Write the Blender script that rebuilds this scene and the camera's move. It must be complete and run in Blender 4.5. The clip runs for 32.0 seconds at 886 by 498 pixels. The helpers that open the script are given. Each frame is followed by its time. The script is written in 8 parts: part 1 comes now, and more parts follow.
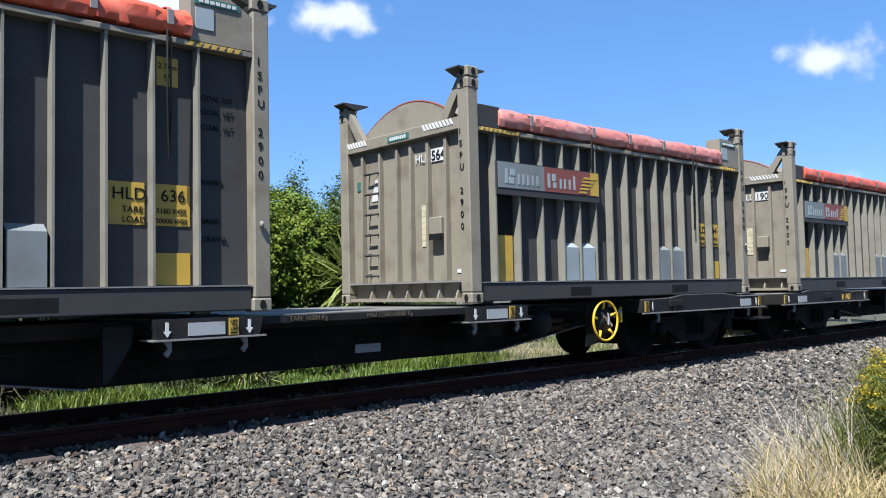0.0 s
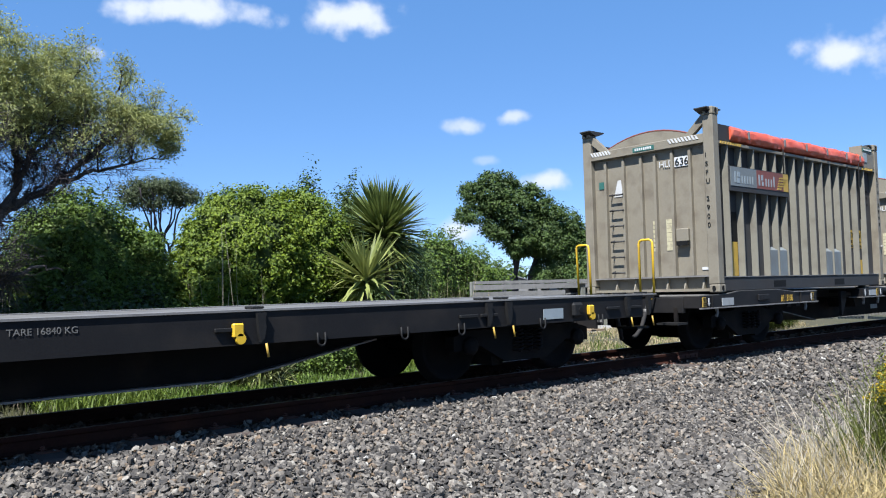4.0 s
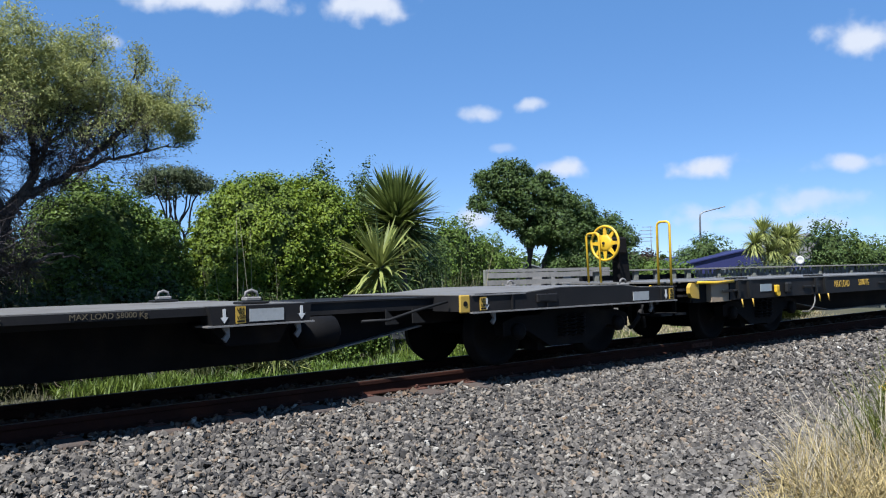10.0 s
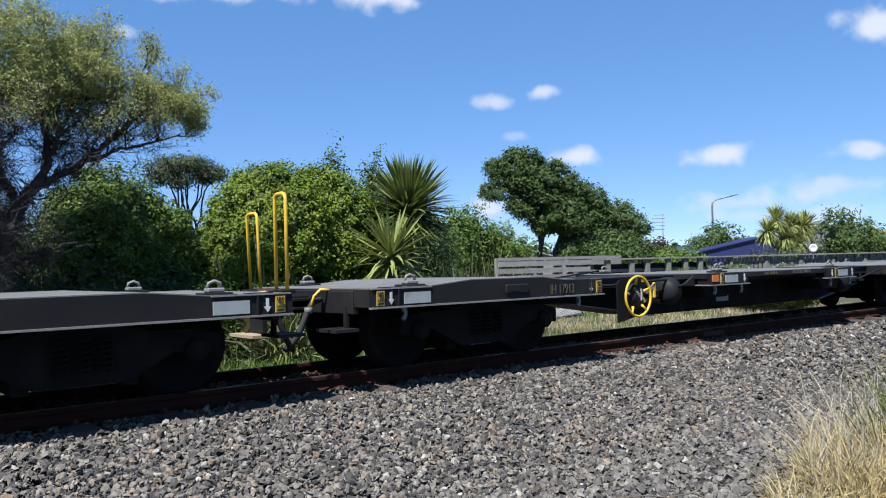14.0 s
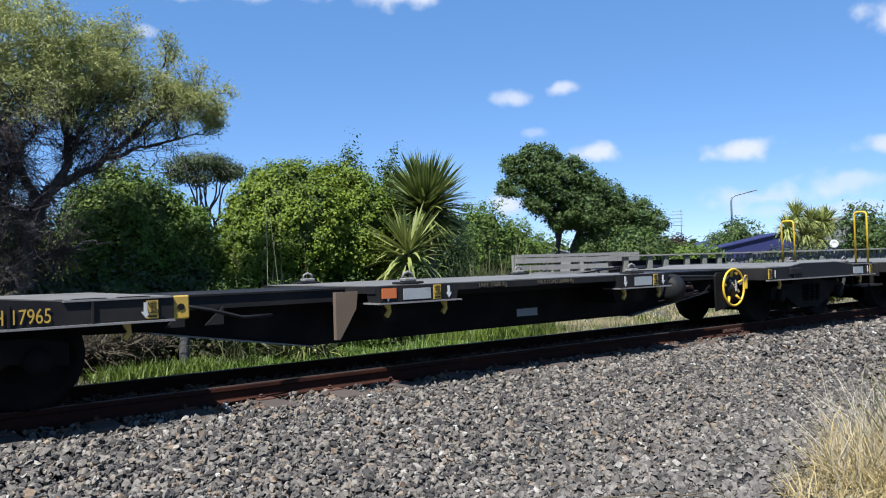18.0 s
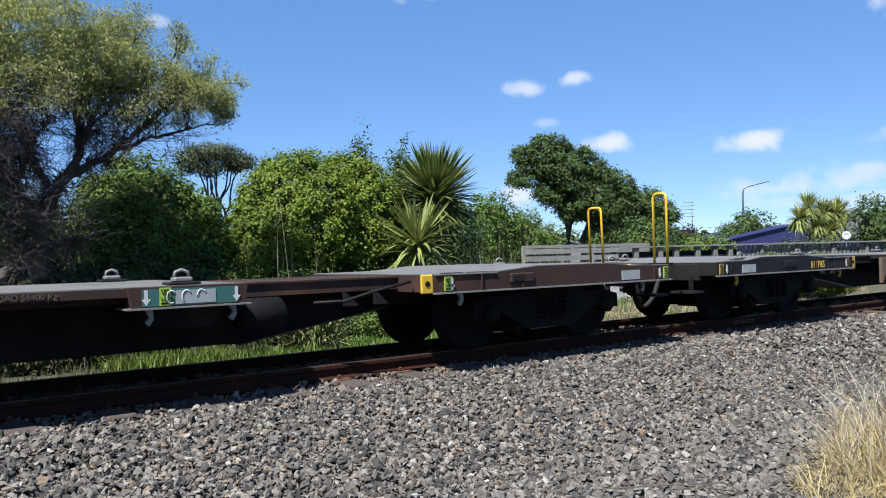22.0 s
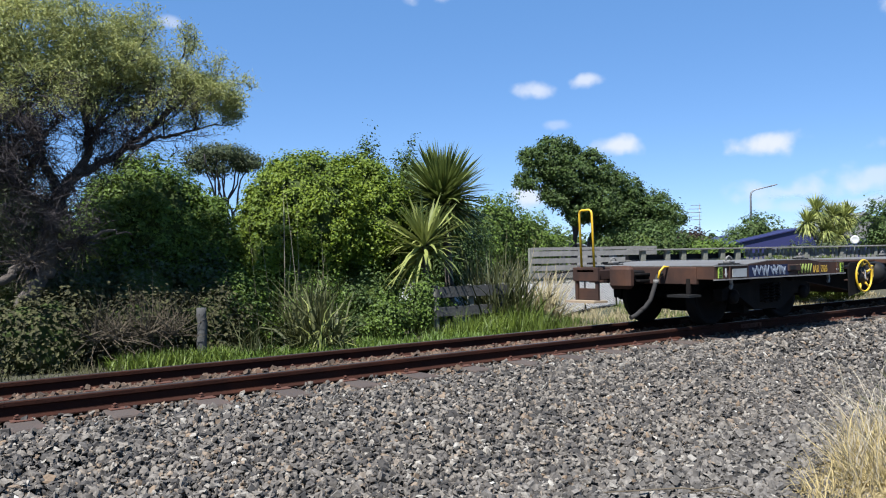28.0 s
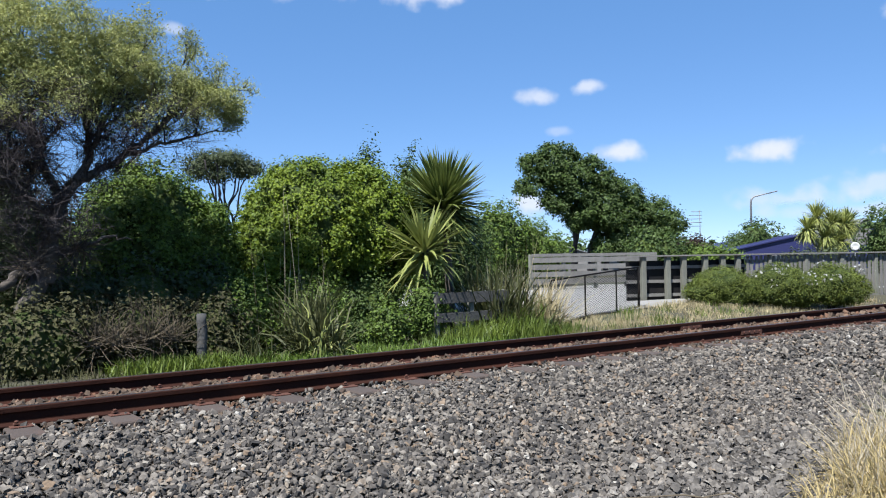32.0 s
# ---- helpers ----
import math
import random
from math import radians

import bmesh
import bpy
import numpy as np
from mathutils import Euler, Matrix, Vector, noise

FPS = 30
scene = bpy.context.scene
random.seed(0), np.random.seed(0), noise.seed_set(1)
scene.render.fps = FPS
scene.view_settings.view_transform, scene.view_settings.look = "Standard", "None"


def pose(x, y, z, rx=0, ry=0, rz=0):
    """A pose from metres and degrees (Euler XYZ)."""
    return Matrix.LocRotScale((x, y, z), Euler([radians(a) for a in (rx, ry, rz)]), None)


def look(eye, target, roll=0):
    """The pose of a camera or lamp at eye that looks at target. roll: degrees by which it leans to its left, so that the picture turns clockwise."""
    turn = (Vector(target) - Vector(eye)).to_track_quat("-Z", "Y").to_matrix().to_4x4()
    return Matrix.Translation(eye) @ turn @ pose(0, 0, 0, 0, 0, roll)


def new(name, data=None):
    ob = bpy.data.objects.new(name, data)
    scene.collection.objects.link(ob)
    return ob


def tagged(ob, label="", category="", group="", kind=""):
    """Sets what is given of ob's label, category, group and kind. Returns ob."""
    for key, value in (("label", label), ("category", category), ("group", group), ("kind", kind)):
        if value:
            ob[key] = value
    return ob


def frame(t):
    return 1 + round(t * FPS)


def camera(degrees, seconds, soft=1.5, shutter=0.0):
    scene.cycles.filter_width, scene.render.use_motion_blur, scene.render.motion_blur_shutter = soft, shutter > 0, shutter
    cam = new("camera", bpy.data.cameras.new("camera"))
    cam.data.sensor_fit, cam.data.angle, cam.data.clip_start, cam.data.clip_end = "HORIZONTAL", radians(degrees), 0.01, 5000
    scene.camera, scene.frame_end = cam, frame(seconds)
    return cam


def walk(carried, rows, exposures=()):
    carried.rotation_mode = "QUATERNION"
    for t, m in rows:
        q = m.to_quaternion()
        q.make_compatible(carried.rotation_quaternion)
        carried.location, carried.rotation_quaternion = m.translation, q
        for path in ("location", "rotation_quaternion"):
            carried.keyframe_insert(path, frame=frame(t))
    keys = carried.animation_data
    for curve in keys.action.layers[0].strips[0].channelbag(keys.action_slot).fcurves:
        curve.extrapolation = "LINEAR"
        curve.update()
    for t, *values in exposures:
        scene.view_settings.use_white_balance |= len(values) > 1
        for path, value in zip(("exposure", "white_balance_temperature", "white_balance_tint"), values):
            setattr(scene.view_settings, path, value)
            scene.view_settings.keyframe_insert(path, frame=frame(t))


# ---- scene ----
cam = camera(57.79, 32.0, 1.1)
EYE = (0.0, 0.0, 1.038)  # rail top is z = 0; the track runs along x
TURNS = [  # seconds, yaw, pitch, roll
    (0.0, -41.80, 2.91, 1.23), (0.5, -41.97, 3.02, 1.16), (1.0, -42.04, 2.91, 1.42), (1.5, -42.00, 2.89, 1.39), (2.0, -41.80, 2.97, 1.37),
    (2.5, -41.47, 2.78, 1.44), (3.0, -41.17, 2.99, 1.41), (3.5, -40.97, 2.97, 1.49), (5.5, -40.61, 2.54, 1.53), (6.0, -40.46, 2.51, 1.62),
    (6.5, -40.34, 2.64, 1.56), (7.0, -40.16, 2.41, 1.59), (7.5, -40.15, 2.19, 1.65), (8.0, -40.07, 2.33, 1.85), (8.5, -39.87, 2.54, 1.96),
    (9.0, -39.87, 2.17, 1.73), (9.5, -39.93, 2.24, 1.44), (10.0, -39.89, 2.04, 1.42), (10.5, -39.91, 1.99, 1.46), (11.0, -39.75, 1.84, 1.49),
    (11.5, -39.51, 1.96, 1.54), (12.0, -39.63, 1.65, 1.48), (12.5, -39.39, 1.68, 1.49), (13.0, -39.40, 1.50, 1.48), (13.5, -39.14, 1.38, 1.47),
    (14.0, -39.10, 1.25, 1.51), (14.5, -39.08, 1.23, 1.41), (16.5, -38.24, 1.10, 1.66), (17.0, -38.03, 1.01, 1.52), (17.5, -38.02, 1.03, 1.72),
    (18.0, -37.88, 1.06, 1.64), (18.5, -37.82, 0.86, 1.69), (19.0, -37.73, 0.74, 1.64), (19.5, -37.57, 0.64, 1.54), (20.0, -37.58, 0.46, 1.49),
    (20.5, -37.52, 0.52, 1.62), (21.0, -37.51, 0.52, 1.52), (21.5, -37.46, 0.45, 1.56), (22.0, -37.18, 0.41, 1.46), (22.5, -37.08, 0.34, 1.46),
    (23.0, -36.93, 0.27, 1.41), (23.5, -37.04, 0.45, 1.42), (24.0, -37.19, 0.46, 1.25), (24.5, -36.90, 0.58, 1.27), (25.0, -36.79, 0.57, 1.36),
    (25.5, -36.55, 0.40, 1.40), (27.5, -36.68, 0.43, 1.17), (28.0, -36.71, 0.53, 1.10), (28.5, -36.78, 0.48, 1.06), (29.0, -36.56, 0.51, 1.26),
    (29.5, -36.60, 0.49, 1.19), (30.0, -36.68, 0.63, 1.26), (30.5, -36.82, 0.74, 1.12), (31.0, -36.96, 0.75, 1.02), (31.5, -36.88, 0.72, 1.17),
    (32.0, -36.69, 0.97, 1.04),
]
LIGHT = [(0.0, 1.42, 5750, 10), (1.0, 1.5, 5750, 10), (3.0, 1.43, 5750, 10), (5.0, 1.21, 5750, 10), (9.0, 1.1, 5750, 10), (14.0, 1.14, 5750, 10), (20.0, 1.22, 5850, 10), (32.0, 1.22, 5900, 10)]  # seconds, stops, white balance
walk(cam, [(t, pose(*EYE, 90 + p, r, y)) for t, y, p, r in TURNS], LIGHT)

TRACK_Y = 7.443
TRAVEL = [  # seconds, metres that the train has gone
    (0.0, 0.00), (0.5, 1.81), (1.0, 3.56), (1.5, 5.27), (2.0, 6.94), (2.5, 8.58), (3.0, 10.18),
    (3.5, 11.72), (4.0, 13.21), (4.5, 14.68), (5.0, 16.16), (5.5, 17.62), (6.0, 19.02), (6.5, 20.40),
    (7.0, 21.76), (7.5, 23.10), (8.0, 24.42), (8.5, 25.75), (9.0, 27.10), (9.5, 28.44), (10.0, 29.77),
    (10.5, 31.09), (11.0, 32.41), (11.5, 33.73), (12.0, 35.05), (12.5, 36.34), (13.0, 37.62), (13.5, 38.92),
    (14.0, 40.22), (14.5, 41.52), (15.0, 42.83), (15.5, 44.15), (16.0, 45.47), (16.5, 46.80), (17.0, 48.15),
    (17.5, 49.51), (18.0, 50.88), (18.5, 52.26), (19.0, 53.64), (19.5, 55.00), (20.0, 56.33), (20.5, 57.63),
    (21.0, 58.94), (21.5, 60.25), (22.0, 61.57), (22.5, 62.91), (23.0, 64.26), (23.5, 65.60), (24.0, 66.93),
    (24.5, 68.27), (25.0, 69.62), (25.5, 70.99), (26.0, 72.36), (26.5, 73.74), (27.0, 75.11), (27.5, 76.48),
    (28.0, 77.83), (28.5, 79.14), (29.0, 80.44), (29.5, 81.73), (30.0, 83.02), (30.5, 84.31), (31.0, 85.60),
    (31.5, 86.89), (32.0, 88.18),
]

# ---- daylight ----
SUN_FROM = Vector((-0.60, -0.27, 1.0)).normalized()
world = bpy.data.worlds.new("sky")
scene.world = world
world.use_nodes = True
wn, wl = world.node_tree.nodes, world.node_tree.links
wn.clear()
sky = wn.new("ShaderNodeTexSky")
sky.sky_type = "NISHITA"
sky.sun_disc = False
sky.sun_elevation = math.asin(SUN_FROM.z)
sky.sun_rotation = math.atan2(SUN_FROM.x, SUN_FROM.y)
sky.air_density, sky.dust_density, sky.ozone_density = 0.62, 0.0, 0.7
bg = wn.new("ShaderNodeBackground")
bg.inputs["Strength"].default_value = 0.066
wout = wn.new("ShaderNodeOutputWorld")
sky_blend = wn.new("ShaderNodeMix")  # a fixed blue mixed into the sky's colour to even out its gradient
sky_blend.data_type = "RGBA"
sky_blend.inputs["Factor"].default_value = 0.45
sky_blend.inputs["B"].default_value = (1.0, 2.7, 5.7, 1)
wl.new(sky.outputs[0], sky_blend.inputs["A"])
wl.new(sky_blend.outputs["Result"], bg.inputs[0])
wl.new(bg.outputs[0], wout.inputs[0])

sun_data = bpy.data.lights.new("sun", "SUN")
sun_data.energy, sun_data.angle, sun_data.color = 5.0, radians(0.5), (1.0, 0.93, 0.83)
sun = new("sun", sun_data)
sun.matrix_world = look(SUN_FROM * 50, (0, 0, 0))


# ---- tools ----
def link(node_tree, a, b):
    node_tree.links.new(a, b)


def surface(name, col, col2=None, rough=0.8, rough2=None, metal=0.0, scale=6.0, fine=60.0, bump=0.05, spread=0.5, stain=None,
            stain_amount=0.4, stain_scale=2.0, per_object=0.0, per_island=0.0, translucent=0.0, spec=0.5):
    """A material with colour variation at two scales, stains of a third colour and fine relief, in metres."""
    m = bpy.data.materials.new(name)
    m.use_nodes = True
    nt = m.node_tree
    n = nt.nodes
    p = n["Principled BSDF"]
    p.inputs["Metallic"].default_value = metal
    p.inputs["Specular IOR Level"].default_value = spec
    co = n.new("ShaderNodeTexCoord")
    big = n.new("ShaderNodeTexNoise")
    big.inputs["Scale"].default_value, big.inputs["Detail"].default_value = scale, 4
    small = n.new("ShaderNodeTexNoise")
    small.inputs["Scale"].default_value, small.inputs["Detail"].default_value = fine, 3
    nt.links.new(co.outputs["Object"], big.inputs["Vector"])
    nt.links.new(co.outputs["Object"], small.inputs["Vector"])
    add = n.new("ShaderNodeMath")
    add.operation = "ADD"
    nt.links.new(big.outputs[0], add.inputs[0])
    nt.links.new(small.outputs[0], add.inputs[1])
    value = add.outputs[0]
    for amount, key in ((per_object, "ob"), (per_island, "isle")):
        if amount:
            src = n.new("ShaderNodeObjectInfo").outputs["Random"] if key == "ob" else n.new("ShaderNodeNewGeometry").outputs["Random Per Island"]
            mul = n.new("ShaderNodeMath")
            mul.operation = "MULTIPLY_ADD"
            nt.links.new(src, mul.inputs[0])
            mul.inputs[1].default_value, mul.inputs[2].default_value = amount * 2, -amount
            ad = n.new("ShaderNodeMath")
            nt.links.new(value, ad.inputs[0])
            nt.links.new(mul.outputs[0], ad.inputs[1])
            value = ad.outputs[0]
    ramp = n.new("ShaderNodeMapRange")
    ramp.inputs["From Min"].default_value, ramp.inputs["From Max"].default_value = 1 - spread, 1 + spread
    nt.links.new(value, ramp.inputs["Value"])
    mix = n.new("ShaderNodeMix")
    mix.data_type = "RGBA"
    nt.links.new(ramp.outputs[0], mix.inputs["Factor"])
    mix.inputs["A"].default_value = (*col, 1)
    mix.inputs["B"].default_value = (*(col2 or [c * 0.6 for c in col]), 1)
    colour = mix.outputs["Result"]
    if stain:
        st = n.new("ShaderNodeTexNoise")
        st.inputs["Scale"].default_value, st.inputs["Detail"].default_value = stain_scale, 6
        nt.links.new(co.outputs["Object"], st.inputs["Vector"])
        sr = n.new("ShaderNodeMapRange")
        sr.inputs["From Min"].default_value, sr.inputs["From Max"].default_value = 0.5, 0.7
        sr.inputs["To Max"].default_value = stain_amount
        nt.links.new(st.outputs[0], sr.inputs["Value"])
        smix = n.new("ShaderNodeMix")
        smix.data_type = "RGBA"
        nt.links.new(sr.outputs[0], smix.inputs["Factor"])
        nt.links.new(colour, smix.inputs["A"])
        smix.inputs["B"].default_value = (*stain, 1)
        colour = smix.outputs["Result"]
    nt.links.new(colour, p.inputs["Base Color"])
    rr = n.new("ShaderNodeMapRange")
    rr.inputs["To Min"].default_value, rr.inputs["To Max"].default_value = rough, rough2 if rough2 is not None else min(1, rough + 0.15)
    nt.links.new(big.outputs[0], rr.inputs["Value"])
    nt.links.new(rr.outputs[0], p.inputs["Roughness"])
    if bump:
        b = n.new("ShaderNodeBump")
        b.inputs["Strength"].default_value, b.inputs["Distance"].default_value = bump, 0.02
        nt.links.new(small.outputs[0], b.inputs["Height"])
        nt.links.new(b.outputs[0], p.inputs["Normal"])
    if translucent:
        tr = n.new("ShaderNodeBsdfTranslucent")
        nt.links.new(colour, tr.inputs["Color"])
        ms = n.new("ShaderNodeMixShader")
        ms.inputs[0].default_value = translucent
        nt.links.new(p.outputs[0], ms.inputs[1])
        nt.links.new(tr.outputs[0], ms.inputs[2])
        nt.links.new(ms.outputs[0], n["Material Output"].inputs["Surface"])
    return m


def box(bm, x0, x1, y0, y1, z0, z1, bevel=0.0):
    """A box with optional chamfered edges, added to bm."""
    tmp = bmesh.new() if bevel else bm
    vs = [tmp.verts.new((x, y, z)) for x in (x0, x1) for y in (y0, y1) for z in (z0, z1)]
    for f in ((0, 1, 3, 2), (4, 6, 7, 5), (0, 4, 5, 1), (2, 3, 7, 6), (0, 2, 6, 4), (1, 5, 7, 3)):
        tmp.faces.new([vs[i] for i in f])
    if bevel:
        bmesh.ops.bevel(tmp, geom=list(tmp.edges), offset=bevel, segments=1, affect="EDGES", profile=0.5)
        absorb(bm, tmp)
    return bm


def absorb(bm, other, m=None):
    """Adds the faces of another bmesh to bm, moved by m."""
    at = {}
    for v in other.verts:
        at[v] = bm.verts.new(m @ v.co if m else v.co)
    for f in other.faces:
        g = bm.faces.new([at[v] for v in f.verts])
        g.smooth = f.smooth
    other.free()


def prism(bm, outline, y0, y1, axis="y"):
    """A flat outline in (x, z) drawn out from y0 to y1; axis x: outline in (y, z), axis z: outline in (x, y)."""
    def at(a, b, d):
        return {"y": (a, d, b), "x": (d, a, b), "z": (a, b, d)}[axis]
    one = [bm.verts.new(at(a, b, y0)) for a, b in outline]
    two = [bm.verts.new(at(a, b, y1)) for a, b in outline]
    n = len(outline)
    bm.faces.new(one)
    bm.faces.new(two[::-1])
    for i in range(n):
        bm.faces.new((one[i], two[i], two[(i + 1) % n], one[(i + 1) % n])[::-1])
    return bm


def tube(bm, points, radius, sides=8, closed=False):
    """A round bar along points; radius is one number or one for each point."""
    pts = [Vector(p) for p in points]
    rings = []
    n = len(pts)
    side = None
    for i, p in enumerate(pts):
        a = pts[i - 1] if i or closed else p
        b = pts[(i + 1) % n] if i < n - 1 or closed else p
        d = (b - a).normalized()
        if side is None:
            side = d.orthogonal().normalized()
        side = (side - d * side.dot(d)).normalized()
        up = d.cross(side)
        r = radius[i] if isinstance(radius, (list, tuple)) else radius
        rings.append([bm.verts.new(p + (side * math.cos(k * math.tau / sides) + up * math.sin(k * math.tau / sides)) * r) for k in range(sides)])
    for i in range(n if closed else n - 1):
        a, b = rings[i], rings[(i + 1) % n]
        for k in range(sides):
            bm.faces.new((a[k], a[(k + 1) % sides], b[(k + 1) % sides], b[k])).smooth = True
    if not closed:
        bm.faces.new(rings[0][::-1])
        bm.faces.new(rings[-1])
    return bm


def disc(bm, x, y, z, profile, sides=24, axis="y"):
    """A turned piece: profile of (radius, offset along the axis)."""
    rings = []
    for r, o in profile:
        ring = []
        for k in range(sides):
            c, s = math.cos(k * math.tau / sides) * r, math.sin(k * math.tau / sides) * r
            ring.append(bm.verts.new({"y": (x + c, y + o, z + s), "z": (x + c, y + s, z + o), "x": (x + o, y + c, z + s)}[axis]))
        rings.append(ring)
    for a, b in zip(rings, rings[1:]):
        for k in range(sides):
            bm.faces.new((a[k], b[k], b[(k + 1) % sides], a[(k + 1) % sides])).smooth = True
    bm.faces.new(rings[0])
    bm.faces.new(rings[-1][::-1])
    return bm


def solid(name, bm, material):
    bmesh.ops.recalc_face_normals(bm, faces=list(bm.faces))
    me = bpy.data.meshes.new(name)
    bm.to_mesh(me)
    bm.free()
    me.materials.append(material)
    return new(name, me)


def part(name, bm, material, parent, label=""):
    """Links a bmesh as one mesh under a thing or under a part."""
    ob = solid(name, bm, material)
    ob.parent = parent
    return tagged(ob, label) if label else ob


def cloud_mesh(name, verts, faces, material, smooth=False):
    """A mesh from numpy arrays of corners and of faces (all with the same number of corners)."""
    verts, faces = np.asarray(verts, np.float32), np.asarray(faces, np.int32)
    me = bpy.data.meshes.new(name)
    me.vertices.add(len(verts))
    me.vertices.foreach_set("co", verts.ravel())
    k = faces.shape[1]
    me.loops.add(faces.size)
    me.loops.foreach_set("vertex_index", faces.ravel())
    me.polygons.add(len(faces))
    me.polygons.foreach_set("loop_start", np.arange(len(faces), dtype=np.int32) * k)
    me.polygons.foreach_set("use_smooth", np.full(len(faces), smooth))
    me.update(calc_edges=True)
    me.validate()
    me.materials.append(material)
    return me


def travelled(t):
    for (a, u), (b, v) in zip(TRAVEL, TRAVEL[1:]):
        if t <= b:
            return u + (v - u) * (t - a) / (b - a)
    return TRAVEL[-1][1]

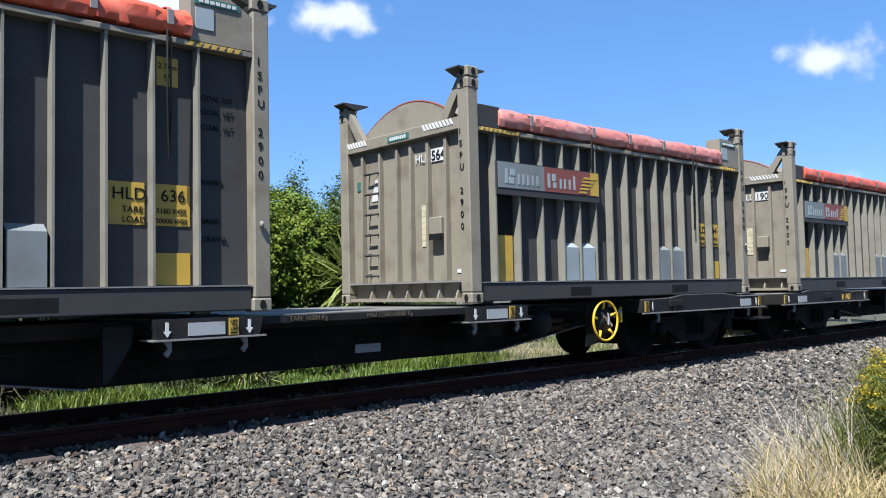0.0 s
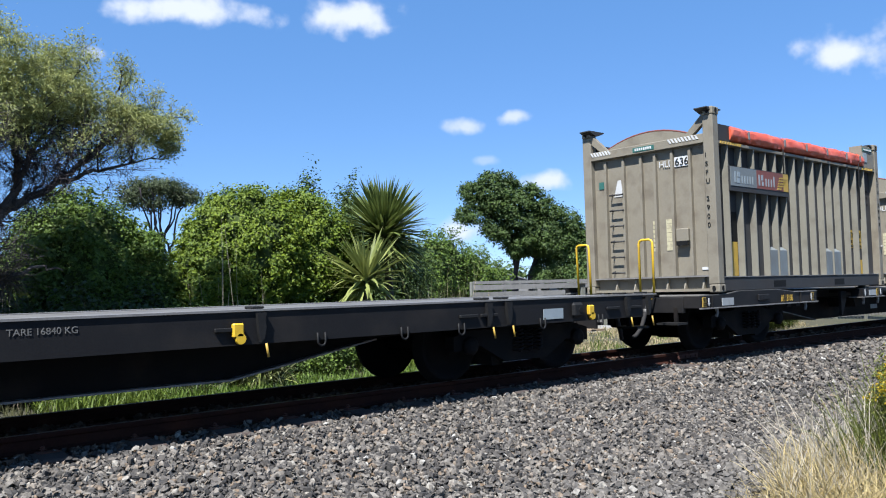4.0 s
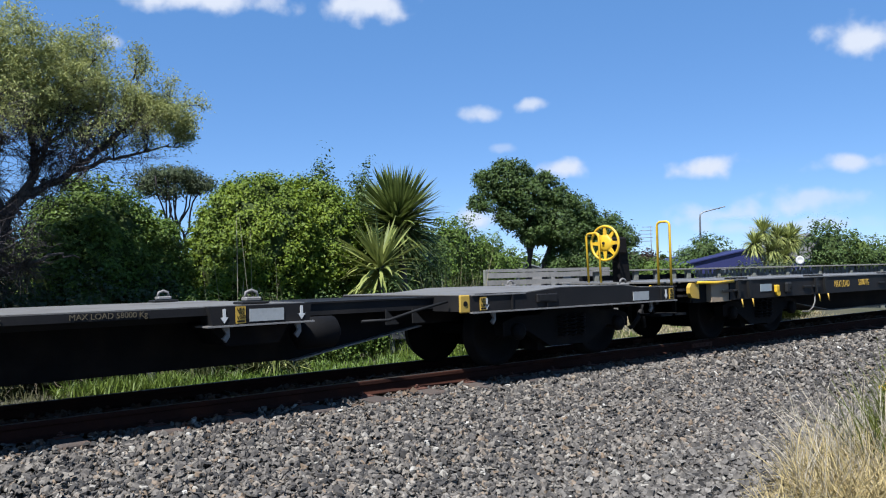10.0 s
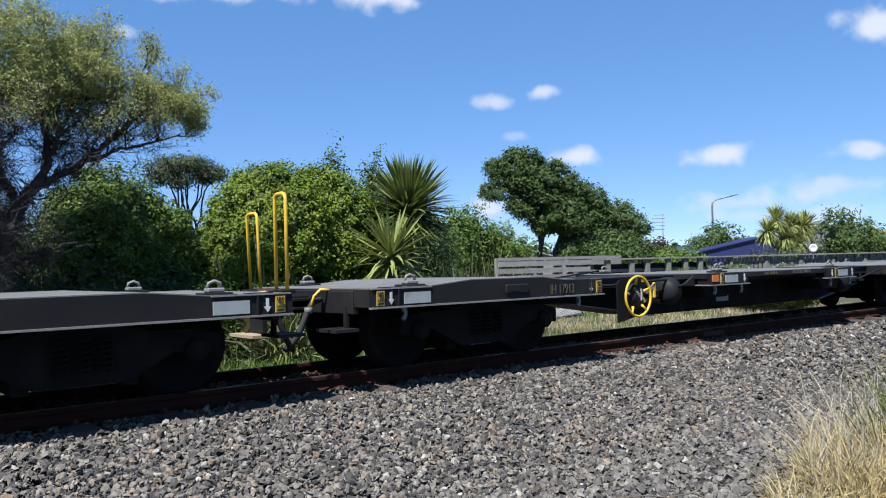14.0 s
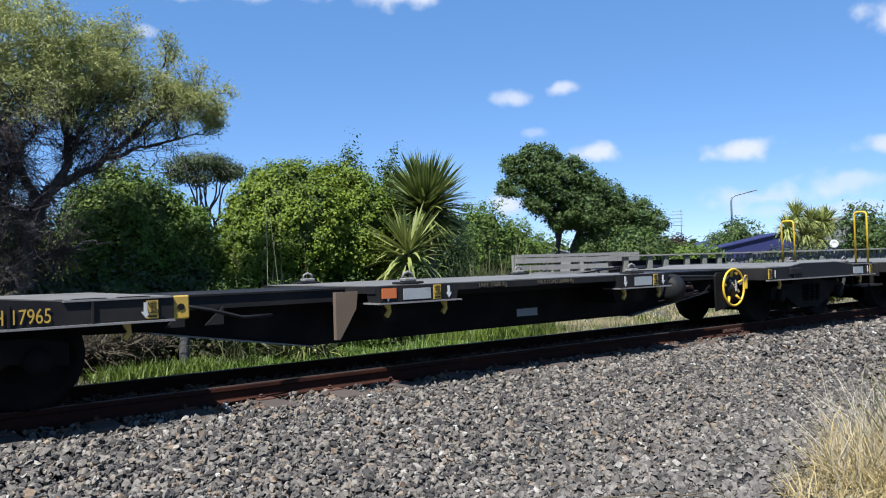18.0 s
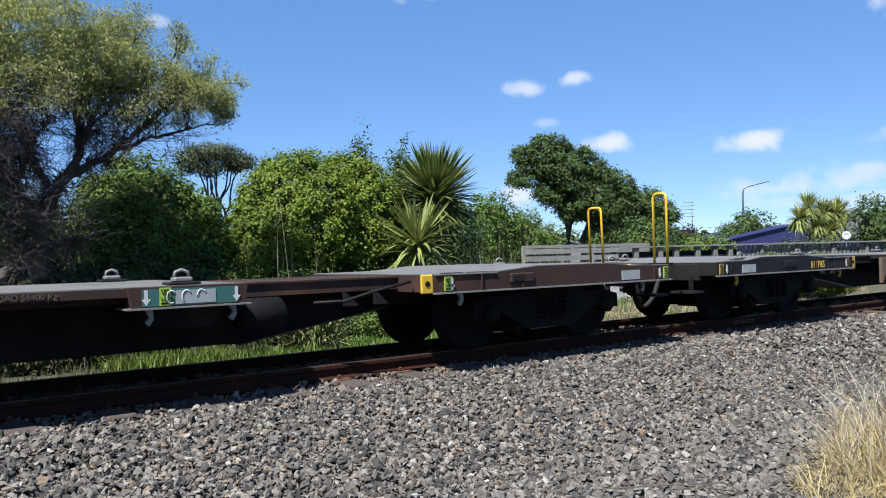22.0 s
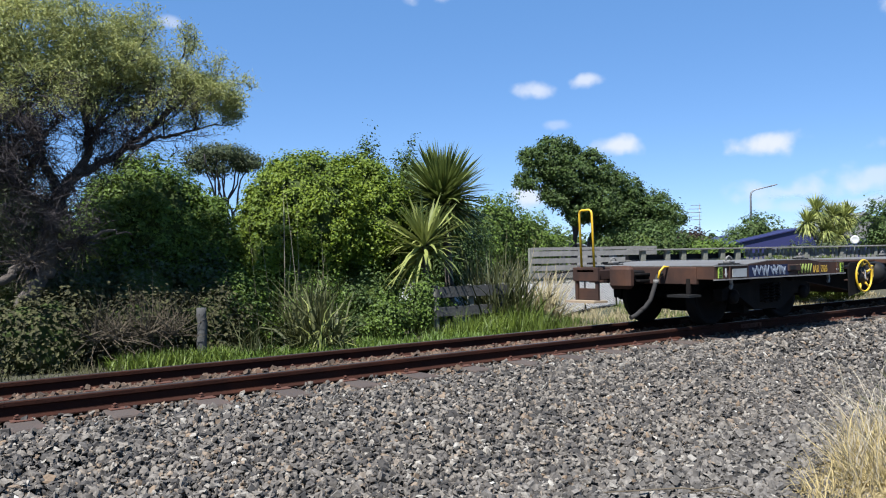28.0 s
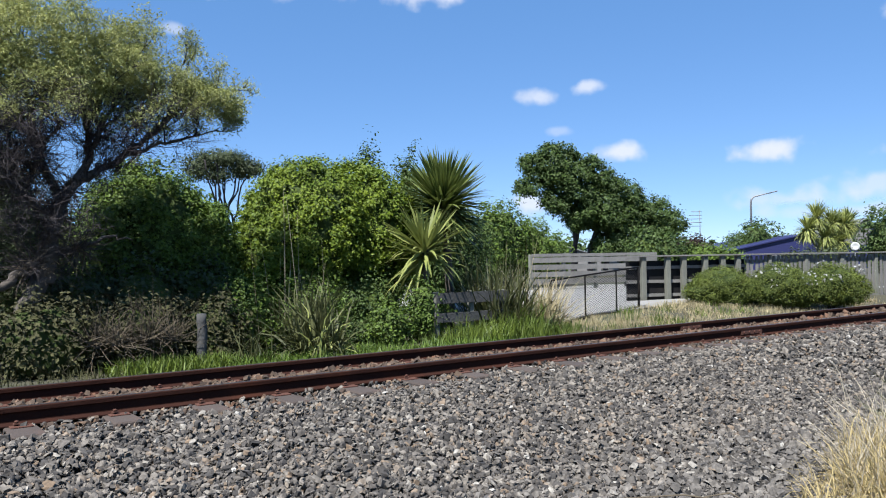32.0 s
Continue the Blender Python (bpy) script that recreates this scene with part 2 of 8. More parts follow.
# ---- materials ----
M = {
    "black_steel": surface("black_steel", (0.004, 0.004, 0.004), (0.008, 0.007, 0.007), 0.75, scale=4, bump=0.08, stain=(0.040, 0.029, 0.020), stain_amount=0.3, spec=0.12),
    "wagon_blue": surface("wagon_blue", (0.009, 0.009, 0.010), (0.015, 0.0145, 0.0145), 0.5, scale=3, stain=(0.034, 0.029, 0.024), stain_amount=0.35, spec=0.12),
    "wagon_brown": surface("wagon_brown", (0.046, 0.027, 0.021), (0.026, 0.018, 0.016), 0.6, scale=3, stain=(0.100, 0.046, 0.026), stain_amount=0.55, spec=0.12),
    "deck_grey": surface("deck_grey", (0.139, 0.134, 0.122), (0.093, 0.087, 0.078), 0.55, scale=2.5, fine=40, stain=(0.055, 0.045, 0.036), stain_amount=0.6),
    "pale_edge": surface("pale_edge", (0.187, 0.183, 0.174), (0.098, 0.089, 0.081), 0.5, scale=5),
    "taupe": surface("taupe", (0.188, 0.167, 0.124), (0.150, 0.132, 0.097), 0.55, scale=2, fine=35, bump=0.08, stain=(0.085, 0.066, 0.045), stain_amount=0.5, stain_scale=3.5),
    # Darker taupe: housings and plates, and shade put into rails, boards and rungs.
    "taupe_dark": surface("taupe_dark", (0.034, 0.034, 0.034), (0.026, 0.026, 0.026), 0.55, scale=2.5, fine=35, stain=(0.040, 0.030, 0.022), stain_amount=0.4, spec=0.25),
    # Side panels: taupe darkened to carry the shade between the ribs.
    "side_panel_shade": surface("side_panel_shade", (0.046, 0.045, 0.045), (0.036, 0.036, 0.036), 0.6, scale=1.6, fine=30, bump=0.03, stain=(0.028, 0.026, 0.024), stain_amount=0.6, stain_scale=2.5, spec=0.2),
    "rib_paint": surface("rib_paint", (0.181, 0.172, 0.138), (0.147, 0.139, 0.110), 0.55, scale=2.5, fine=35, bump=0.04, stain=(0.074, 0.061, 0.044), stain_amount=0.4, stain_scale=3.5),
    "cream": surface("cream", (0.420, 0.380, 0.240), (0.330, 0.300, 0.190), 0.6, scale=30, fine=90, stain=(0.150, 0.135, 0.100), stain_amount=0.7, stain_scale=18),
    "red_tarp": surface("red_tarp", (0.500, 0.085, 0.038), (0.400, 0.062, 0.030), 0.38, scale=4, fine=30, bump=0.05, stain=(0.560, 0.220, 0.140), stain_amount=0.35, stain_scale=5),
    "pink_tarp": surface("pink_tarp", (0.450, 0.175, 0.144), (0.362, 0.106, 0.083), 0.4, scale=5, fine=30, bump=0.05, stain=(0.500, 0.338, 0.300), stain_amount=0.5),
    "cover_grey": surface("cover_grey", (0.187, 0.165, 0.134), (0.148, 0.130, 0.107), 0.6, scale=3),
    "yellow": surface("yellow", (0.578, 0.376, 0.014), (0.506, 0.303, 0.011), 0.4, scale=12, bump=0.08, stain=(0.289, 0.180, 0.037), stain_amount=0.4, stain_scale=8),
    "amber": surface("amber", (0.395, 0.255, 0.029), (0.332, 0.210, 0.025), 0.5, scale=8, stain=(0.223, 0.160, 0.051), stain_amount=0.5),
    "lime": surface("lime", (0.270, 0.389, 0.043), (0.227, 0.324, 0.038), 0.5, scale=8),
    "white": surface("white", (0.478, 0.484, 0.478), (0.379, 0.379, 0.367), 0.5, scale=7, stain=(0.245, 0.226, 0.202), stain_amount=0.4),
    "blue_white": surface("blue_white", (0.246, 0.282, 0.294), (0.201, 0.232, 0.246), 0.5, scale=7, stain=(0.148, 0.148, 0.134), stain_amount=0.4),
    "orange": surface("orange", (0.449, 0.127, 0.029), (0.374, 0.092, 0.023), 0.5, scale=10),
    "tan": surface("tan", (0.280, 0.214, 0.141), (0.228, 0.174, 0.114), 0.7, scale=6),
    "sign_grey": surface("sign_grey", (0.156, 0.173, 0.173), (0.121, 0.134, 0.134), 0.5, scale=5, stain=(0.086, 0.078, 0.065), stain_amount=0.4),
    "sign_red": surface("sign_red", (0.166, 0.044, 0.028), (0.131, 0.036, 0.024), 0.5, scale=5, stain=(0.099, 0.052, 0.036), stain_amount=0.5),
    "faded": surface("faded_lettering", (0.090, 0.072, 0.034), (0.040, 0.034, 0.024), 0.6, scale=30, bump=0),
    "data_white": surface("data_plate_paint", (0.270, 0.285, 0.285), (0.215, 0.225, 0.225), 0.5, scale=9, stain=(0.130, 0.125, 0.115), stain_amount=0.5, stain_scale=7),
    "oxide": surface("oxide_brown", (0.120, 0.084, 0.054), (0.080, 0.056, 0.038), 0.7, scale=5, stain=(0.050, 0.036, 0.026), stain_amount=0.5),
    "teal": surface("teal", (0.027, 0.107, 0.089), (0.022, 0.081, 0.067), 0.5, scale=6),
    "ink": surface("ink", (0.006, 0.006, 0.006), (0.012, 0.012, 0.012), 0.6, scale=9, bump=0, spec=0.1),
    "dial": surface("dial", (0.017, 0.017, 0.017), (0.011, 0.011, 0.011), 0.5, scale=6, spec=0.12),
    "hose": surface("hose", (0.022, 0.022, 0.022), (0.036, 0.033, 0.031), 0.7, scale=9, spec=0.12),
    "graffiti": surface("graffiti", (0.246, 0.276, 0.321), (0.201, 0.232, 0.290), 0.5, scale=9),
    "spray_blue": surface("spray_blue", (0.014, 0.022, 0.060), (0.010, 0.012, 0.026), 0.5, scale=5, bump=0, spec=0.12),
    "graffiti_green": surface("graffiti_green", (0.179, 0.223, 0.045), (0.134, 0.179, 0.036), 0.5, scale=9),
    "rail_steel": surface("rail_steel", (0.034, 0.013, 0.008), (0.020, 0.008, 0.006), 0.85, scale=3, fine=50, bump=0.3, stain=(0.055, 0.018, 0.009), stain_amount=0.5, spec=0.12),
    "rail_head": surface("rail_head", (0.112, 0.097, 0.089), (0.074, 0.056, 0.049), 0.38, metal=0.7, scale=5, bump=0.05),
    "rust": surface("rust", (0.085, 0.030, 0.016), (0.055, 0.022, 0.014), 0.85, scale=9, bump=0.5),
    "sleeper_wood": surface("sleeper_wood", (0.066, 0.050, 0.041), (0.042, 0.032, 0.027), 0.9, scale=5, fine=45, bump=0.5, stain=(0.080, 0.038, 0.024), stain_amount=0.5, per_object=0.3),
}


def lettering(words, size, material, parent, m, name="lettering", stretch=1.0):
    """Words in the built-in font as a thin mesh; m places the baseline's start, x along the words and z out of the surface."""
    cu = bpy.data.curves.new("words", "FONT")
    cu.body, cu.size, cu.extrude = words, size, 0.002
    ob = bpy.data.objects.new("words", cu)
    scene.collection.objects.link(ob)
    me = bpy.data.meshes.new_from_object(ob)
    bpy.data.objects.remove(ob)
    bm = bmesh.new()
    bm.from_mesh(me)
    place = m @ Matrix.Diagonal((stretch, 1, 1, 1))
    left, groups = set(bm.verts), []
    while left and size >= 0.1:  # each large character is a part of its own
        heap, seen = [left.pop()], set()
        while heap:
            v = heap.pop()
            seen.add(v)
            for e in v.link_edges:
                o = e.other_vert(v)
                if o in left:
                    left.discard(o)
                    heap.append(o)
        groups.append(seen)
    if not groups:
        groups = [set(bm.verts)]
    for seen in groups:
        at = {v: i for i, v in enumerate(bm.verts) if v in seen}
        order = {v: k for k, v in enumerate(at)}
        one = bpy.data.meshes.new(name)
        one.from_pydata([v.co[:] for v in at], [], [[order[v] for v in f.verts] for f in bm.faces if f.verts[0] in seen])
        one.materials.append(M[material])
        out = new("letter" if size >= 0.1 else name, one)
        out.parent = parent
        out.matrix_basis = place
        if size < 0.1:
            out["kind"] = "stuff"
    bm.free()
    bpy.data.meshes.remove(me)
    return out


def side_words(words, x, z, size, material, parent, y=-1.22, stretch=1.0):
    """Words on the side that faces -y."""
    return lettering(words, size, material, parent, pose(x, y - 0.004, z, 90, 0, 0), stretch=stretch)


def end_words(words, y, z, size, material, parent, x=0.0):
    """Words on the end that faces -x."""
    return lettering(words, size, material, parent, pose(x - 0.004, y, z, 90, 0, -90))


def plate(name, x0, x1, z0, z1, material, parent, y=-1.22, thick=0.008, label=""):
    return part(name, box(bmesh.new(), min(x0, x1), max(x0, x1), y - thick, y + 0.004, z0, z1), M[material], parent, label)

# ---- the train: containers ----
RIBS = (0.43, 0.82, 1.22, 1.60, 1.92, 2.24, 2.58, 2.92, 3.27, 3.61, 3.94, 4.28, 4.66, 5.03, 5.41)
MOVING = []  # things and their place in the train


def at_train(ob, s):
    ob.matrix_basis = pose(s, TRACK_Y, 0)
    MOVING.append((ob, s))
    return ob


def bin_container(s, z, H, top, rise, tarp, number, stacked, label, straps):
    """An open-top bulk bin of 6.06 x 2.44 m. top: height of the side's top rail over the base."""
    c = new("container")
    tagged(c, label, "container", "bulk containers on the train")
    L, W, R = 6.058, 1.219, 0.125
    lo = 0.22
    # corner posts with their castings
    for x in (0, L):
        for y in (-W, W):
            sx, sy = (1 if x == 0 else -1), (1 if y < 0 else -1)
            bm = box(bmesh.new(), min(x, x + sx * 0.16), max(x, x + sx * 0.16), min(y, y + sy * 0.17), max(y, y + sy * 0.17), z + 0.12, z + H - 0.12, 0.012)
            post = part("corner_post", bm, M["taupe"], c)
            for z0 in ((z, z + H - 0.12) if not stacked else (z, z + H - 0.12, z + H - 0.25)):
                bm = box(bmesh.new(), min(x - sx * 0.006, x + sx * 0.178), max(x - sx * 0.006, x + sx * 0.178), min(y - sy * 0.006, y + sy * 0.162), max(y - sy * 0.006, y + sy * 0.162), z0, z0 + 0.118, 0.014)
                cast = part("corner_casting", bm, M["taupe"], post)
                # Ink discs on the casting stand for the shade in its holes.
                bm = bmesh.new()
                disc(bm, 0, 0, 0, ((0.028, -0.006), (0.028, 0.004)), 12, "y")
                hole = part("casting_hole_shade", bm, M["ink"], post)
                hole.matrix_basis = Matrix.Translation((x + sx * 0.088, y - sy * 0.008, z0 + 0.06)) @ Matrix.Diagonal((1, 1, 1.45, 1))
                bm = bmesh.new()
                disc(bm, 0, 0, 0, ((0.028, -0.006), (0.028, 0.004)), 12, "x")
                hole = part("casting_hole_shade", bm, M["ink"], post)
                hole.matrix_basis = Matrix.Translation((x - sx * 0.008, y + sy * 0.08, z0 + 0.06)) @ Matrix.Diagonal((1, 1, 1.45, 1))
            # wing plate on the casting and a slanting brace down to the end beam
            bm = bmesh.new()
            wx = x + sx * 0.1
            prism(bm, [(wx + 0.05, z + H - 0.085), (wx - 0.05, z + H - 0.085), (wx - 0.2, z + H - 0.03), (wx - 0.2, z + H - 0.015), (wx + 0.2, z + H - 0.015), (wx + 0.2, z + H - 0.03)], min(y + sy * 0.03, y + sy * 0.24), max(y + sy * 0.03, y + sy * 0.24))
            part("wing_plate", bm, M["taupe_dark"], post)
            bm = bmesh.new()
            prism(bm, [(y + sy * 0.13, z + H - 0.2), (y + sy * 0.15, z + H - 0.06), (y + sy * 0.5, z + top + 0.16), (y + sy * 0.36, z + top + 0.16)], x + sx * 0.02, x + sx * 0.1, "x")
            part("brace", bm, M["taupe"], c)
    for sy in (-1, 1):
        y = sy * W
        # The wall's colour already holds the shade on this side.
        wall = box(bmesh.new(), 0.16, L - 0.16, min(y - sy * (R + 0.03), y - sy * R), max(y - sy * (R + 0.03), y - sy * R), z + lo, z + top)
        part("side_wall", wall, M["side_panel_shade"], c)
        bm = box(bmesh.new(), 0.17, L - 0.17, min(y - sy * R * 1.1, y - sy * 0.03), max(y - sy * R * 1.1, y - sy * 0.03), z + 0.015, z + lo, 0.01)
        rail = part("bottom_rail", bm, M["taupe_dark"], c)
        for x in (1.9, 4.12):
            # Ink plate on the rail, painted as the shade inside the pocket.
            part("fork_pocket_shade", box(bmesh.new(), x - 0.2, x + 0.2, y - 0.026 if sy < 0 else y - 0.04, y - 0.02 * sy if sy < 0 else y - 0.026, z + 0.05, z + 0.155) if sy > 0
                 else box(bmesh.new(), x - 0.2, x + 0.2, y + 0.028, y + 0.06, z + 0.05, z + 0.155), M["ink"], rail, "dark plate for the shade in a fork-lift pocket")
        bm = box(bmesh.new(), 0.16, L - 0.16, min(y - sy * R, y - sy * 0.01), max(y - sy * R, y - sy * 0.01), z + top, z + top + 0.05, 0.006)
        part("top_rail", bm, M["taupe"], c)
        part("sill_edge", box(bmesh.new(), 0.17, L - 0.17, min(y - sy * R, y - sy * 0.02), max(y - sy * R, y - sy * 0.02), z + lo, z + lo + 0.012), M["pale_edge"], c)
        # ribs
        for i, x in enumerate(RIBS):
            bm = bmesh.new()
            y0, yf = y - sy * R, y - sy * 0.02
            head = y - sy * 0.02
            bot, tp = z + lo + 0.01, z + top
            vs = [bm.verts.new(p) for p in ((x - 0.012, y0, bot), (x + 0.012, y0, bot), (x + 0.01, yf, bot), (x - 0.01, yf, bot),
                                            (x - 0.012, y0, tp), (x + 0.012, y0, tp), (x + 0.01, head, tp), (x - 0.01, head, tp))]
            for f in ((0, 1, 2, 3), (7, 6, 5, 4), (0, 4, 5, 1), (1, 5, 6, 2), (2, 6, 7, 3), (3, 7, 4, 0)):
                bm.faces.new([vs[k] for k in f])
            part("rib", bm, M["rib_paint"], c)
        # upper side board behind the rolled cover, its recess shade put into darker taupe
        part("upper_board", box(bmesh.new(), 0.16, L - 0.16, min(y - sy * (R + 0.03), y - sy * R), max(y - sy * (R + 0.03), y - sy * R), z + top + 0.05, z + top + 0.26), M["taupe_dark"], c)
    # rolled red cover along the side, lumpy, in lengths between the straps
    for sy in (-1, 1):
        bm = bmesh.new()
        shape = ((-0.105, -0.075), (-0.125, 0.0), (-0.118, 0.075), (-0.07, 0.135), (0.0, 0.155), (0.075, 0.14), (0.115, 0.07), (0.11, -0.05), (0.0, -0.09))
        n, m, rings, rr = 64, len(shape), [], random.Random(number + 7 * sy)
        for i in range(n + 1):
            x = 0.48 + (L - 1.2) * i / n
            near = min(abs(x - q) for q in straps)
            pinch = 1 - 0.14 * math.exp(-(near / 0.09) ** 2) + 0.1 * noise.noise((x * 1.3, sy * 3, number))
            ring = []
            for k, (py, pz) in enumerate(shape):
                crease = 0.026 * noise.noise((x * 2.2, k * 0.9, number * 0.3 + sy)) + 0.012 * noise.noise((x * 7 + k * 2.3, k * 1.7, sy))
                py, pz = py * pinch * (1 + crease * 6), pz * pinch * (1 + crease * 6)
                ring.append(bm.verts.new((x + rr.uniform(-0.02, 0.02) * (0 < i < n), sy * (W - 0.1) - sy * py, z + top + 0.16 + pz)))
            rings.append(ring)
        for p, q in zip(rings, rings[1:]):
            for k in range(m):
                bm.faces.new((p[k], p[(k + 1) % m], q[(k + 1) % m], q[k])).smooth = rr.random() < 0.6
        bm.faces.new(rings[0])
        bm.faces.new(rings[-1])
        part("rolled_cover", bm, M[tarp], c, "rolled red tarpaulin cover")
        for x in straps:
            bm = bmesh.new()
            yb = sy * (W - 0.1) + sy * 0.128
            box(bm, x - 0.028, x + 0.028, min(yb, yb + sy * 0.012), max(yb, yb + sy * 0.012), z + top + 0.13, z + top + 0.255, 0.004)
            part("strap", bm, M["pale_edge"], c, "grey strap buckle plate")
            bm = bmesh.new()
            path = [(yb, z + top + 0.25), (yb - sy * 0.05, z + top + 0.285), (yb - sy * 0.13, z + top + 0.3), (yb - sy * 0.24, z + top + 0.25)]
            pairs = [[bm.verts.new((x + dx, py, pz + dz)) for dx, dz in ((-0.02, 0), (0.02, 0), (0.02, 0.006), (-0.02, 0.006))] for py, pz in path]
            for pa, pb in zip(pairs, pairs[1:]):
                for k in range(4):
                    bm.faces.new((pa[k], pa[(k + 1) % 4], pb[(k + 1) % 4], pb[k]))
            part("strap", bm, M[tarp], c)
    for x, zl in ((straps[1], 0.62), (straps[-1], 0.95)):
        bm = bmesh.new()
        tube(bm, [(x - 0.015, -W + 0.0, z + top + 0.1), (x - 0.012, -W + 0.01, z + top - 0.5 * zl), (x, -W + 0.02, z + top - zl), (x + 0.02, -W + 0.02, z + top - 0.6 * zl), (x + 0.015, -W + 0.012, z + top + 0.05)], 0.009, 6)
        part("tie_rope", bm, M["ink"], c, "hanging dark tie strap")
    # arched roof sheet
    bm = bmesh.new()
    n = 14
    rows = []
    for x in (0.17, L - 0.17):
        rows.append([bm.verts.new((x, -W + 0.2 + (2 * W - 0.4) * i / n, z + top + 0.06 + rise * math.sin(math.pi * i / n) ** 0.75)) for i in range(n + 1)])
    for i in range(n):
        bm.faces.new((rows[0][i], rows[0][i + 1], rows[1][i + 1], rows[1][i]))
    roof = part("roof_cover", bm, M["cover_grey"], c, "arched grey-brown roof cover")
    roof.modifiers.new("thick", "SOLIDIFY").thickness = 0.02
    for x in (0.16, L - 0.16):
        bm = bmesh.new()
        prism(bm, [(-W + 0.2, z + top + 0.04)] + [(-W + 0.2 + (2 * W - 0.4) * i / n, z + top + 0.055 + rise * math.sin(math.pi * i / n) ** 0.75) for i in range(n + 1)] + [(W - 0.2, z + top + 0.04)], x - 0.02, x + 0.02, "x")
        arch = part("end_arch", bm, M["taupe"], c)
        bm = bmesh.new()
        tube(bm, [(x, -W + 0.2 + (2 * W - 0.4) * i / n, z + top + 0.07 + rise * math.sin(math.pi * i / n) ** 0.75) for i in range(n + 1)], 0.014, 6)
        part("arch_trim", bm, M["sign_red"], arch, "dull red trim")
    # housings of the cover at the ends of the side
    for sy in (-1, 1):
        for x0, x1, hh in ((0.16, 0.5, 0.24), (L - 0.72, L - 0.16, 0.42)):
            bm = bmesh.new()
            y0, y1 = sy * (W - 0.24), sy * (W - 0.01)
            prism(bm, [(x0, z + top + 0.055), (x1, z + top + 0.055), (x1, z + top + 0.055 + hh * (0.72 if x1 > 3 else 1)), (x0 + 0.62 * (x1 - x0), z + top + 0.055 + hh), (x0, z + top + 0.055 + hh)], min(y0, y1), max(y0, y1))
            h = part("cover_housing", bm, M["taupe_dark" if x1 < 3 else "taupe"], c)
            if x1 > 3 and sy < 0:
                plate("maker_label", x0 + 0.03, x1 - 0.12, z + top + 0.37, z + top + 0.43, "teal", h, -W + 0.008)
                for k in range(7):
                    plate("label_mark", x0 + 0.07 + 0.05 * k, x0 + 0.105 + 0.05 * k, z + top + 0.385, z + top + 0.415, "white", h, -W - 0.002, 0.004)
                plate("notice", x0 + 0.04, x0 + 0.2, z + top + 0.16, z + top + 0.34, "blue_white", h, -W + 0.008)
    for x in [L - 0.75 + 0.07 * k for k in range(7)] + [0.2 + 0.07 * k for k in range(9)]:
        bm = bmesh.new()
        prism(bm, [(x, z + top + 0.006), (x + 0.04, z + top + 0.006), (x + 0.065, z + top + 0.046), (x + 0.025, z + top + 0.046)], -W + 0.002, -W + 0.012)
        part("hazard_stripe", bm, M["amber"], c)
    # ends
    for x, sx in ((0, 1), (L, -1)):
        xw = x + sx * 0.1
        part("end_wall", box(bmesh.new(), min(xw, xw + sx * 0.03), max(xw, xw + sx * 0.03), -W + 0.17, W - 0.17, z + 0.26, z + top + 0.02), M["taupe"], c)
        bm = box(bmesh.new(), min(x + sx * 0.005, x + sx * 0.13), max(x + sx * 0.005, x + sx * 0.13), -W + 0.17, W - 0.17, z + top + 0.02, z + top + 0.16, 0.008)
        beam = part("end_beam", bm, M["taupe"], c)
        for y in (0.8, 0.44, 0.1, -0.16, -0.47, -0.78):
            bm = bmesh.new()
            prism(bm, [(x + sx * 0.1, z + 0.26), (x + sx * 0.02, z + 0.26), (x + sx * 0.05, z + top - 0.02), (x + sx * 0.1, z + top - 0.02)], y - 0.022, y + 0.022)
            part("end_rib", bm, M["taupe"], c)
            bm = bmesh.new()
            prism(bm, [(x + sx * 0.12, z + 0.06), (x + sx * 0.03, z + 0.06), (x + sx * 0.1, z + 0.24)], y - 0.012 - 0.15, y + 0.012 - 0.15)
            part("foot_gusset", bm, M["taupe"], c)
        part("end_sill", box(bmesh.new(), min(x + sx * 0.02, x + sx * 0.14), max(x + sx * 0.02, x + sx * 0.14), -W + 0.17, W - 0.17, z + 0.02, z + 0.06), M["taupe"], c)
        part("sill_board", box(bmesh.new(), min(x + sx * 0.12, x + sx * 0.14), max(x + sx * 0.12, x + sx * 0.14), -W + 0.17, W - 0.17, z + 0.06, z + 0.26), M["taupe"], c)
        part("sill_ledge", box(bmesh.new(), min(x + sx * 0.015, x + sx * 0.12), max(x + sx * 0.015, x + sx * 0.12), -W + 0.17, W - 0.17, z + 0.235, z + 0.258), M["pale_edge"], c)
        if sx > 0:
            # Rungs in the darker taupe, which stands for the shadow on them.
            for k in range(6):
                zz = z + 0.34 + 0.255 * k
                bm = bmesh.new()
                tube(bm, [(x + 0.1, 0.7, zz + 0.02), (x + 0.01, 0.69, zz), (x + 0.01, 0.45, zz), (x + 0.1, 0.44, zz + 0.02)], 0.015, 6)
                part("ladder_rung", bm, M["taupe_dark"], c)
            part("data_box", box(bmesh.new(), x + 0.0, x + 0.1, -0.74, -0.53, z + 0.78, z + 0.98, 0.01), M["taupe"], c)
            # Ink strip painted as the shade in the box's mouth.
            part("box_mouth_shade", box(bmesh.new(), x - 0.005, x + 0.01, -0.735, -0.535, z + 0.72, z + 0.79), M["ink"], c)
            for k in range(7):
                part("data_label", box(bmesh.new(), x + 0.09, x + 0.1, -0.47, -0.31, z + 0.66 + 0.07 * k, z + 0.725 + 0.07 * k), M["cream"], c, "faded cream data label")
                part("data_label", box(bmesh.new(), x + 0.09, x + 0.1, -0.12, -0.07, z + 0.66 + 0.07 * k, z + 0.715 + 0.07 * k), M["cream"], c)
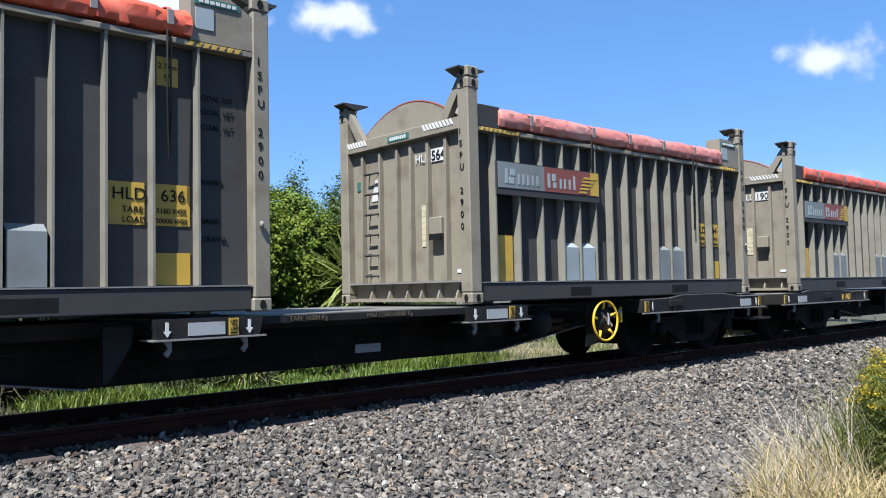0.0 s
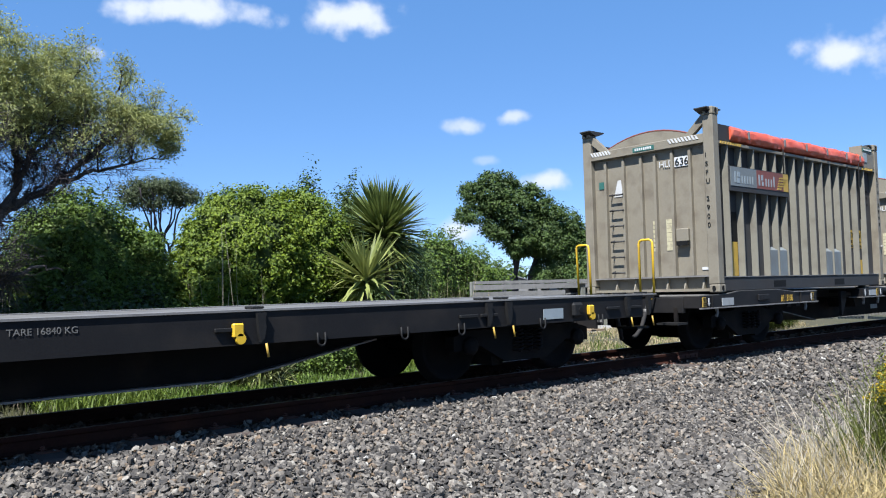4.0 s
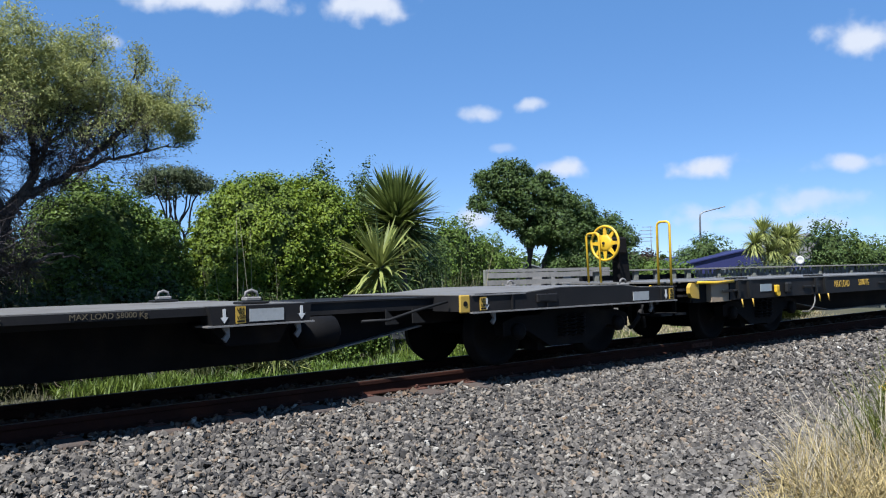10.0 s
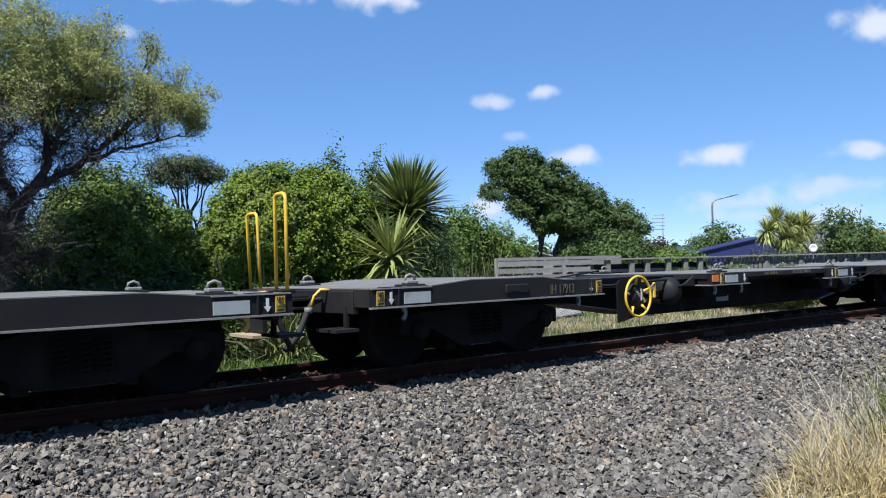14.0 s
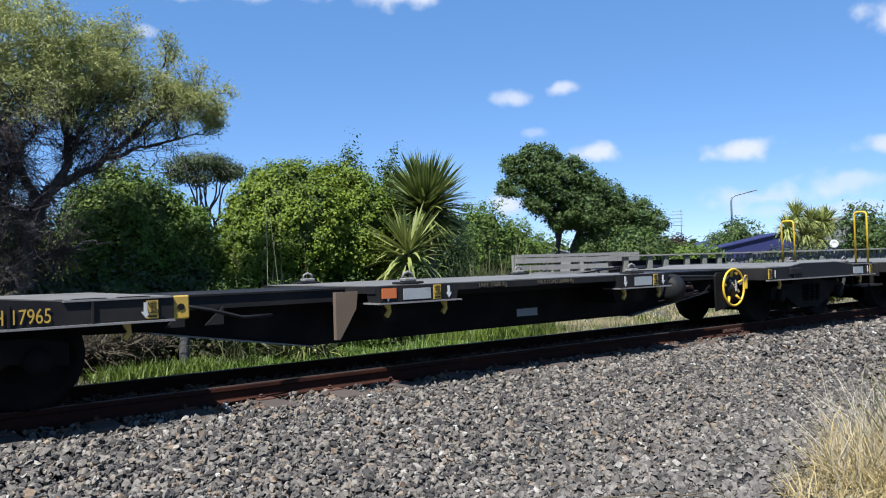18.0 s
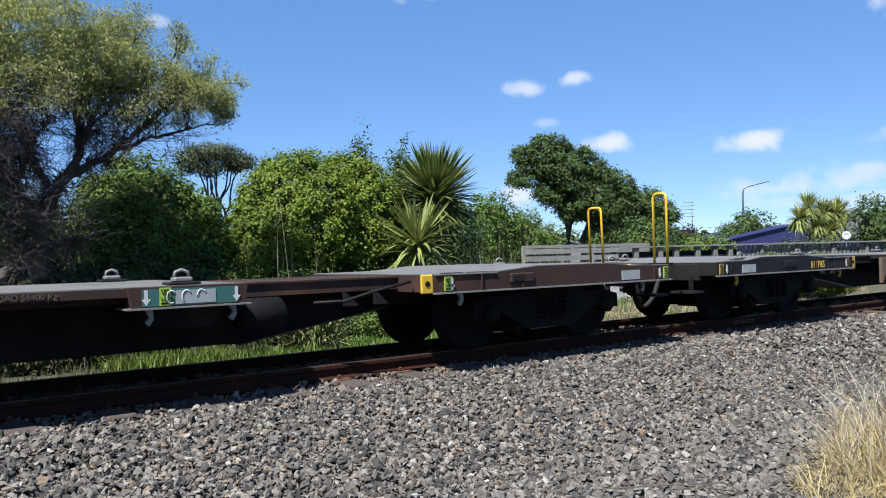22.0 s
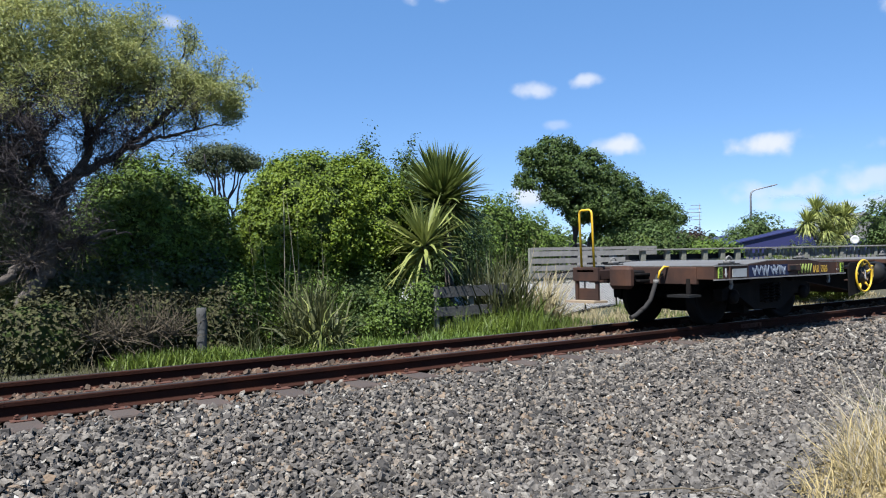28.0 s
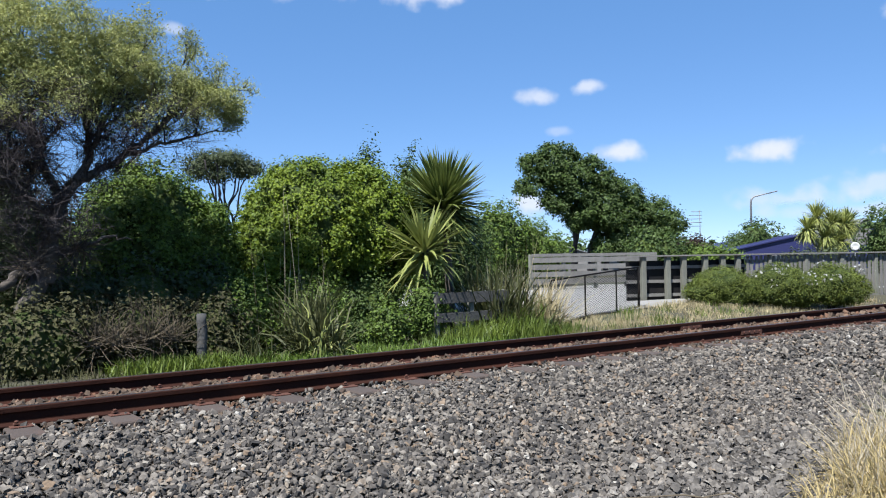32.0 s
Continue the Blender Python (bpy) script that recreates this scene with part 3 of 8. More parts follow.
            part("data_label", box(bmesh.new(), x + 0.09, x + 0.1, -1.0, -0.9, z + 0.34, z + 0.38), M["white"], c)
            part("maker_label", box(bmesh.new(), x - 0.002, x + 0.006, -0.2, 0.2, z + top + 0.05, z + top + 0.12), M["teal"], beam, "green maker's plate")
            for k in range(8):
                part("label_mark", box(bmesh.new(), x - 0.005, x - 0.001, -0.15 + 0.04 * k, -0.122 + 0.04 * k, z + top + 0.065, z + top + 0.105), M["white"], beam)
            for k in range(9):
                for side in (-1, 1):
                    y = side * (0.98 - 0.058 * k)
                    if side < 0 or k < 7:
                        bm = bmesh.new()
                        prism(bm, [(y, z + top + 0.085), (y + 0.03, z + top + 0.085), (y + 0.075, z + top + 0.155), (y + 0.045, z + top + 0.155)], x - 0.003, x + 0.006, "x")
                        part("hazard_stripe", bm, M["white"], beam)
            part("number_plate", box(bmesh.new(), x + 0.085, x + 0.1, -0.76, -0.5, z + top - 0.27, z + top - 0.12), M["white"], c)
            end_words("%d" % number, -0.51, z + top - 0.25, 0.16, "ink", c, x + 0.082)
            end_words("HLD", -0.22, z + top - 0.25, 0.14, "white", c, x + 0.085)
            bm = bmesh.new()
            prism(bm, [(0.66, z + top - 0.62), (0.48, z + top - 0.62), (0.52, z + top - 0.35), (0.58, z + top - 0.35)], x + 0.09, x + 0.1, "x")
            part("warning_mark", bm, M["white"], c)
            part("code_plate", box(bmesh.new(), x + 0.088, x + 0.1, 0.86, 0.96, z + top - 0.46, z + top - 0.34), M["teal"], c, "small green code plate")
    # lettered sign board: pale and red halves with plain marks
    zs = z + top - 0.69
    sign = part("sign_board", box(bmesh.new(), 0.42, 2.28, -W - 0.004, -W + 0.03, zs, zs + 0.38), M["taupe_dark"], c, "weathered grey and red sign board")
    plate("sign_panel", 0.44, 1.22, zs + 0.08, zs + 0.37, "sign_grey", sign, -W - 0.002)
    plate("sign_panel", 1.222, 2.09, zs + 0.08, zs + 0.37, "sign_red", sign, -W - 0.002)
    plate("sign_panel", 2.092, 2.26, zs + 0.08, zs + 0.37, "amber", sign, -W - 0.002)
    marks = [(0.55, 0.6, 0, 1), (0.62, 0.7, 0, 0.45), (0.64, 0.72, 0.55, 1), (0.76, 0.8, 0, 0.7), (0.84, 0.88, 0, 0.7), (0.92, 0.96, 0, 0.7), (1.0, 1.04, 0, 0.7), (1.08, 1.12, 0, 0.7),
             (1.28, 1.33, 0, 1), (1.36, 1.43, 0.5, 1), (1.38, 1.44, 0, 0.4), (1.5, 1.54, 0, 0.7), (1.58, 1.62, 0, 0.7), (1.67, 1.71, 0, 0.7), (1.76, 1.8, 0, 1)]
    for a, b, lo2, hi2 in marks:
        plate("sign_mark", a, b - 0.006, zs + 0.13 + 0.17 * lo2, zs + 0.13 + 0.17 * hi2, "blue_white", sign, -W - 0.01, 0.004)
    for k in range(5):
        bm = bmesh.new()
        prism(bm, [(1.86 + 0.02 * k, zs + 0.1 + 0.045 * k), (2.0 + 0.05 * k, zs + 0.1 + 0.045 * k), (2.03 + 0.05 * k, zs + 0.125 + 0.045 * k), (1.9 + 0.02 * k, zs + 0.125 + 0.045 * k)], -W - 0.015, -W - 0.009)
        part("sign_mark", bm, M["amber"], sign)
    yw = -W + R - 0.004
    # patches on the wall between the ribs
    for i, j, z0, z1, mt, lb in ((0, 1, 0.24, 0.76, "amber", "yellow painted patch"), (0, 1, 0.76, 1.22, "ink", ""), (12, 13, 0.72, 1.06, "amber", "yellow number panel"),
                                 (13, 14, 0.72, 1.06, "amber", "yellow number panel"), (13, 14, 0.24, 0.5, "amber", "yellow painted patch")):
        plate("painted_patch", RIBS[i] + 0.04, RIBS[j] - 0.04, z + z0, z + z1, mt, c, yw, 0.004, lb)
    side_words("HLD", RIBS[12] + 0.07, z + 0.92, 0.14, "ink", c, yw - 0.004)
    side_words("%d" % number, RIBS[13] + 0.09, z + 0.92, 0.14, "ink", c, yw - 0.004)
    side_words("TARE", RIBS[12] + 0.15, z + 0.82, 0.07, "ink", c, yw - 0.004)
    side_words("LOAD", RIBS[12] + 0.15, z + 0.74, 0.07, "ink", c, yw - 0.004)
    side_words("3180 KGS", RIBS[13] + 0.05, z + 0.82, 0.062, "ink", c, yw - 0.004)
    side_words("20000 KGS", RIBS[13] + 0.045, z + 0.74, 0.058, "ink", c, yw - 0.004)
    plate("height_plate", RIBS[13] + 0.06, RIBS[13] + 0.24, z + top - 0.34, z + top - 0.1, "amber", c, yw, 0.006)
    side_words("2.74m" if H > 2.7 else "2.59m", RIBS[13] + 0.07, z + top - 0.2, 0.065, "ink", c, yw - 0.006)
    side_words("9'" if H > 2.7 else "8'6\"", RIBS[13] + 0.12, z + top - 0.3, 0.08, "ink", c, yw - 0.006)
    for words, zz in (("SAND", 0.75), ("GRAVEL", 0.6), ("RAISER", 1.08), ("COAL 16T", 1.55), ("COAL 18T", 1.68), ("COAL 26T", 1.8)):
        side_words(words, RIBS[14] + 0.06, z + zz, 0.065, "ink", c, yw)
    for i in (4, 5, 10, 11):
        bm = bmesh.new()
        x0, x1 = RIBS[i - 1] + 0.035, RIBS[i] - 0.035
        prism(bm, [(yw + 0.004, z + 0.235), (-W + 0.035, z + 0.235), (-W + 0.035, z + 0.64), (yw + 0.004, z + 0.7)], x0, x1, "x")
        part("chute_box", bm, M["blue_white" if i in (4, 5) and number == 564 else "sign_grey"], c)
    for k, ch in enumerate("ISFU 2900"):
        if ch != " ":
            end_words(ch, -W + 0.14, z + H - 0.75 - 0.13 * k, 0.1, "ink", c, -0.004)
            side_words(ch, L - 0.12, z + H - 0.6 - 0.125 * k, 0.1, "ink", c, -W)
    bm = bmesh.new()
    tube(bm, [(L - 0.1, -W - 0.02, z + 0.72), (L - 0.1, -W - 0.03, z + 0.78)], 0.018, 8)
    part("latch", bm, M["pale_edge"], c)
    return at_train(c, s)


bin_container(-2.5, 0.884, 2.755, 2.21, 0.3, "red_tarp", 636, False, "tall taupe steel bulk bin with rolled red cover", (1.0, 2.17, 2.95, 3.75, 4.55, 5.15))
bin_container(5.98, 0.884, 2.6, 1.9, 0.46, "pink_tarp", 564, True, "taupe steel bulk bin with faded pink cover", (1.0, 2.17, 2.95, 3.75, 4.55))
bin_container(13.7, 0.884, 2.6, 1.9, 0.46, "red_tarp", 190, True, "weathered taupe bulk bin on the leading wagon", (1.0, 2.17, 2.95, 3.75, 4.55))

# ---- the train: wagons ----
WHEEL_R = 0.41
WHEELS = []


def bogie(wagon, x):
    """A two-axle bogie under a wagon: side frames, bolster, springs and turning wheelsets."""
    for sy in (-1, 1):
        bm = bmesh.new()
        y0, y1 = sy * 0.82, sy * 0.96
        prism(bm, [(x - 1.12, 0.36), (x - 1.12, 0.52), (x - 0.9, 0.58), (x - 0.55, 0.58), (x - 0.3, 0.66), (x + 0.3, 0.66), (x + 0.55, 0.58), (x + 0.9, 0.58),
                   (x + 1.12, 0.52), (x + 1.12, 0.36), (x + 0.72, 0.4), (x + 0.34, 0.2), (x - 0.34, 0.2), (x - 0.72, 0.4)], min(y0, y1), max(y0, y1))
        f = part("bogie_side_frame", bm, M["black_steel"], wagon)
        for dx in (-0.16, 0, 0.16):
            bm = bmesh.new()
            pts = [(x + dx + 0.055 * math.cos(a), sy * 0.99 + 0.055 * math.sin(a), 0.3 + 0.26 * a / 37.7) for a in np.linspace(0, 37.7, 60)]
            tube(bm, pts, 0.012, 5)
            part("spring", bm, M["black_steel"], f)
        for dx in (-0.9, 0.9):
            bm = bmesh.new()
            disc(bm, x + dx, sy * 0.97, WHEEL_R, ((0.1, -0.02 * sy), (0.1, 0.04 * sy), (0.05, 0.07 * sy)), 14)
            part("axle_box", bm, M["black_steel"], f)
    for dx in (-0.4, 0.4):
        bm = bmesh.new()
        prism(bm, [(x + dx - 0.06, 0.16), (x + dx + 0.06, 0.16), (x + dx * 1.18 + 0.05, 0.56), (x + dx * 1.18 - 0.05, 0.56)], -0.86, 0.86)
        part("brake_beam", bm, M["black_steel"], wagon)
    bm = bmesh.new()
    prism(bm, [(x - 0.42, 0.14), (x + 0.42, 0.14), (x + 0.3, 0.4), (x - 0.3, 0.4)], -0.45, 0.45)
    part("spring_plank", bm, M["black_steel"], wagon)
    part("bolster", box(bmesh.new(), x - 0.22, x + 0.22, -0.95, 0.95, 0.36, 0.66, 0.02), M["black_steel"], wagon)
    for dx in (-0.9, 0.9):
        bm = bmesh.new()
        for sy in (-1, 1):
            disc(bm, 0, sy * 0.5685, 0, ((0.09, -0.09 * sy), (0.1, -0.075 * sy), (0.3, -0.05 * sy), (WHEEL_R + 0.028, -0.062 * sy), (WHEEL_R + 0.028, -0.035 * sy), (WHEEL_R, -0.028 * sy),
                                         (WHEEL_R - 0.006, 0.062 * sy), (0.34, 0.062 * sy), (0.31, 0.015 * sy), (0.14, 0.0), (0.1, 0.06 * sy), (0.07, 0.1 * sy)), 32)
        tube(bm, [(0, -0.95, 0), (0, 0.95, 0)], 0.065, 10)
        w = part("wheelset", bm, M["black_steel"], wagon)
        w.matrix_basis = pose(x + dx, 0, WHEEL_R)
        WHEELS.append((w, x + dx))


def arrow(parent, x, z, y=-1.225):
    bm = bmesh.new()
    prism(bm, [(x - 0.013, z + 0.12), (x - 0.013, z + 0.05), (x - 0.034, z + 0.05), (x, z), (x + 0.034, z + 0.05), (x + 0.013, z + 0.05), (x + 0.013, z + 0.12)], y - 0.004, y + 0.003)
    return part("arrow_mark", bm, M["white"], parent, "white painted arrow")


def lock_label(parent, x, z, material="amber"):
    p = plate("lock_label", x - 0.045, x + 0.045, z, z + 0.14, material, parent, -1.222, 0.006, "small lettered lock label")
    for k, words in enumerate(("LIFT", "TO", "LOCK")):
        side_words(words, x - 0.034 + (0.012 if k == 1 else 0), z + 0.105 - 0.032 * k, 0.036, "ink", p, -1.228)
    plate("label_bar", x - 0.034, x + 0.034, z + 0.012, z + 0.024, "ink", p, -1.228, 0.003)
    return p


def twist_lock(wagon, x, y, z, mat="pale_edge"):
    """A raised container lock on a deck: foot plate, body and domed cone."""
    bm = box(bmesh.new(), x - 0.13, x + 0.13, y - 0.09, y + 0.09, z, z + 0.022, 0.006)
    p = part("twist_lock", bm, M["dial"], wagon)
    bm = box(bmesh.new(), x - 0.075, x + 0.075, y - 0.05, y + 0.05, z + 0.022, z + 0.06, 0.01)
    part("lock_body", bm, M[mat], p)
    bm = bmesh.new()
    tube(bm, [(x - 0.06, y, z + 0.055), (x - 0.05, y, z + 0.1), (x, y, z + 0.118), (x + 0.05, y, z + 0.1), (x + 0.06, y, z + 0.055)], 0.014, 6)
    part("lock_cone", bm, M[mat], p)
    return p


def lock_lever(wagon, x, z, material="pale_edge"):
    bm = bmesh.new()
    prism(bm, [(x - 0.03, z), (x + 0.03, z), (x + 0.035, z - 0.08), (x + 0.0, z - 0.13), (x - 0.03, z - 0.1), (x + 0.005, z - 0.06)], -1.19, -1.16)
    return part("lock_lever", bm, M[material], wagon)


def handrail_loop(wagon, x, y, z0, z1, w, lean=0.0):
    bm = bmesh.new()
    r = min(0.05, w / 2.2)
    pts = [(x, y - w / 2, z0), (x + lean, y - w / 2, z1 - r), (x + lean, y - w / 2 + r * 0.3, z1 - r * 0.3), (x + lean, y - w / 2 + r, z1), (x + lean, y + w / 2 - r, z1),
           (x + lean, y + w / 2 - r * 0.3, z1 - r * 0.3), (x + lean, y + w / 2, z1 - r), (x, y + w / 2, z0)]
    tube(bm, pts, 0.017, 8)
    ob = part("handrail", bm, M["yellow"], wagon, "yellow bent-tube handrail")
    part("handrail_foot", box(bmesh.new(), x - 0.06, x + 0.06, y - w / 2 - 0.04, y + w / 2 + 0.04, z0 - 0.025, z0 + 0.005), M["black_steel"], wagon)
    return ob


def brake_wheel(wagon, x, y, z, r, backing=True):
    bm = bmesh.new()
    tube(bm, [(x + r * math.cos(a), y, z + r * math.sin(a)) for a in np.linspace(0, math.tau, 40, endpoint=False)], 0.016, 8, True)
    wheel = part("brake_wheel", bm, M["yellow"], wagon, "yellow brake hand wheel")
    for k in range(5):
        a = 0.4 + k * math.tau / 5
        bm = bmesh.new()
        tube(bm, [(x + 0.15 * math.cos(a), y + 0.03, z + 0.15 * math.sin(a)), (x + (r - 0.06) * math.cos(a), y + 0.015, z + (r - 0.06) * math.sin(a)), (x + r * math.cos(a), y, z + r * math.sin(a))], (0.02, 0.018, 0.012), 6)
        part("spoke", bm, M["yellow"], wheel)
    bm = bmesh.new()
    disc(bm, x, y + 0.04, z, ((0.165, 0.03), (0.165, 0), (0.05, -0.008), (0.03, -0.025)), 24)
    hub = part("hub", bm, M["dial"], wheel, "dark round brake dial")
    if backing:
        bm = bmesh.new()
        prism(bm, [(x - 0.27, z - 0.32), (x + 0.04, z - 0.27), (x + 0.24, z - 0.18), (x + 0.27, z + 0.2), (x + 0.2, z + 0.225), (x - 0.24, z + 0.21), (x - 0.28, z + 0.16)], y + 0.1, y + 0.125)
        b = part("backing_plate", bm, M["black_steel"], wagon)
        lettering("BRAKE ON", 0.06, "tan", hub, pose(x - 0.06, y + 0.03, z + 0.09, 90, 38, 0))
        side_words("ON", x + 0.19, z + 0.17, 0.05, "amber", b, y + 0.1)
        side_words("OFF", x + 0.17, z - 0.1, 0.05, "amber", b, y + 0.1)
        bm = bmesh.new()
        prism(bm, [(x + 0.09 + 0.07 * math.cos(a) * 0.4, z + 0.02 + 0.085 * math.sin(a)) for a in np.linspace(-1.5, 1.5, 7)] + [(x + 0.075 + 0.055 * math.cos(a) * 0.3, z + 0.02 + 0.06 * math.sin(a)) for a in np.linspace(1.5, -1.5, 7)], y + 0.026, y + 0.03)
        part("turn_arrow", bm, M["white"], hub)
        bm = bmesh.new()
        prism(bm, [(x + 0.27, z + 0.02), (x + 0.42, z + 0.1), (x + 0.44, z + 0.15), (x + 0.4, z + 0.14), (x + 0.26, z + 0.06)], y + 0.06, y + 0.08)
        part("brake_lever", bm, M["pale_edge"], b)
        part("lever_arm", box(bmesh.new(), x + 0.4, x + 0.45, y + 0.06, y + 0.085, z - 0.04, z + 0.16, 0.008), M["yellow"], b)
    return wheel


def coupler(wagon, x, way, hose=True):
    """Draw gear at a wagon's end; way is the direction in which it points."""
    bm = box(bmesh.new(), min(x, x + way * 0.42), max(x, x + way * 0.42), -0.11, 0.11, 0.6, 0.79, 0.02)
    c = part("coupler", bm, M["black_steel"], wagon)
    part("coupler_head", box(bmesh.new(), min(x + way * 0.3, x + way * 0.46), max(x + way * 0.3, x + way * 0.46), -0.19, 0.19, 0.54, 0.86, 0.05), M["wagon_brown"], c)
    for z0 in (0.63, 0.72):
        part("coupler_rib", box(bmesh.new(), min(x, x + way * 0.24), max(x, x + way * 0.24), -0.2, -0.1, z0, z0 + 0.035, 0.008), M["black_steel"], c)
    part("step", box(bmesh.new(), min(x - way * 0.02, x + way * 0.24), max(x - way * 0.02, x + way * 0.24), -1.0, -0.65, 0.44, 0.47), M["dial"], c)
    part("step_hanger", box(bmesh.new(), min(x, x + way * 0.03), max(x, x + way * 0.03), -0.86, -0.8, 0.45, 0.68), M["black_steel"], c)
    if hose:
        bm = bmesh.new()
        pts = [(x + way * 0.05, -0.42, 0.74), (x + way * 0.16, -0.45, 0.72), (x + way * 0.24, -0.46, 0.6), (x + way * 0.33, -0.45, 0.4), (x + way * 0.4, -0.41, 0.3), (x + way * 0.45, -0.38, 0.26)]
        tube(bm, pts, 0.03, 8)
        h = part("air_hose", bm, M["hose"], wagon, "dark rubber air hose")
        bm = bmesh.new()
        disc(bm, x + way * 0.215, -0.458, 0.64, ((0.04, -0.03), (0.042, 0.0), (0.04, 0.03)), 10, "z")
        part("hose_clamp", bm, M["deck_grey"], h)
        bm = bmesh.new()
        tube(bm, [(x - way * 0.02, -0.5, 0.83), (x + way * 0.1, -0.5, 0.84), (x + way * 0.16, -0.48, 0.78), (x + way * 0.19, -0.47, 0.68)], 0.016, 6)
        part("hose_chain", bm, M["yellow"], h)
    return c


def flat_wagon(s, flip, paint, name_words, tare_words, lock_colour, label, extra=None):
    """A bogie container flat of 15.5 m: a platform over each bogie, a deck between, and open girders in the gaps."""
    w = new("flat_wagon")
    tagged(w, label, "flat wagon", "wagons of the train")
    L = 15.55

    def fx(x):
        return L - x if flip else x

    def fbox(bm, a, b, *rest):
        return box(bm, min(fx(a), fx(b)), max(fx(a), fx(b)), *rest)

    P = M[paint]
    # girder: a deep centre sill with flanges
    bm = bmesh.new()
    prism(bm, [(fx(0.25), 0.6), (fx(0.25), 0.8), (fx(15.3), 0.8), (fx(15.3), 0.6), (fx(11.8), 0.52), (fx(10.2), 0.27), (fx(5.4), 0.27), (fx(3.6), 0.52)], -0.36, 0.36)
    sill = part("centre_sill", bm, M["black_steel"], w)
    for y in (-0.55, 0.55):
        part("longitudinal_beam", fbox(bmesh.new(), 3.2, 12.0, y - 0.05, y + 0.05, 0.7, 0.815), P, w)
    part("top_flange", fbox(bmesh.new(), 3.2, 5.75, -0.62, 0.62, 0.815, 0.832), P, w)
    part("top_flange", fbox(bmesh.new(), 9.85, 12.0, -0.62, 0.62, 0.815, 0.832), P, w)
    for a, b in ((3.6, 5.4), (10.2, 11.8)):
        za, zb = (0.52, 0.27) if a < 5 else (0.27, 0.52)
        bm = bmesh.new()
        prism(bm, [(fx(a), za), (fx(b), zb), (fx(b), zb - 0.014), (fx(a), za - 0.014)], -0.45, 0.45)
        part("bottom_flange", bm, M["pale_edge"] if paint == "wagon_blue" else P, w)
    # platforms over the bogies
    for x0, x1 in ((0.0, 3.33), (11.85, 15.5)):
        n = x1 - x0
        prof = [(0, 0.672), (0, 0.838), (n * 0.22, 0.842), (n * 0.38, 0.888), (n * 0.7, 0.886), (n * 0.8, 0.848), (n, 0.838), (n, 0.672)]
        bm = bmesh.new()
        prism(bm, [(fx(x0 + a), b) for a, b in prof], -1.215, 1.215)
        p = part("platform", bm, P, w)
        bm = bmesh.new()
        top = prof[1:-1]
        prism(bm, [(fx(x0 + a), b + 0.003) for a, b in top] + [(fx(x0 + a), b + 0.012) for a, b in top[::-1]], -1.2, 1.2)
        part("deck_plate", bm, M["deck_grey"], p, "worn grey deck plate")
        for sy in (-1, 1):
            part("side_flange", fbox(bmesh.new(), x0, x1, min(sy * 1.2, sy * 1.245), max(sy * 1.2, sy * 1.245), 0.656, 0.672), M["pale_edge"], p)
            part("edge_strip", fbox(bmesh.new(), x0 + 0.02, x0 + n * 0.22, min(sy * 1.2, sy * 1.232), max(sy * 1.2, sy * 1.232), 0.838, 0.85), M["pale_edge"], p)
        end = x0 < 1
        for a in ((0.33, 2.6, 3.1) if end else (0.6, 1.15, n - 0.32)):
            part("stiffener", fbox(bmesh.new(), x0 + a - 0.008, x0 + a + 0.008, -1.235, -1.213, 0.672, 0.838), P, p)
        xa, xl = (0.24, 0.12) if end else (n - 0.22, n - 0.1)
        arrow(p, fx(x0 + xa), 0.69)
        lock_label(p, fx(x0 + xl), 0.685, lock_colour)
        xw = 0.56 if end else n - 0.75
        plate("data_plate", fx(x0 + xw - 0.16), fx(x0 + xw + 0.16), 0.69, 0.8, "data_white", p, -1.218, 0.007, "dull white data plate")
        xa, xl = (n - 0.12, n - 0.02) if end else (0.32, 0.17)
        arrow(p, fx(x0 + xa - 0.1), 0.69)
        lock_label(p, fx(x0 + xl - 0.06 if end else x0 + xl), 0.685, lock_colour)
        xm = (2.55 if flip else 1.9) if end else (1.85 if flip else 1.15)
        part("vent_box", fbox(bmesh.new(), x0 + xm - 0.17, x0 + xm + 0.17, -1.24, -1.21, 0.73, 0.83, 0.012), P, p)
        part("vent_slot", fbox(bmesh.new(), x0 + xm - 0.13, x0 + xm + 0.02, -1.244, -1.238, 0.755, 0.81), M["dial"], p)
        for xx in ((0.3, 0.62, 2.75, 3.05) if end else (0.3, 0.62, 0.92, n - 0.4)):
            part("edge_pad", fbox(bmesh.new(), x0 + xx - 0.13, x0 + xx + 0.1, -1.19, -1.1, 0.842, 0.858), M["dial"], p)
        for sy in (-1, 1):
            twist_lock(w, fx(x0 + (0.62 if end else n - 0.85)), sy * 1.02, 0.85)
        for xx in ((0.42, n - 0.4) if end else (0.35, n - 0.5)):
            lock_lever(w, fx(x0 + xx), 0.655, "amber" if flip and s < -40 else "pale_edge")
        bogie(w, fx(x0 + n / 2))
    if not flip or s < -40:
        part("bracket_plate", fbox(bmesh.new(), 11.72, 11.86, -1.2, -1.17, 0.665, 0.85, 0.01), M["amber" if lock_colour == "amber" else "yellow"], w, "yellow end bracket with a hole")
        # The bracket's hole is an ink disc, coloured as its shade.
        bm = bmesh.new()
        disc(bm, fx(11.79), -1.2, 0.76, ((0.028, -0.006), (0.028, 0.0)), 10)
        part("bracket_hole_shade", bm, M["ink"], w)
    # middle deck with four lock pods
    bm = fbox(bmesh.new(), 5.6, 9.95, -1.16, 1.16, 0.775, 0.838)
    deck = part("middle_deck", bm, P, w)
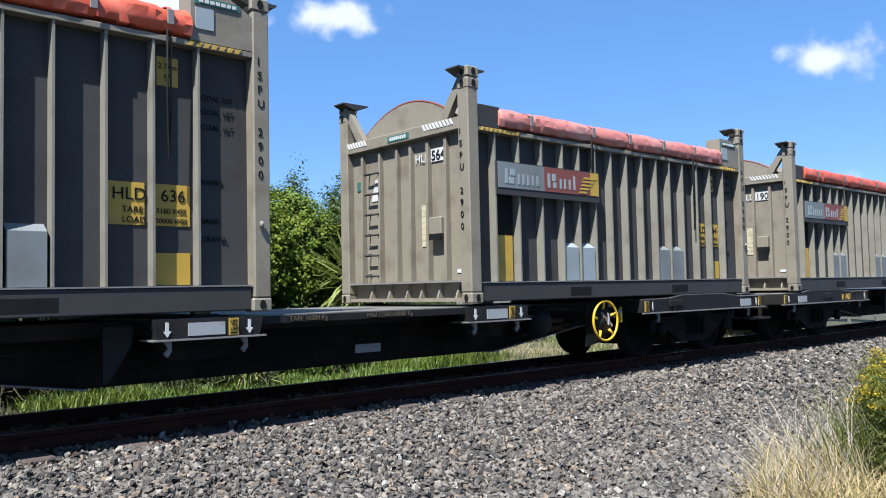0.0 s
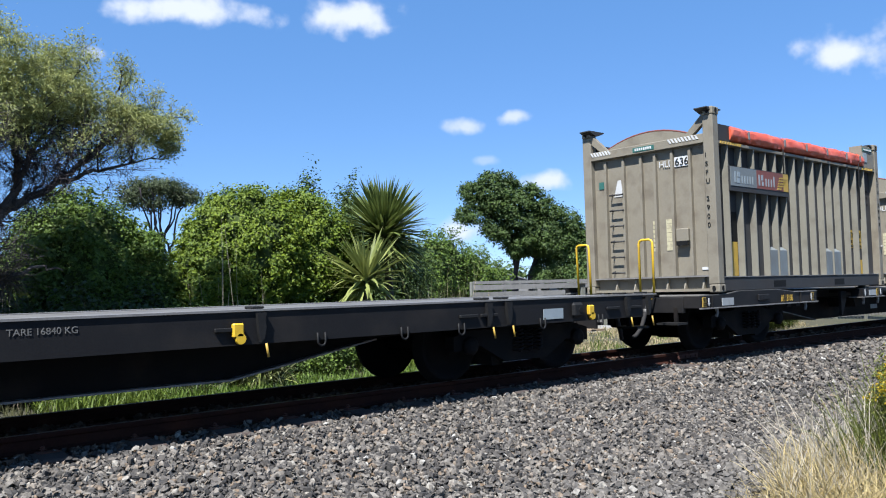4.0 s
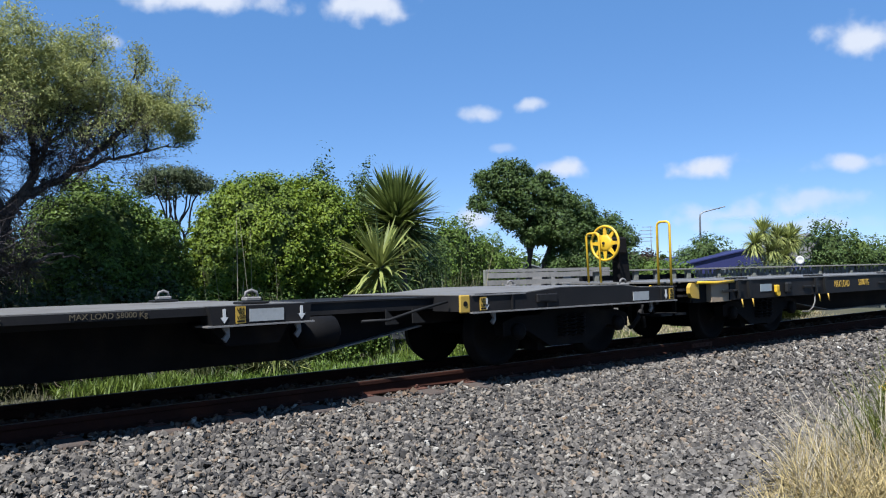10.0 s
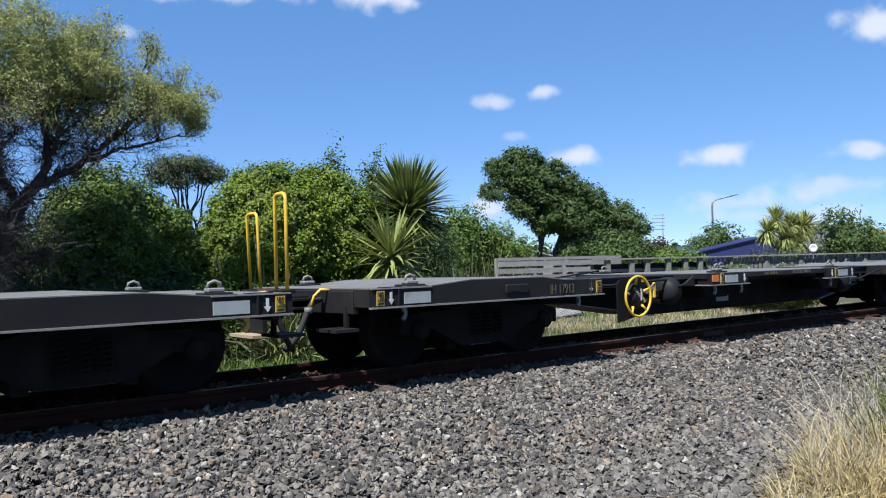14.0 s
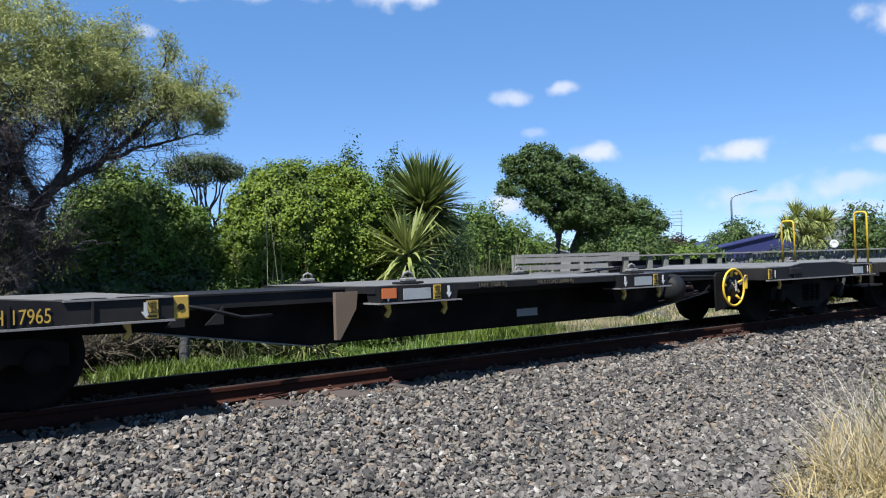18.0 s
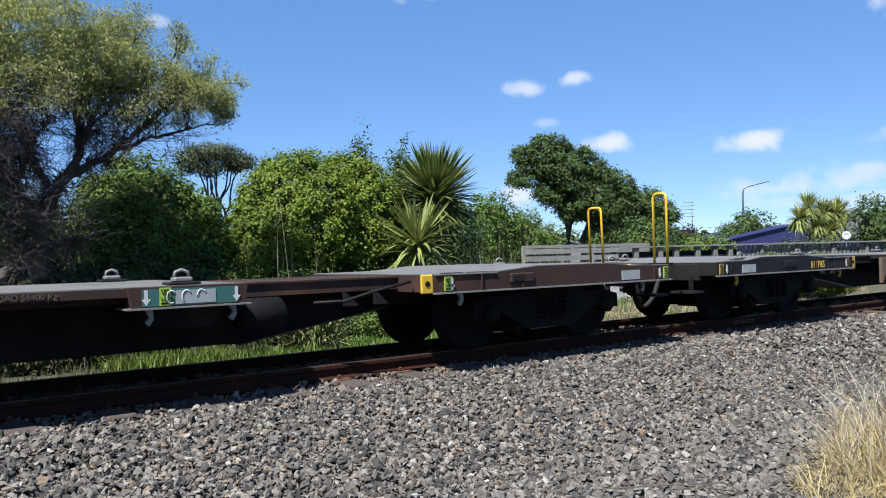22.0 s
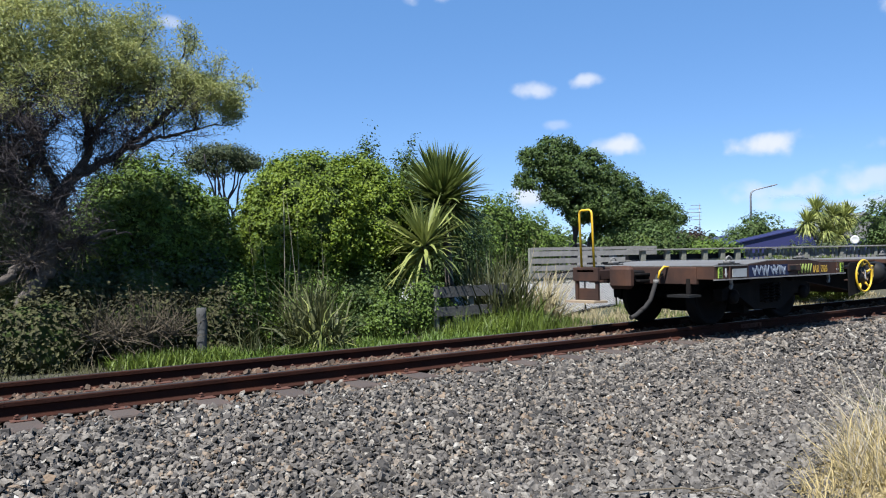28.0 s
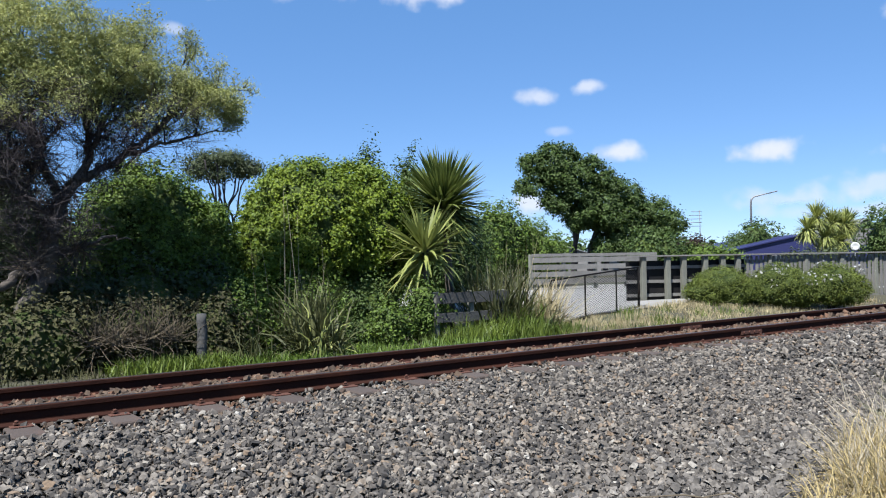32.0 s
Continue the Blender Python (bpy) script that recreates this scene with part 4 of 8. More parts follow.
    part("deck_plate", fbox(bmesh.new(), 5.62, 9.93, -1.14, 1.14, 0.84, 0.85), M["deck_grey"], deck, "worn grey deck plate")
    for x0, x1 in ((5.6, 6.55), (9.0, 9.95)):
        for sy in (-1, 1):
            ya, yb = sorted((sy * 1.0, sy * 1.222))
            bm = bmesh.new()
            prism(bm, [(fx(x0 + 0.03), 0.69), (fx(x0), 0.845), (fx(x1), 0.845), (fx(x1 - 0.02), 0.69)], ya, yb)
            pod = part("lock_pod", bm, P, w)
            part("pod_flange", fbox(bmesh.new(), x0 - 0.02, x1 + 0.02, min(sy * 0.98, sy * 1.245), max(sy * 0.98, sy * 1.245), 0.676, 0.69), M["pale_edge"], pod)
            bm = bmesh.new()
            prism(bm, [(fx(x0 + 0.1), 0.676), (fx(x1 - 0.1), 0.676), (fx(x1 - 0.2), 0.5), (fx(x0 + 0.25), 0.5)], min(sy * 0.5, sy * 1.0), max(sy * 0.5, sy * 1.0))
            part("outrigger", bm, M["black_steel"], pod)
            if sy < 0:
                xm = (x0 + x1) / 2
                arrow(pod, fx(x0 + 0.13) + (0.12 if min(fx(x0), fx(x1)) < 6.5 and not flip else 0), 0.705)
                arrow(pod, fx(x1 - 0.1), 0.705)
                plate("data_plate", fx(xm - 0.12), fx(xm + 0.2), 0.71, 0.815, "data_white", pod, -1.224, 0.007, "dull white data plate")
                lock_label(pod, fx(xm - 0.2), 0.7, lock_colour)
                if min(fx(x0), fx(x1)) < 6.5 and s < -30:
                    xo = min(fx(x0), fx(x1)) + 0.04
                    arr = plate("reflector", xo - 0.01, xo + 0.15, 0.73, 0.825, "tan" if paint == "wagon_brown" else "orange", pod, -1.226, 0.007, "orange marker plate")
                lock_lever(w, fx(x0 + 0.16), 0.675, "amber" if flip and s < -40 else "pale_edge")
                lock_lever(w, fx(x1 - 0.12), 0.675, "amber" if flip and s < -40 else "pale_edge")
            twist_lock(w, fx((x0 + x1) / 2), sy * 1.02, 0.853)
    side_words(tare_words[0], min(fx(7.0), fx(8.8)) + 0.1, 0.79, 0.062, "faded", deck, -1.162)
    side_words(tare_words[1], min(fx(7.0), fx(8.8)) + 0.95, 0.79, 0.062, "faded", deck, -1.162)
    plate("works_plate", fx(7.25) - 0.17, fx(7.25) + 0.17, 0.38, 0.47, "blue_white", sill, -0.36, 0.006, "pale works plate")
    # name on the platform's side
    side_words(name_words, 2.42, 0.7, 0.15, "faded" if name_words.endswith("913") else "amber", w, -1.22, 0.72)
    # brake gear in the gaps
    brake_wheel(w, fx(4.08), -1.16, 0.6, 0.25)
    bm = bmesh.new()
    disc(bm, fx(5.1), -0.78, 0.62, ((0.03, -0.02), (0.1, -0.015), (0.17, 0.03), (0.19, 0.08), (0.19, 0.2)), 20, "x")
    cyl = part("brake_cylinder", bm, M["dial"], w, "domed steel brake cylinder")
    bm = bmesh.new()
    tube(bm, [(fx(4.5), -0.78, 0.62), (fx(5.1), -0.78, 0.62)], 0.03, 8)
    tube(bm, [(fx(4.4), -0.8, 0.56), (fx(5.0), -0.8, 0.5)], 0.018, 6)
    tube(bm, [(fx(4.3), -0.74, 0.52), (fx(5.2), -0.74, 0.46)], 0.014, 6)
    part("brake_rod", bm, M["wagon_brown"], cyl)
    if not flip:
        bm = bmesh.new()
        tube(bm, [(10.0, -0.8, 0.55), (10.06, -0.8, 0.55), (10.42, -0.8, 0.55), (10.48, -0.8, 0.55)], (0.07, 0.15, 0.15, 0.07), 16)
        part("air_reservoir", bm, M["black_steel"], w, "dark cylindrical air reservoir")
    else:
        for xa, xb in ((5.32, 5.48),):
            bm = bmesh.new()
            prism(bm, [(xa - 0.02, 0.8), (xb + 0.06, 0.8), (xb + 0.04, 0.64), (xa + 0.1, 0.48), (xa + 0.02, 0.36), (xa - 0.02, 0.36)], -0.95, -0.9)
            part("bracket_plate", bm, M["oxide" if s < -40 else "dial"], w)
    for xx in (11.2, 11.55):
        bm = bmesh.new()
        prism(bm, [(fx(xx), 0.72), (fx(xx), 0.56), (fx(xx + 0.17), 0.56)], -0.62, -0.6)
        part("gusset", bm, M["dial"], w)
    bm = bmesh.new()
    prism(bm, [(fx(5.55), 0.68), (fx(5.55), 0.82), (fx(5.35), 0.72), (fx(5.2), 0.69)], -1.0, -0.96)
    part("gusset", bm, M["dial"], w)
    bm = bmesh.new()
    tube(bm, [(fx(3.35), -0.8, 0.8), (fx(3.8), -0.9, 0.74), (fx(4.3), -0.9, 0.76), (fx(5.0), -0.85, 0.78), (fx(5.6), -0.8, 0.76)], 0.018, 6)
    part("air_pipe", bm, M["dial"], w)
    bm = bmesh.new()
    tube(bm, [(fx(11.8), -0.9, 0.78), (fx(11.4), -0.85, 0.7), (fx(11.1), -0.8, 0.62), (fx(10.8), -0.75, 0.62)], 0.016, 6)
    part("air_pipe", bm, M["dial"], w)
    chain = bmesh.new()
    for k in range(16):
        u = k / 15
        p = Vector((fx(4.35 + 0.45 * u), -0.95, 0.5 + 0.13 * (2 * u - 1) ** 2 + (0.06 * u)))
        tube(chain, [p + Vector((0.02 * math.cos(a), (0.012 if k % 2 else 0) * math.sin(a), (0.012 if k % 2 == 0 else 0) * math.sin(a))) for a in np.linspace(0, math.tau, 8, endpoint=False)], 0.005, 5, True)
    part("chain", chain, M["dial"], w)
    # ends
    for x, way in ((0.0, -1), (15.5, 1)):
        part("head_stock", fbox(bmesh.new(), x - 0.02 if x < 1 else x - 0.06, x + 0.06 if x < 1 else x + 0.02, -0.95, 0.95, 0.6, 0.83, 0.01), P, w)
        coupler(w, fx(x), way * (-1 if flip else 1))
    if extra:
        extra(w)
    return at_train(w, s)


def shunter_end(w, x=-0.5, paint="wagon_brown", z0=0.8):
    """The far rear corner of a wagon: handrail loop, panel and hanging step."""
    handrail_loop(w, x, 0.55, z0, z0 + 0.86, 0.24, -0.03)
    part("end_panel", box(bmesh.new(), x - 0.06, x, 0.32, 0.8, 0.64, 0.84, 0.01), M[paint], w)
    part("shunter_step", box(bmesh.new(), x - 0.18, x + 0.1, 0.28, 0.84, 0.34, 0.37), M["tan"], w)
    part("step_back", box(bmesh.new(), x, x + 0.03, 0.36, 0.76, 0.37, 0.54, 0.006), M[paint], w)
    for y in (0.34, 0.73):
        part("step_hanger", box(bmesh.new(), x - 0.03, x + 0.01, y, y + 0.05, 0.36, 0.64), M[paint], w)
    part("end_arm", box(bmesh.new(), x, max(0.05, x + 0.1), 0.42, 0.56, 0.66, 0.8, 0.01), M[paint], w)


def ends(w):
    """Handrails of an empty container flat: one loop before, the shunter's corner behind."""
    handrail_loop(w, 15.55, -1.03, 0.86, 1.72, 0.2)
    shunter_end(w, -0.28, "wagon_blue")


def graffiti(w):
    shunter_end(w, -0.46)
    handrail_loop(w, 15.565, -1.03, 0.86, 1.74, 0.2)
    bm = bmesh.new()
    tube(bm, [(-0.44, -0.385, 0.265), (-0.53, -0.36, 0.2), (-0.62, -0.35, 0.17)], 0.03, 8)
    part("hose_end", bm, M["hose"], w)
    plate("painted_patch", 0.78, 1.78, 0.68, 0.836, "spray_blue", w, -1.2165, 0.003, "dark blue sprayed patch")
    rnd = random.Random(4)
    x = 0.88
    for k in range(8):
        bm = bmesh.new()
        a, b = x + rnd.uniform(-0.03, 0.03), x + rnd.uniform(0.07, 0.13)
        lo, hi = 0.682 + rnd.uniform(0, 0.03), 0.83 + rnd.uniform(-0.03, 0.005)
        for p, q in (((a, hi), ((a + b) / 2, lo)), (((a + b) / 2, lo), (b, hi)), ((a + 0.02, hi - 0.02), (b - 0.03, lo + 0.03))):
            d = Vector((q[0] - p[0], q[1] - p[1])).normalized() * 0.014
            prism(bm, [(p[0] - d.y, p[1] + d.x), (p[0] + d.y, p[1] - d.x), (q[0] + d.y * 0.6, q[1] - d.x * 0.6), (q[0] - d.y * 0.6, q[1] + d.x * 0.6)], -1.2225 - 0.0006 * k, -1.217)
        x += 0.102
        part("graffiti", bm, M["graffiti"], w, "pale blue sprayed scrawl")
    for x in (2.06, 2.15, 2.23, 2.3):
        bm = bmesh.new()
        tube(bm, [(x - 0.08, -1.219, 0.83), (x - 0.03, -1.219, 0.7), (x, -1.219, 0.8), (x + 0.04, -1.219, 0.7), (x + 0.08, -1.219, 0.83)], 0.011, 4)
        part("graffiti", bm, M["graffiti_green"], w, "green sprayed scrawl")
    plate("painted_patch", 9.1, 9.85, 0.7, 0.83, "teal", w, -1.2225, 0.004, "teal painted patch with white scrawl")
    for k in range(3):
        bm = bmesh.new()
        tube(bm, [(9.32 + 0.12 * k + 0.035 * math.cos(a), -1.229, 0.765 + 0.05 * math.sin(a)) for a in np.linspace(0.5, 5.2 - k, 9)], 0.008, 4)
        part("graffiti", bm, M["white"], w, "white sprayed scrawl")


flat_wagon(13.1, True, "wagon_blue", "IH 14027", ("TARE 16000 Kg", "MAX LOAD 60000 Kg"), "amber", "dark blue-grey container flat carrying a bulk bin")
flat_wagon(-3.08, True, "wagon_blue", "IH 13186", ("TARE 16000 Kg", "MAX LOAD 60000 Kg"), "amber", "dark blue-grey container flat carrying two bulk bins", lambda w: shunter_end(w, -0.3, "wagon_blue"))
flat_wagon(-36.05, False, "wagon_blue", "IH 17913", ("TARE 16000 Kg", "MAX LOAD 58000 Kg"), "amber", "empty blue-grey container flat with yellow brake wheel", ends)
flat_wagon(-52.4, True, "wagon_blue", "IH 17965", ("TARE 15660 Kg", "MAX LOAD 56000 Kg"), "amber", "empty dark container flat with worn grey deck", ends)
flat_wagon(-68.82, False, "wagon_brown", "IAB 5926", ("TARE 15660 Kg", "MAX LOAD 56400 Kg"), "lime", "empty rust-brown container flat with sprayed scrawls", graffiti)


def long_wagon(s):
    """A flat wagon of 16 m with a deep side sill along its whole length."""
    w = new("flat_wagon")
    tagged(w, "empty dark flat wagon with deep lettered side sill", "flat wagon", "wagons of the train")
    L = 16.0
    for sy in (-1, 1):
        part("side_sill", box(bmesh.new(), 0.9, L - 0.3, min(sy * 1.1, sy * 1.22), max(sy * 1.1, sy * 1.22), 0.615, 0.893), M["wagon_blue"], w)
        part("sill_cap", box(bmesh.new(), 0.0, L, min(sy * 1.0, sy * 1.235), max(sy * 1.0, sy * 1.235), 0.893, 0.912), M["pale_edge"], w)
    part("deck_plate", box(bmesh.new(), 0.0, L, -1.0, 1.0, 0.88, 0.902), M["deck_grey"], w, "worn grey deck plate")
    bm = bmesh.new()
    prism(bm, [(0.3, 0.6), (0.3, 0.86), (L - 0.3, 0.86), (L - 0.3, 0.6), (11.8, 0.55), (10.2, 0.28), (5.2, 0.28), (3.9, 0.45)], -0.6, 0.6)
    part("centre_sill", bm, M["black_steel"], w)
    bm = bmesh.new()
    prism(bm, [(11.8, 0.55), (10.2, 0.28), (5.2, 0.28), (3.9, 0.45), (3.9, 0.435), (5.2, 0.263), (10.2, 0.263), (11.8, 0.535)], -0.7, 0.7)
    part("bottom_flange", bm, M["pale_edge"], w)
    bm = bmesh.new()
    tube(bm, [(3.52, -1.2, 0.62), (3.5, -1.21, 0.5), (3.42, -1.21, 0.4), (3.28, -1.2, 0.34), (3.12, -1.18, 0.35)], 0.012, 6)
    part("hanging_cable", bm, M["deck_grey"], w, "grey hanging cable")
    for x in (2.25, L - 2.25):
        bogie(w, x)
    coupler(w, 0.1, -1)
    coupler(w, L - 0.1, 1)
    for x in (1.1, 1.4, 3.5, 3.82, 6.4, 7.0, 10.2, 12.9, 13.2, 15.35, 15.8):
        bm = bmesh.new()
        prism(bm, [(x - 0.045, 0.88), (x + 0.045, 0.88), (x + 0.03, 0.81), (x + 0.04, 0.76), (x + 0.02, 0.66), (x - 0.012, 0.63), (x - 0.03, 0.72)], -1.262, -1.22)
        lk = part("lock_bracket", bm, M["dial"], w)
        bm = bmesh.new()
        tube(bm, [(x + 0.03, -1.27, 0.62), (x + 0.045, -1.28, 0.5)], 0.011, 6)
        part("lock_handle", bm, M["amber"], lk, "yellow lock handle")
        part("lever_slot", box(bmesh.new(), x - 0.42, x - 0.17, -1.25, -1.22, 0.73, 0.765, 0.006), M["dial"], w)
        part("lock_pad", box(bmesh.new(), x - 0.06, x + 0.06, -1.19, -1.05, 0.912, 0.935, 0.008), M["dial"], w)
    for x in (10.8, 11.75, 12.5, 13.75, 14.8):
        bm = bmesh.new()
        tube(bm, [(x - 0.04, -1.235, 0.68)] + [(x + 0.04 * math.cos(a), -1.24, 0.6 + 0.04 * math.sin(a)) for a in np.linspace(math.pi, math.tau, 7)] + [(x + 0.04, -1.235, 0.68)], 0.01, 6)
        part("rope_hook", bm, M["dial"], w)
    for x in (2.2, 6.7, 9.98, 14.6):
        part("release_block", box(bmesh.new(), x - 0.05, x + 0.05, -1.27, -1.22, 0.68, 0.8, 0.012), M["yellow"], w)
        bm = bmesh.new()
        disc(bm, x + 0.02, -1.25, 0.67, ((0.045, -0.02), (0.05, 0), (0.045, 0.02)), 12)
        part("release_tap", bm, M["yellow"], w)
    for x in (2.55, 14.35):
        bm = box(bmesh.new(), x - 0.1, x + 0.1, -1.28, -1.22, 0.66, 0.84, 0.03)
        f = part("valve_box", bm, M["dial"], w)
        bm = bmesh.new()
        disc(bm, x + 0.03, -1.28, 0.75, ((0.035, -0.006), (0.035, 0.0)), 12)
        part("valve_port", bm, M["ink"], f)
    plate("data_plate", 1.75, 2.08, 0.71, 0.82, "blue_white", w, -1.22, 0.007, "pale data plate")
    plate("data_plate", 13.78, 14.12, 0.66, 0.78, "blue_white", w, -1.22, 0.007, "pale data plate")
    side_words("MAX LOAD", 4.2, 0.71, 0.165, "amber", w, -1.22, 0.68)
    side_words("56000 KG", 5.14, 0.72, 0.155, "amber", w, -1.22, 0.68)
    p = plate("number_plate", 7.42, 8.0, 0.655, 0.885, "amber", w, -1.22, 0.007, "amber wagon number panel")
    side_words("IA 534", 7.49, 0.74, 0.15, "sign_red", p, -1.228, 0.9)
    side_words("TARE 16840 KG", 8.25, 0.79, 0.07, "deck_grey", w, -1.22)
    # rear end: yellow step edge, tan panel and geared brake stand
    bm = bmesh.new()
    tube(bm, [(0.05, -1.23, 0.885), (0.5, -1.235, 0.87), (0.98, -1.23, 0.885)], 0.022, 8)
    part("step_edge", bm, M["yellow"], w, "yellow tubular step edge")
    part("end_box", box(bmesh.new(), 0.45, 0.95, -1.2, -0.7, 0.6, 0.86), M["tan"], w, "tan painted side panel")
    # Solid ink block in place of the empty, shaded space.
    part("end_void_shade", box(bmesh.new(), 0.1, 0.45, -1.12, -0.7, 0.6, 0.86), M["ink"], w)
    bm = bmesh.new()
    prism(bm, [(-0.05, 0.68), (-0.1, 0.74), (-0.1, 0.82), (-0.05, 0.88), (0.12, 0.88), (0.12, 0.66)], -1.215, -1.16)
    part("end_bracket", bm, M["amber"], w, "yellow end bracket")
    bm = bmesh.new()
    prism(bm, [(0.36, 0.9), (0.62, 0.9), (0.53, 1.56), (0.34, 1.56)], 0.3, 0.44)
    st = part("brake_stand", bm, M["black_steel"], w)
    part("gear_case", box(bmesh.new(), 0.27, 0.5, 0.25, 0.5, 1.33, 1.6, 0.03), M["black_steel"], st)
    cx, cy, cz, r = 0.09, 0.36, 1.5, 0.26
    bm = bmesh.new()
    tube(bm, [(cx, cy + r * math.cos(a), cz + r * math.sin(a)) for a in np.linspace(0, math.tau, 40, endpoint=False)], 0.02, 8, True)
    wheel = part("brake_wheel", bm, M["yellow"], w, "yellow spoked brake hand wheel")
    bm = bmesh.new()
    disc(bm, cx, cy, cz, ((0.03, -0.03), (0.09, -0.015), (0.14, 0.0), (0.14, 0.018)), 24, "x")
    part("wheel_web", bm, M["yellow"], wheel)
    for k in range(8):
        a = k * math.tau / 8
        u, v = math.cos(a), math.sin(a)
        bm = bmesh.new()
        prism(bm, [(cy + 0.12 * u - 0.035 * v, cz + 0.12 * v + 0.035 * u), (cy + 0.12 * u + 0.035 * v, cz + 0.12 * v - 0.035 * u), (cy + r * u + 0.016 * v, cz + r * v - 0.016 * u), (cy + r * u - 0.016 * v, cz + r * v + 0.016 * u)], cx - 0.004, cx + 0.012, "x")
        part("spoke", bm, M["yellow"], wheel)
    bm = bmesh.new()
    tube(bm, [(cx - 0.045, cy, cz), (0.3, cy, cz)], 0.022, 8)
    part("axle", bm, M["dial"], wheel)
    for z0 in (0.69, 0.77):
        part("end_rib", box(bmesh.new(), -0.1, 0.1, -1.1, 1.1, z0, z0 + 0.03), M["wagon_blue"], w)
    handrail_loop(w, L + 0.2, -0.95, 0.88, 1.64, 0.22)
    shunter_end(w, 0.06, "wagon_blue")
    part("end_shelf", box(bmesh.new(), L - 0.02, L + 0.26, -1.1, 0.1, 0.84, 0.868), M["wagon_blue"], w)
    return at_train(w, s)


long_wagon(-20.1)

# ---- ground, ballast and track ----
def smooth(a, b, v):
    u = np.clip((np.asarray(v, float) - a) / (b - a), 0, 1)
    return u * u * (3 - 2 * u)


def ground_z(x, y):
    """Height of the land: a low verge before the track, a rise beyond it towards the fences."""
    x, y = np.asarray(x, float), np.asarray(y, float)
    far = -0.42 + 0.3 * smooth(11, 17, x) * smooth(9.5, 12, y) + 0.34 * smooth(13, 22, y) * (1 - smooth(11, 17, x))
    z = np.where(y < 6, -0.56, far)
    return z


BED = ((3.5, -0.60), (3.9, -0.55), (6.05, -0.215), (6.4, -0.19), (6.8, -0.16), (8.5, -0.155), (8.75, -0.17), (9.4, -0.44), (9.6, -0.5))


def bed_z(y):
    return np.interp(y, [p[0] for p in BED], [p[1] for p in BED])


def rocks(n, xs, ys, size, zfun, rng, flat=0.7, sink=0.25, fine=False, clear=0.0):
    """Crushed stones: n skewed blocks with random turns, as corners and triangles."""
    if fine:
        q = (1 + 5 ** 0.5) / 2
        base = np.array([(-1, q, 0), (1, q, 0), (-1, -q, 0), (1, -q, 0), (0, -1, q), (0, 1, q), (0, -1, -q), (0, 1, -q), (q, 0, -1), (q, 0, 1), (-q, 0, -1), (-q, 0, 1)], float) / 1.6
        tri = np.array([(0, 11, 5), (0, 5, 1), (0, 1, 7), (0, 7, 10), (0, 10, 11), (1, 5, 9), (5, 11, 4), (11, 10, 2), (10, 7, 6), (7, 1, 8), (3, 9, 4), (3, 4, 2), (3, 2, 6), (3, 6, 8), (3, 8, 9), (4, 9, 5), (2, 4, 11), (6, 2, 10), (8, 6, 7), (9, 8, 1)])
        pts = base[None] * (0.6 + 0.62 * rng.random((n, 12, 1))) + rng.normal(0, 0.17, (n, 12, 3))
    else:
        base = np.array([(a, b, c) for a in (-1, 1) for b in (-1, 1) for c in (-1, 1)], float)
        tri = np.array([(0, 1, 3), (0, 3, 2), (4, 6, 7), (4, 7, 5), (0, 4, 5), (0, 5, 1), (2, 3, 7), (2, 7, 6), (0, 2, 6), (0, 6, 4), (1, 5, 7), (1, 7, 3)])
        pts = base[None] * (0.58 + 0.42 * rng.random((n, 8, 3)))
    corners = len(base)
    s = size * np.exp(np.clip(rng.normal(0, 0.42, (n, 1)), -0.9, 0.5)) * (0.65 + 0.55 * rng.random((n, 3)))
    s[:, 2] *= flat
    pts = pts * s[:, None, :]
    q = rng.normal(size=(n, 4))
    q[:, 1:3] *= 0.5
    q /= np.linalg.norm(q, axis=1)[:, None]
    w, a, b, c = q.T
    rot = np.stack([np.stack([1 - 2 * (b * b + c * c), 2 * (a * b - w * c), 2 * (a * c + w * b)], -1),
                    np.stack([2 * (a * b + w * c), 1 - 2 * (a * a + c * c), 2 * (b * c - w * a)], -1),
                    np.stack([2 * (a * c - w * b), 2 * (b * c + w * a), 1 - 2 * (a * a + b * b)], -1)], 1)
    pts = np.einsum("nij,nkj->nki", rot, pts)
    x, y = rng.uniform(*xs, n), rng.uniform(*ys, n)
    if clear:  # keep the tops of the sleepers bare
        k = np.round((x - 1.06) / 0.7075) * 0.7075 + 1.06
        x = np.where((np.abs(x - k) < clear) & (rng.random(n) < 0.85), k + np.sign(x - k + 1e-9) * (clear + 0.22 * rng.random(n)), x)
    pos = np.stack([x, y, zfun(x, y) + s[:, 2] * (1 - 2 * sink) + rng.random(n) ** 2 * size * 2.4], -1)
    v, f = (pts + pos[:, None]).reshape(-1, 3), (tri[None] + corners * np.arange(n)[:, None, None]).reshape(-1, 3)
    up = np.cross(v[f[:, 1]] - v[f[:, 0]], v[f[:, 2]] - v[f[:, 0]])
    out = np.sign((up * (v[f[:, 0]] - np.repeat(pos, len(tri), 0))).sum(1))
    up = up[:, 2] * out / (np.linalg.norm(up, axis=1) + 1e-12)
    return v, f[up > -0.3]  # the undersides lie in the bed


def join(parts):
    vs, fs, k = [], [], 0
    for v, f in parts:
        vs.append(v)
        fs.append(f + k)
        k += len(v)
    return np.concatenate(vs), np.concatenate(fs)


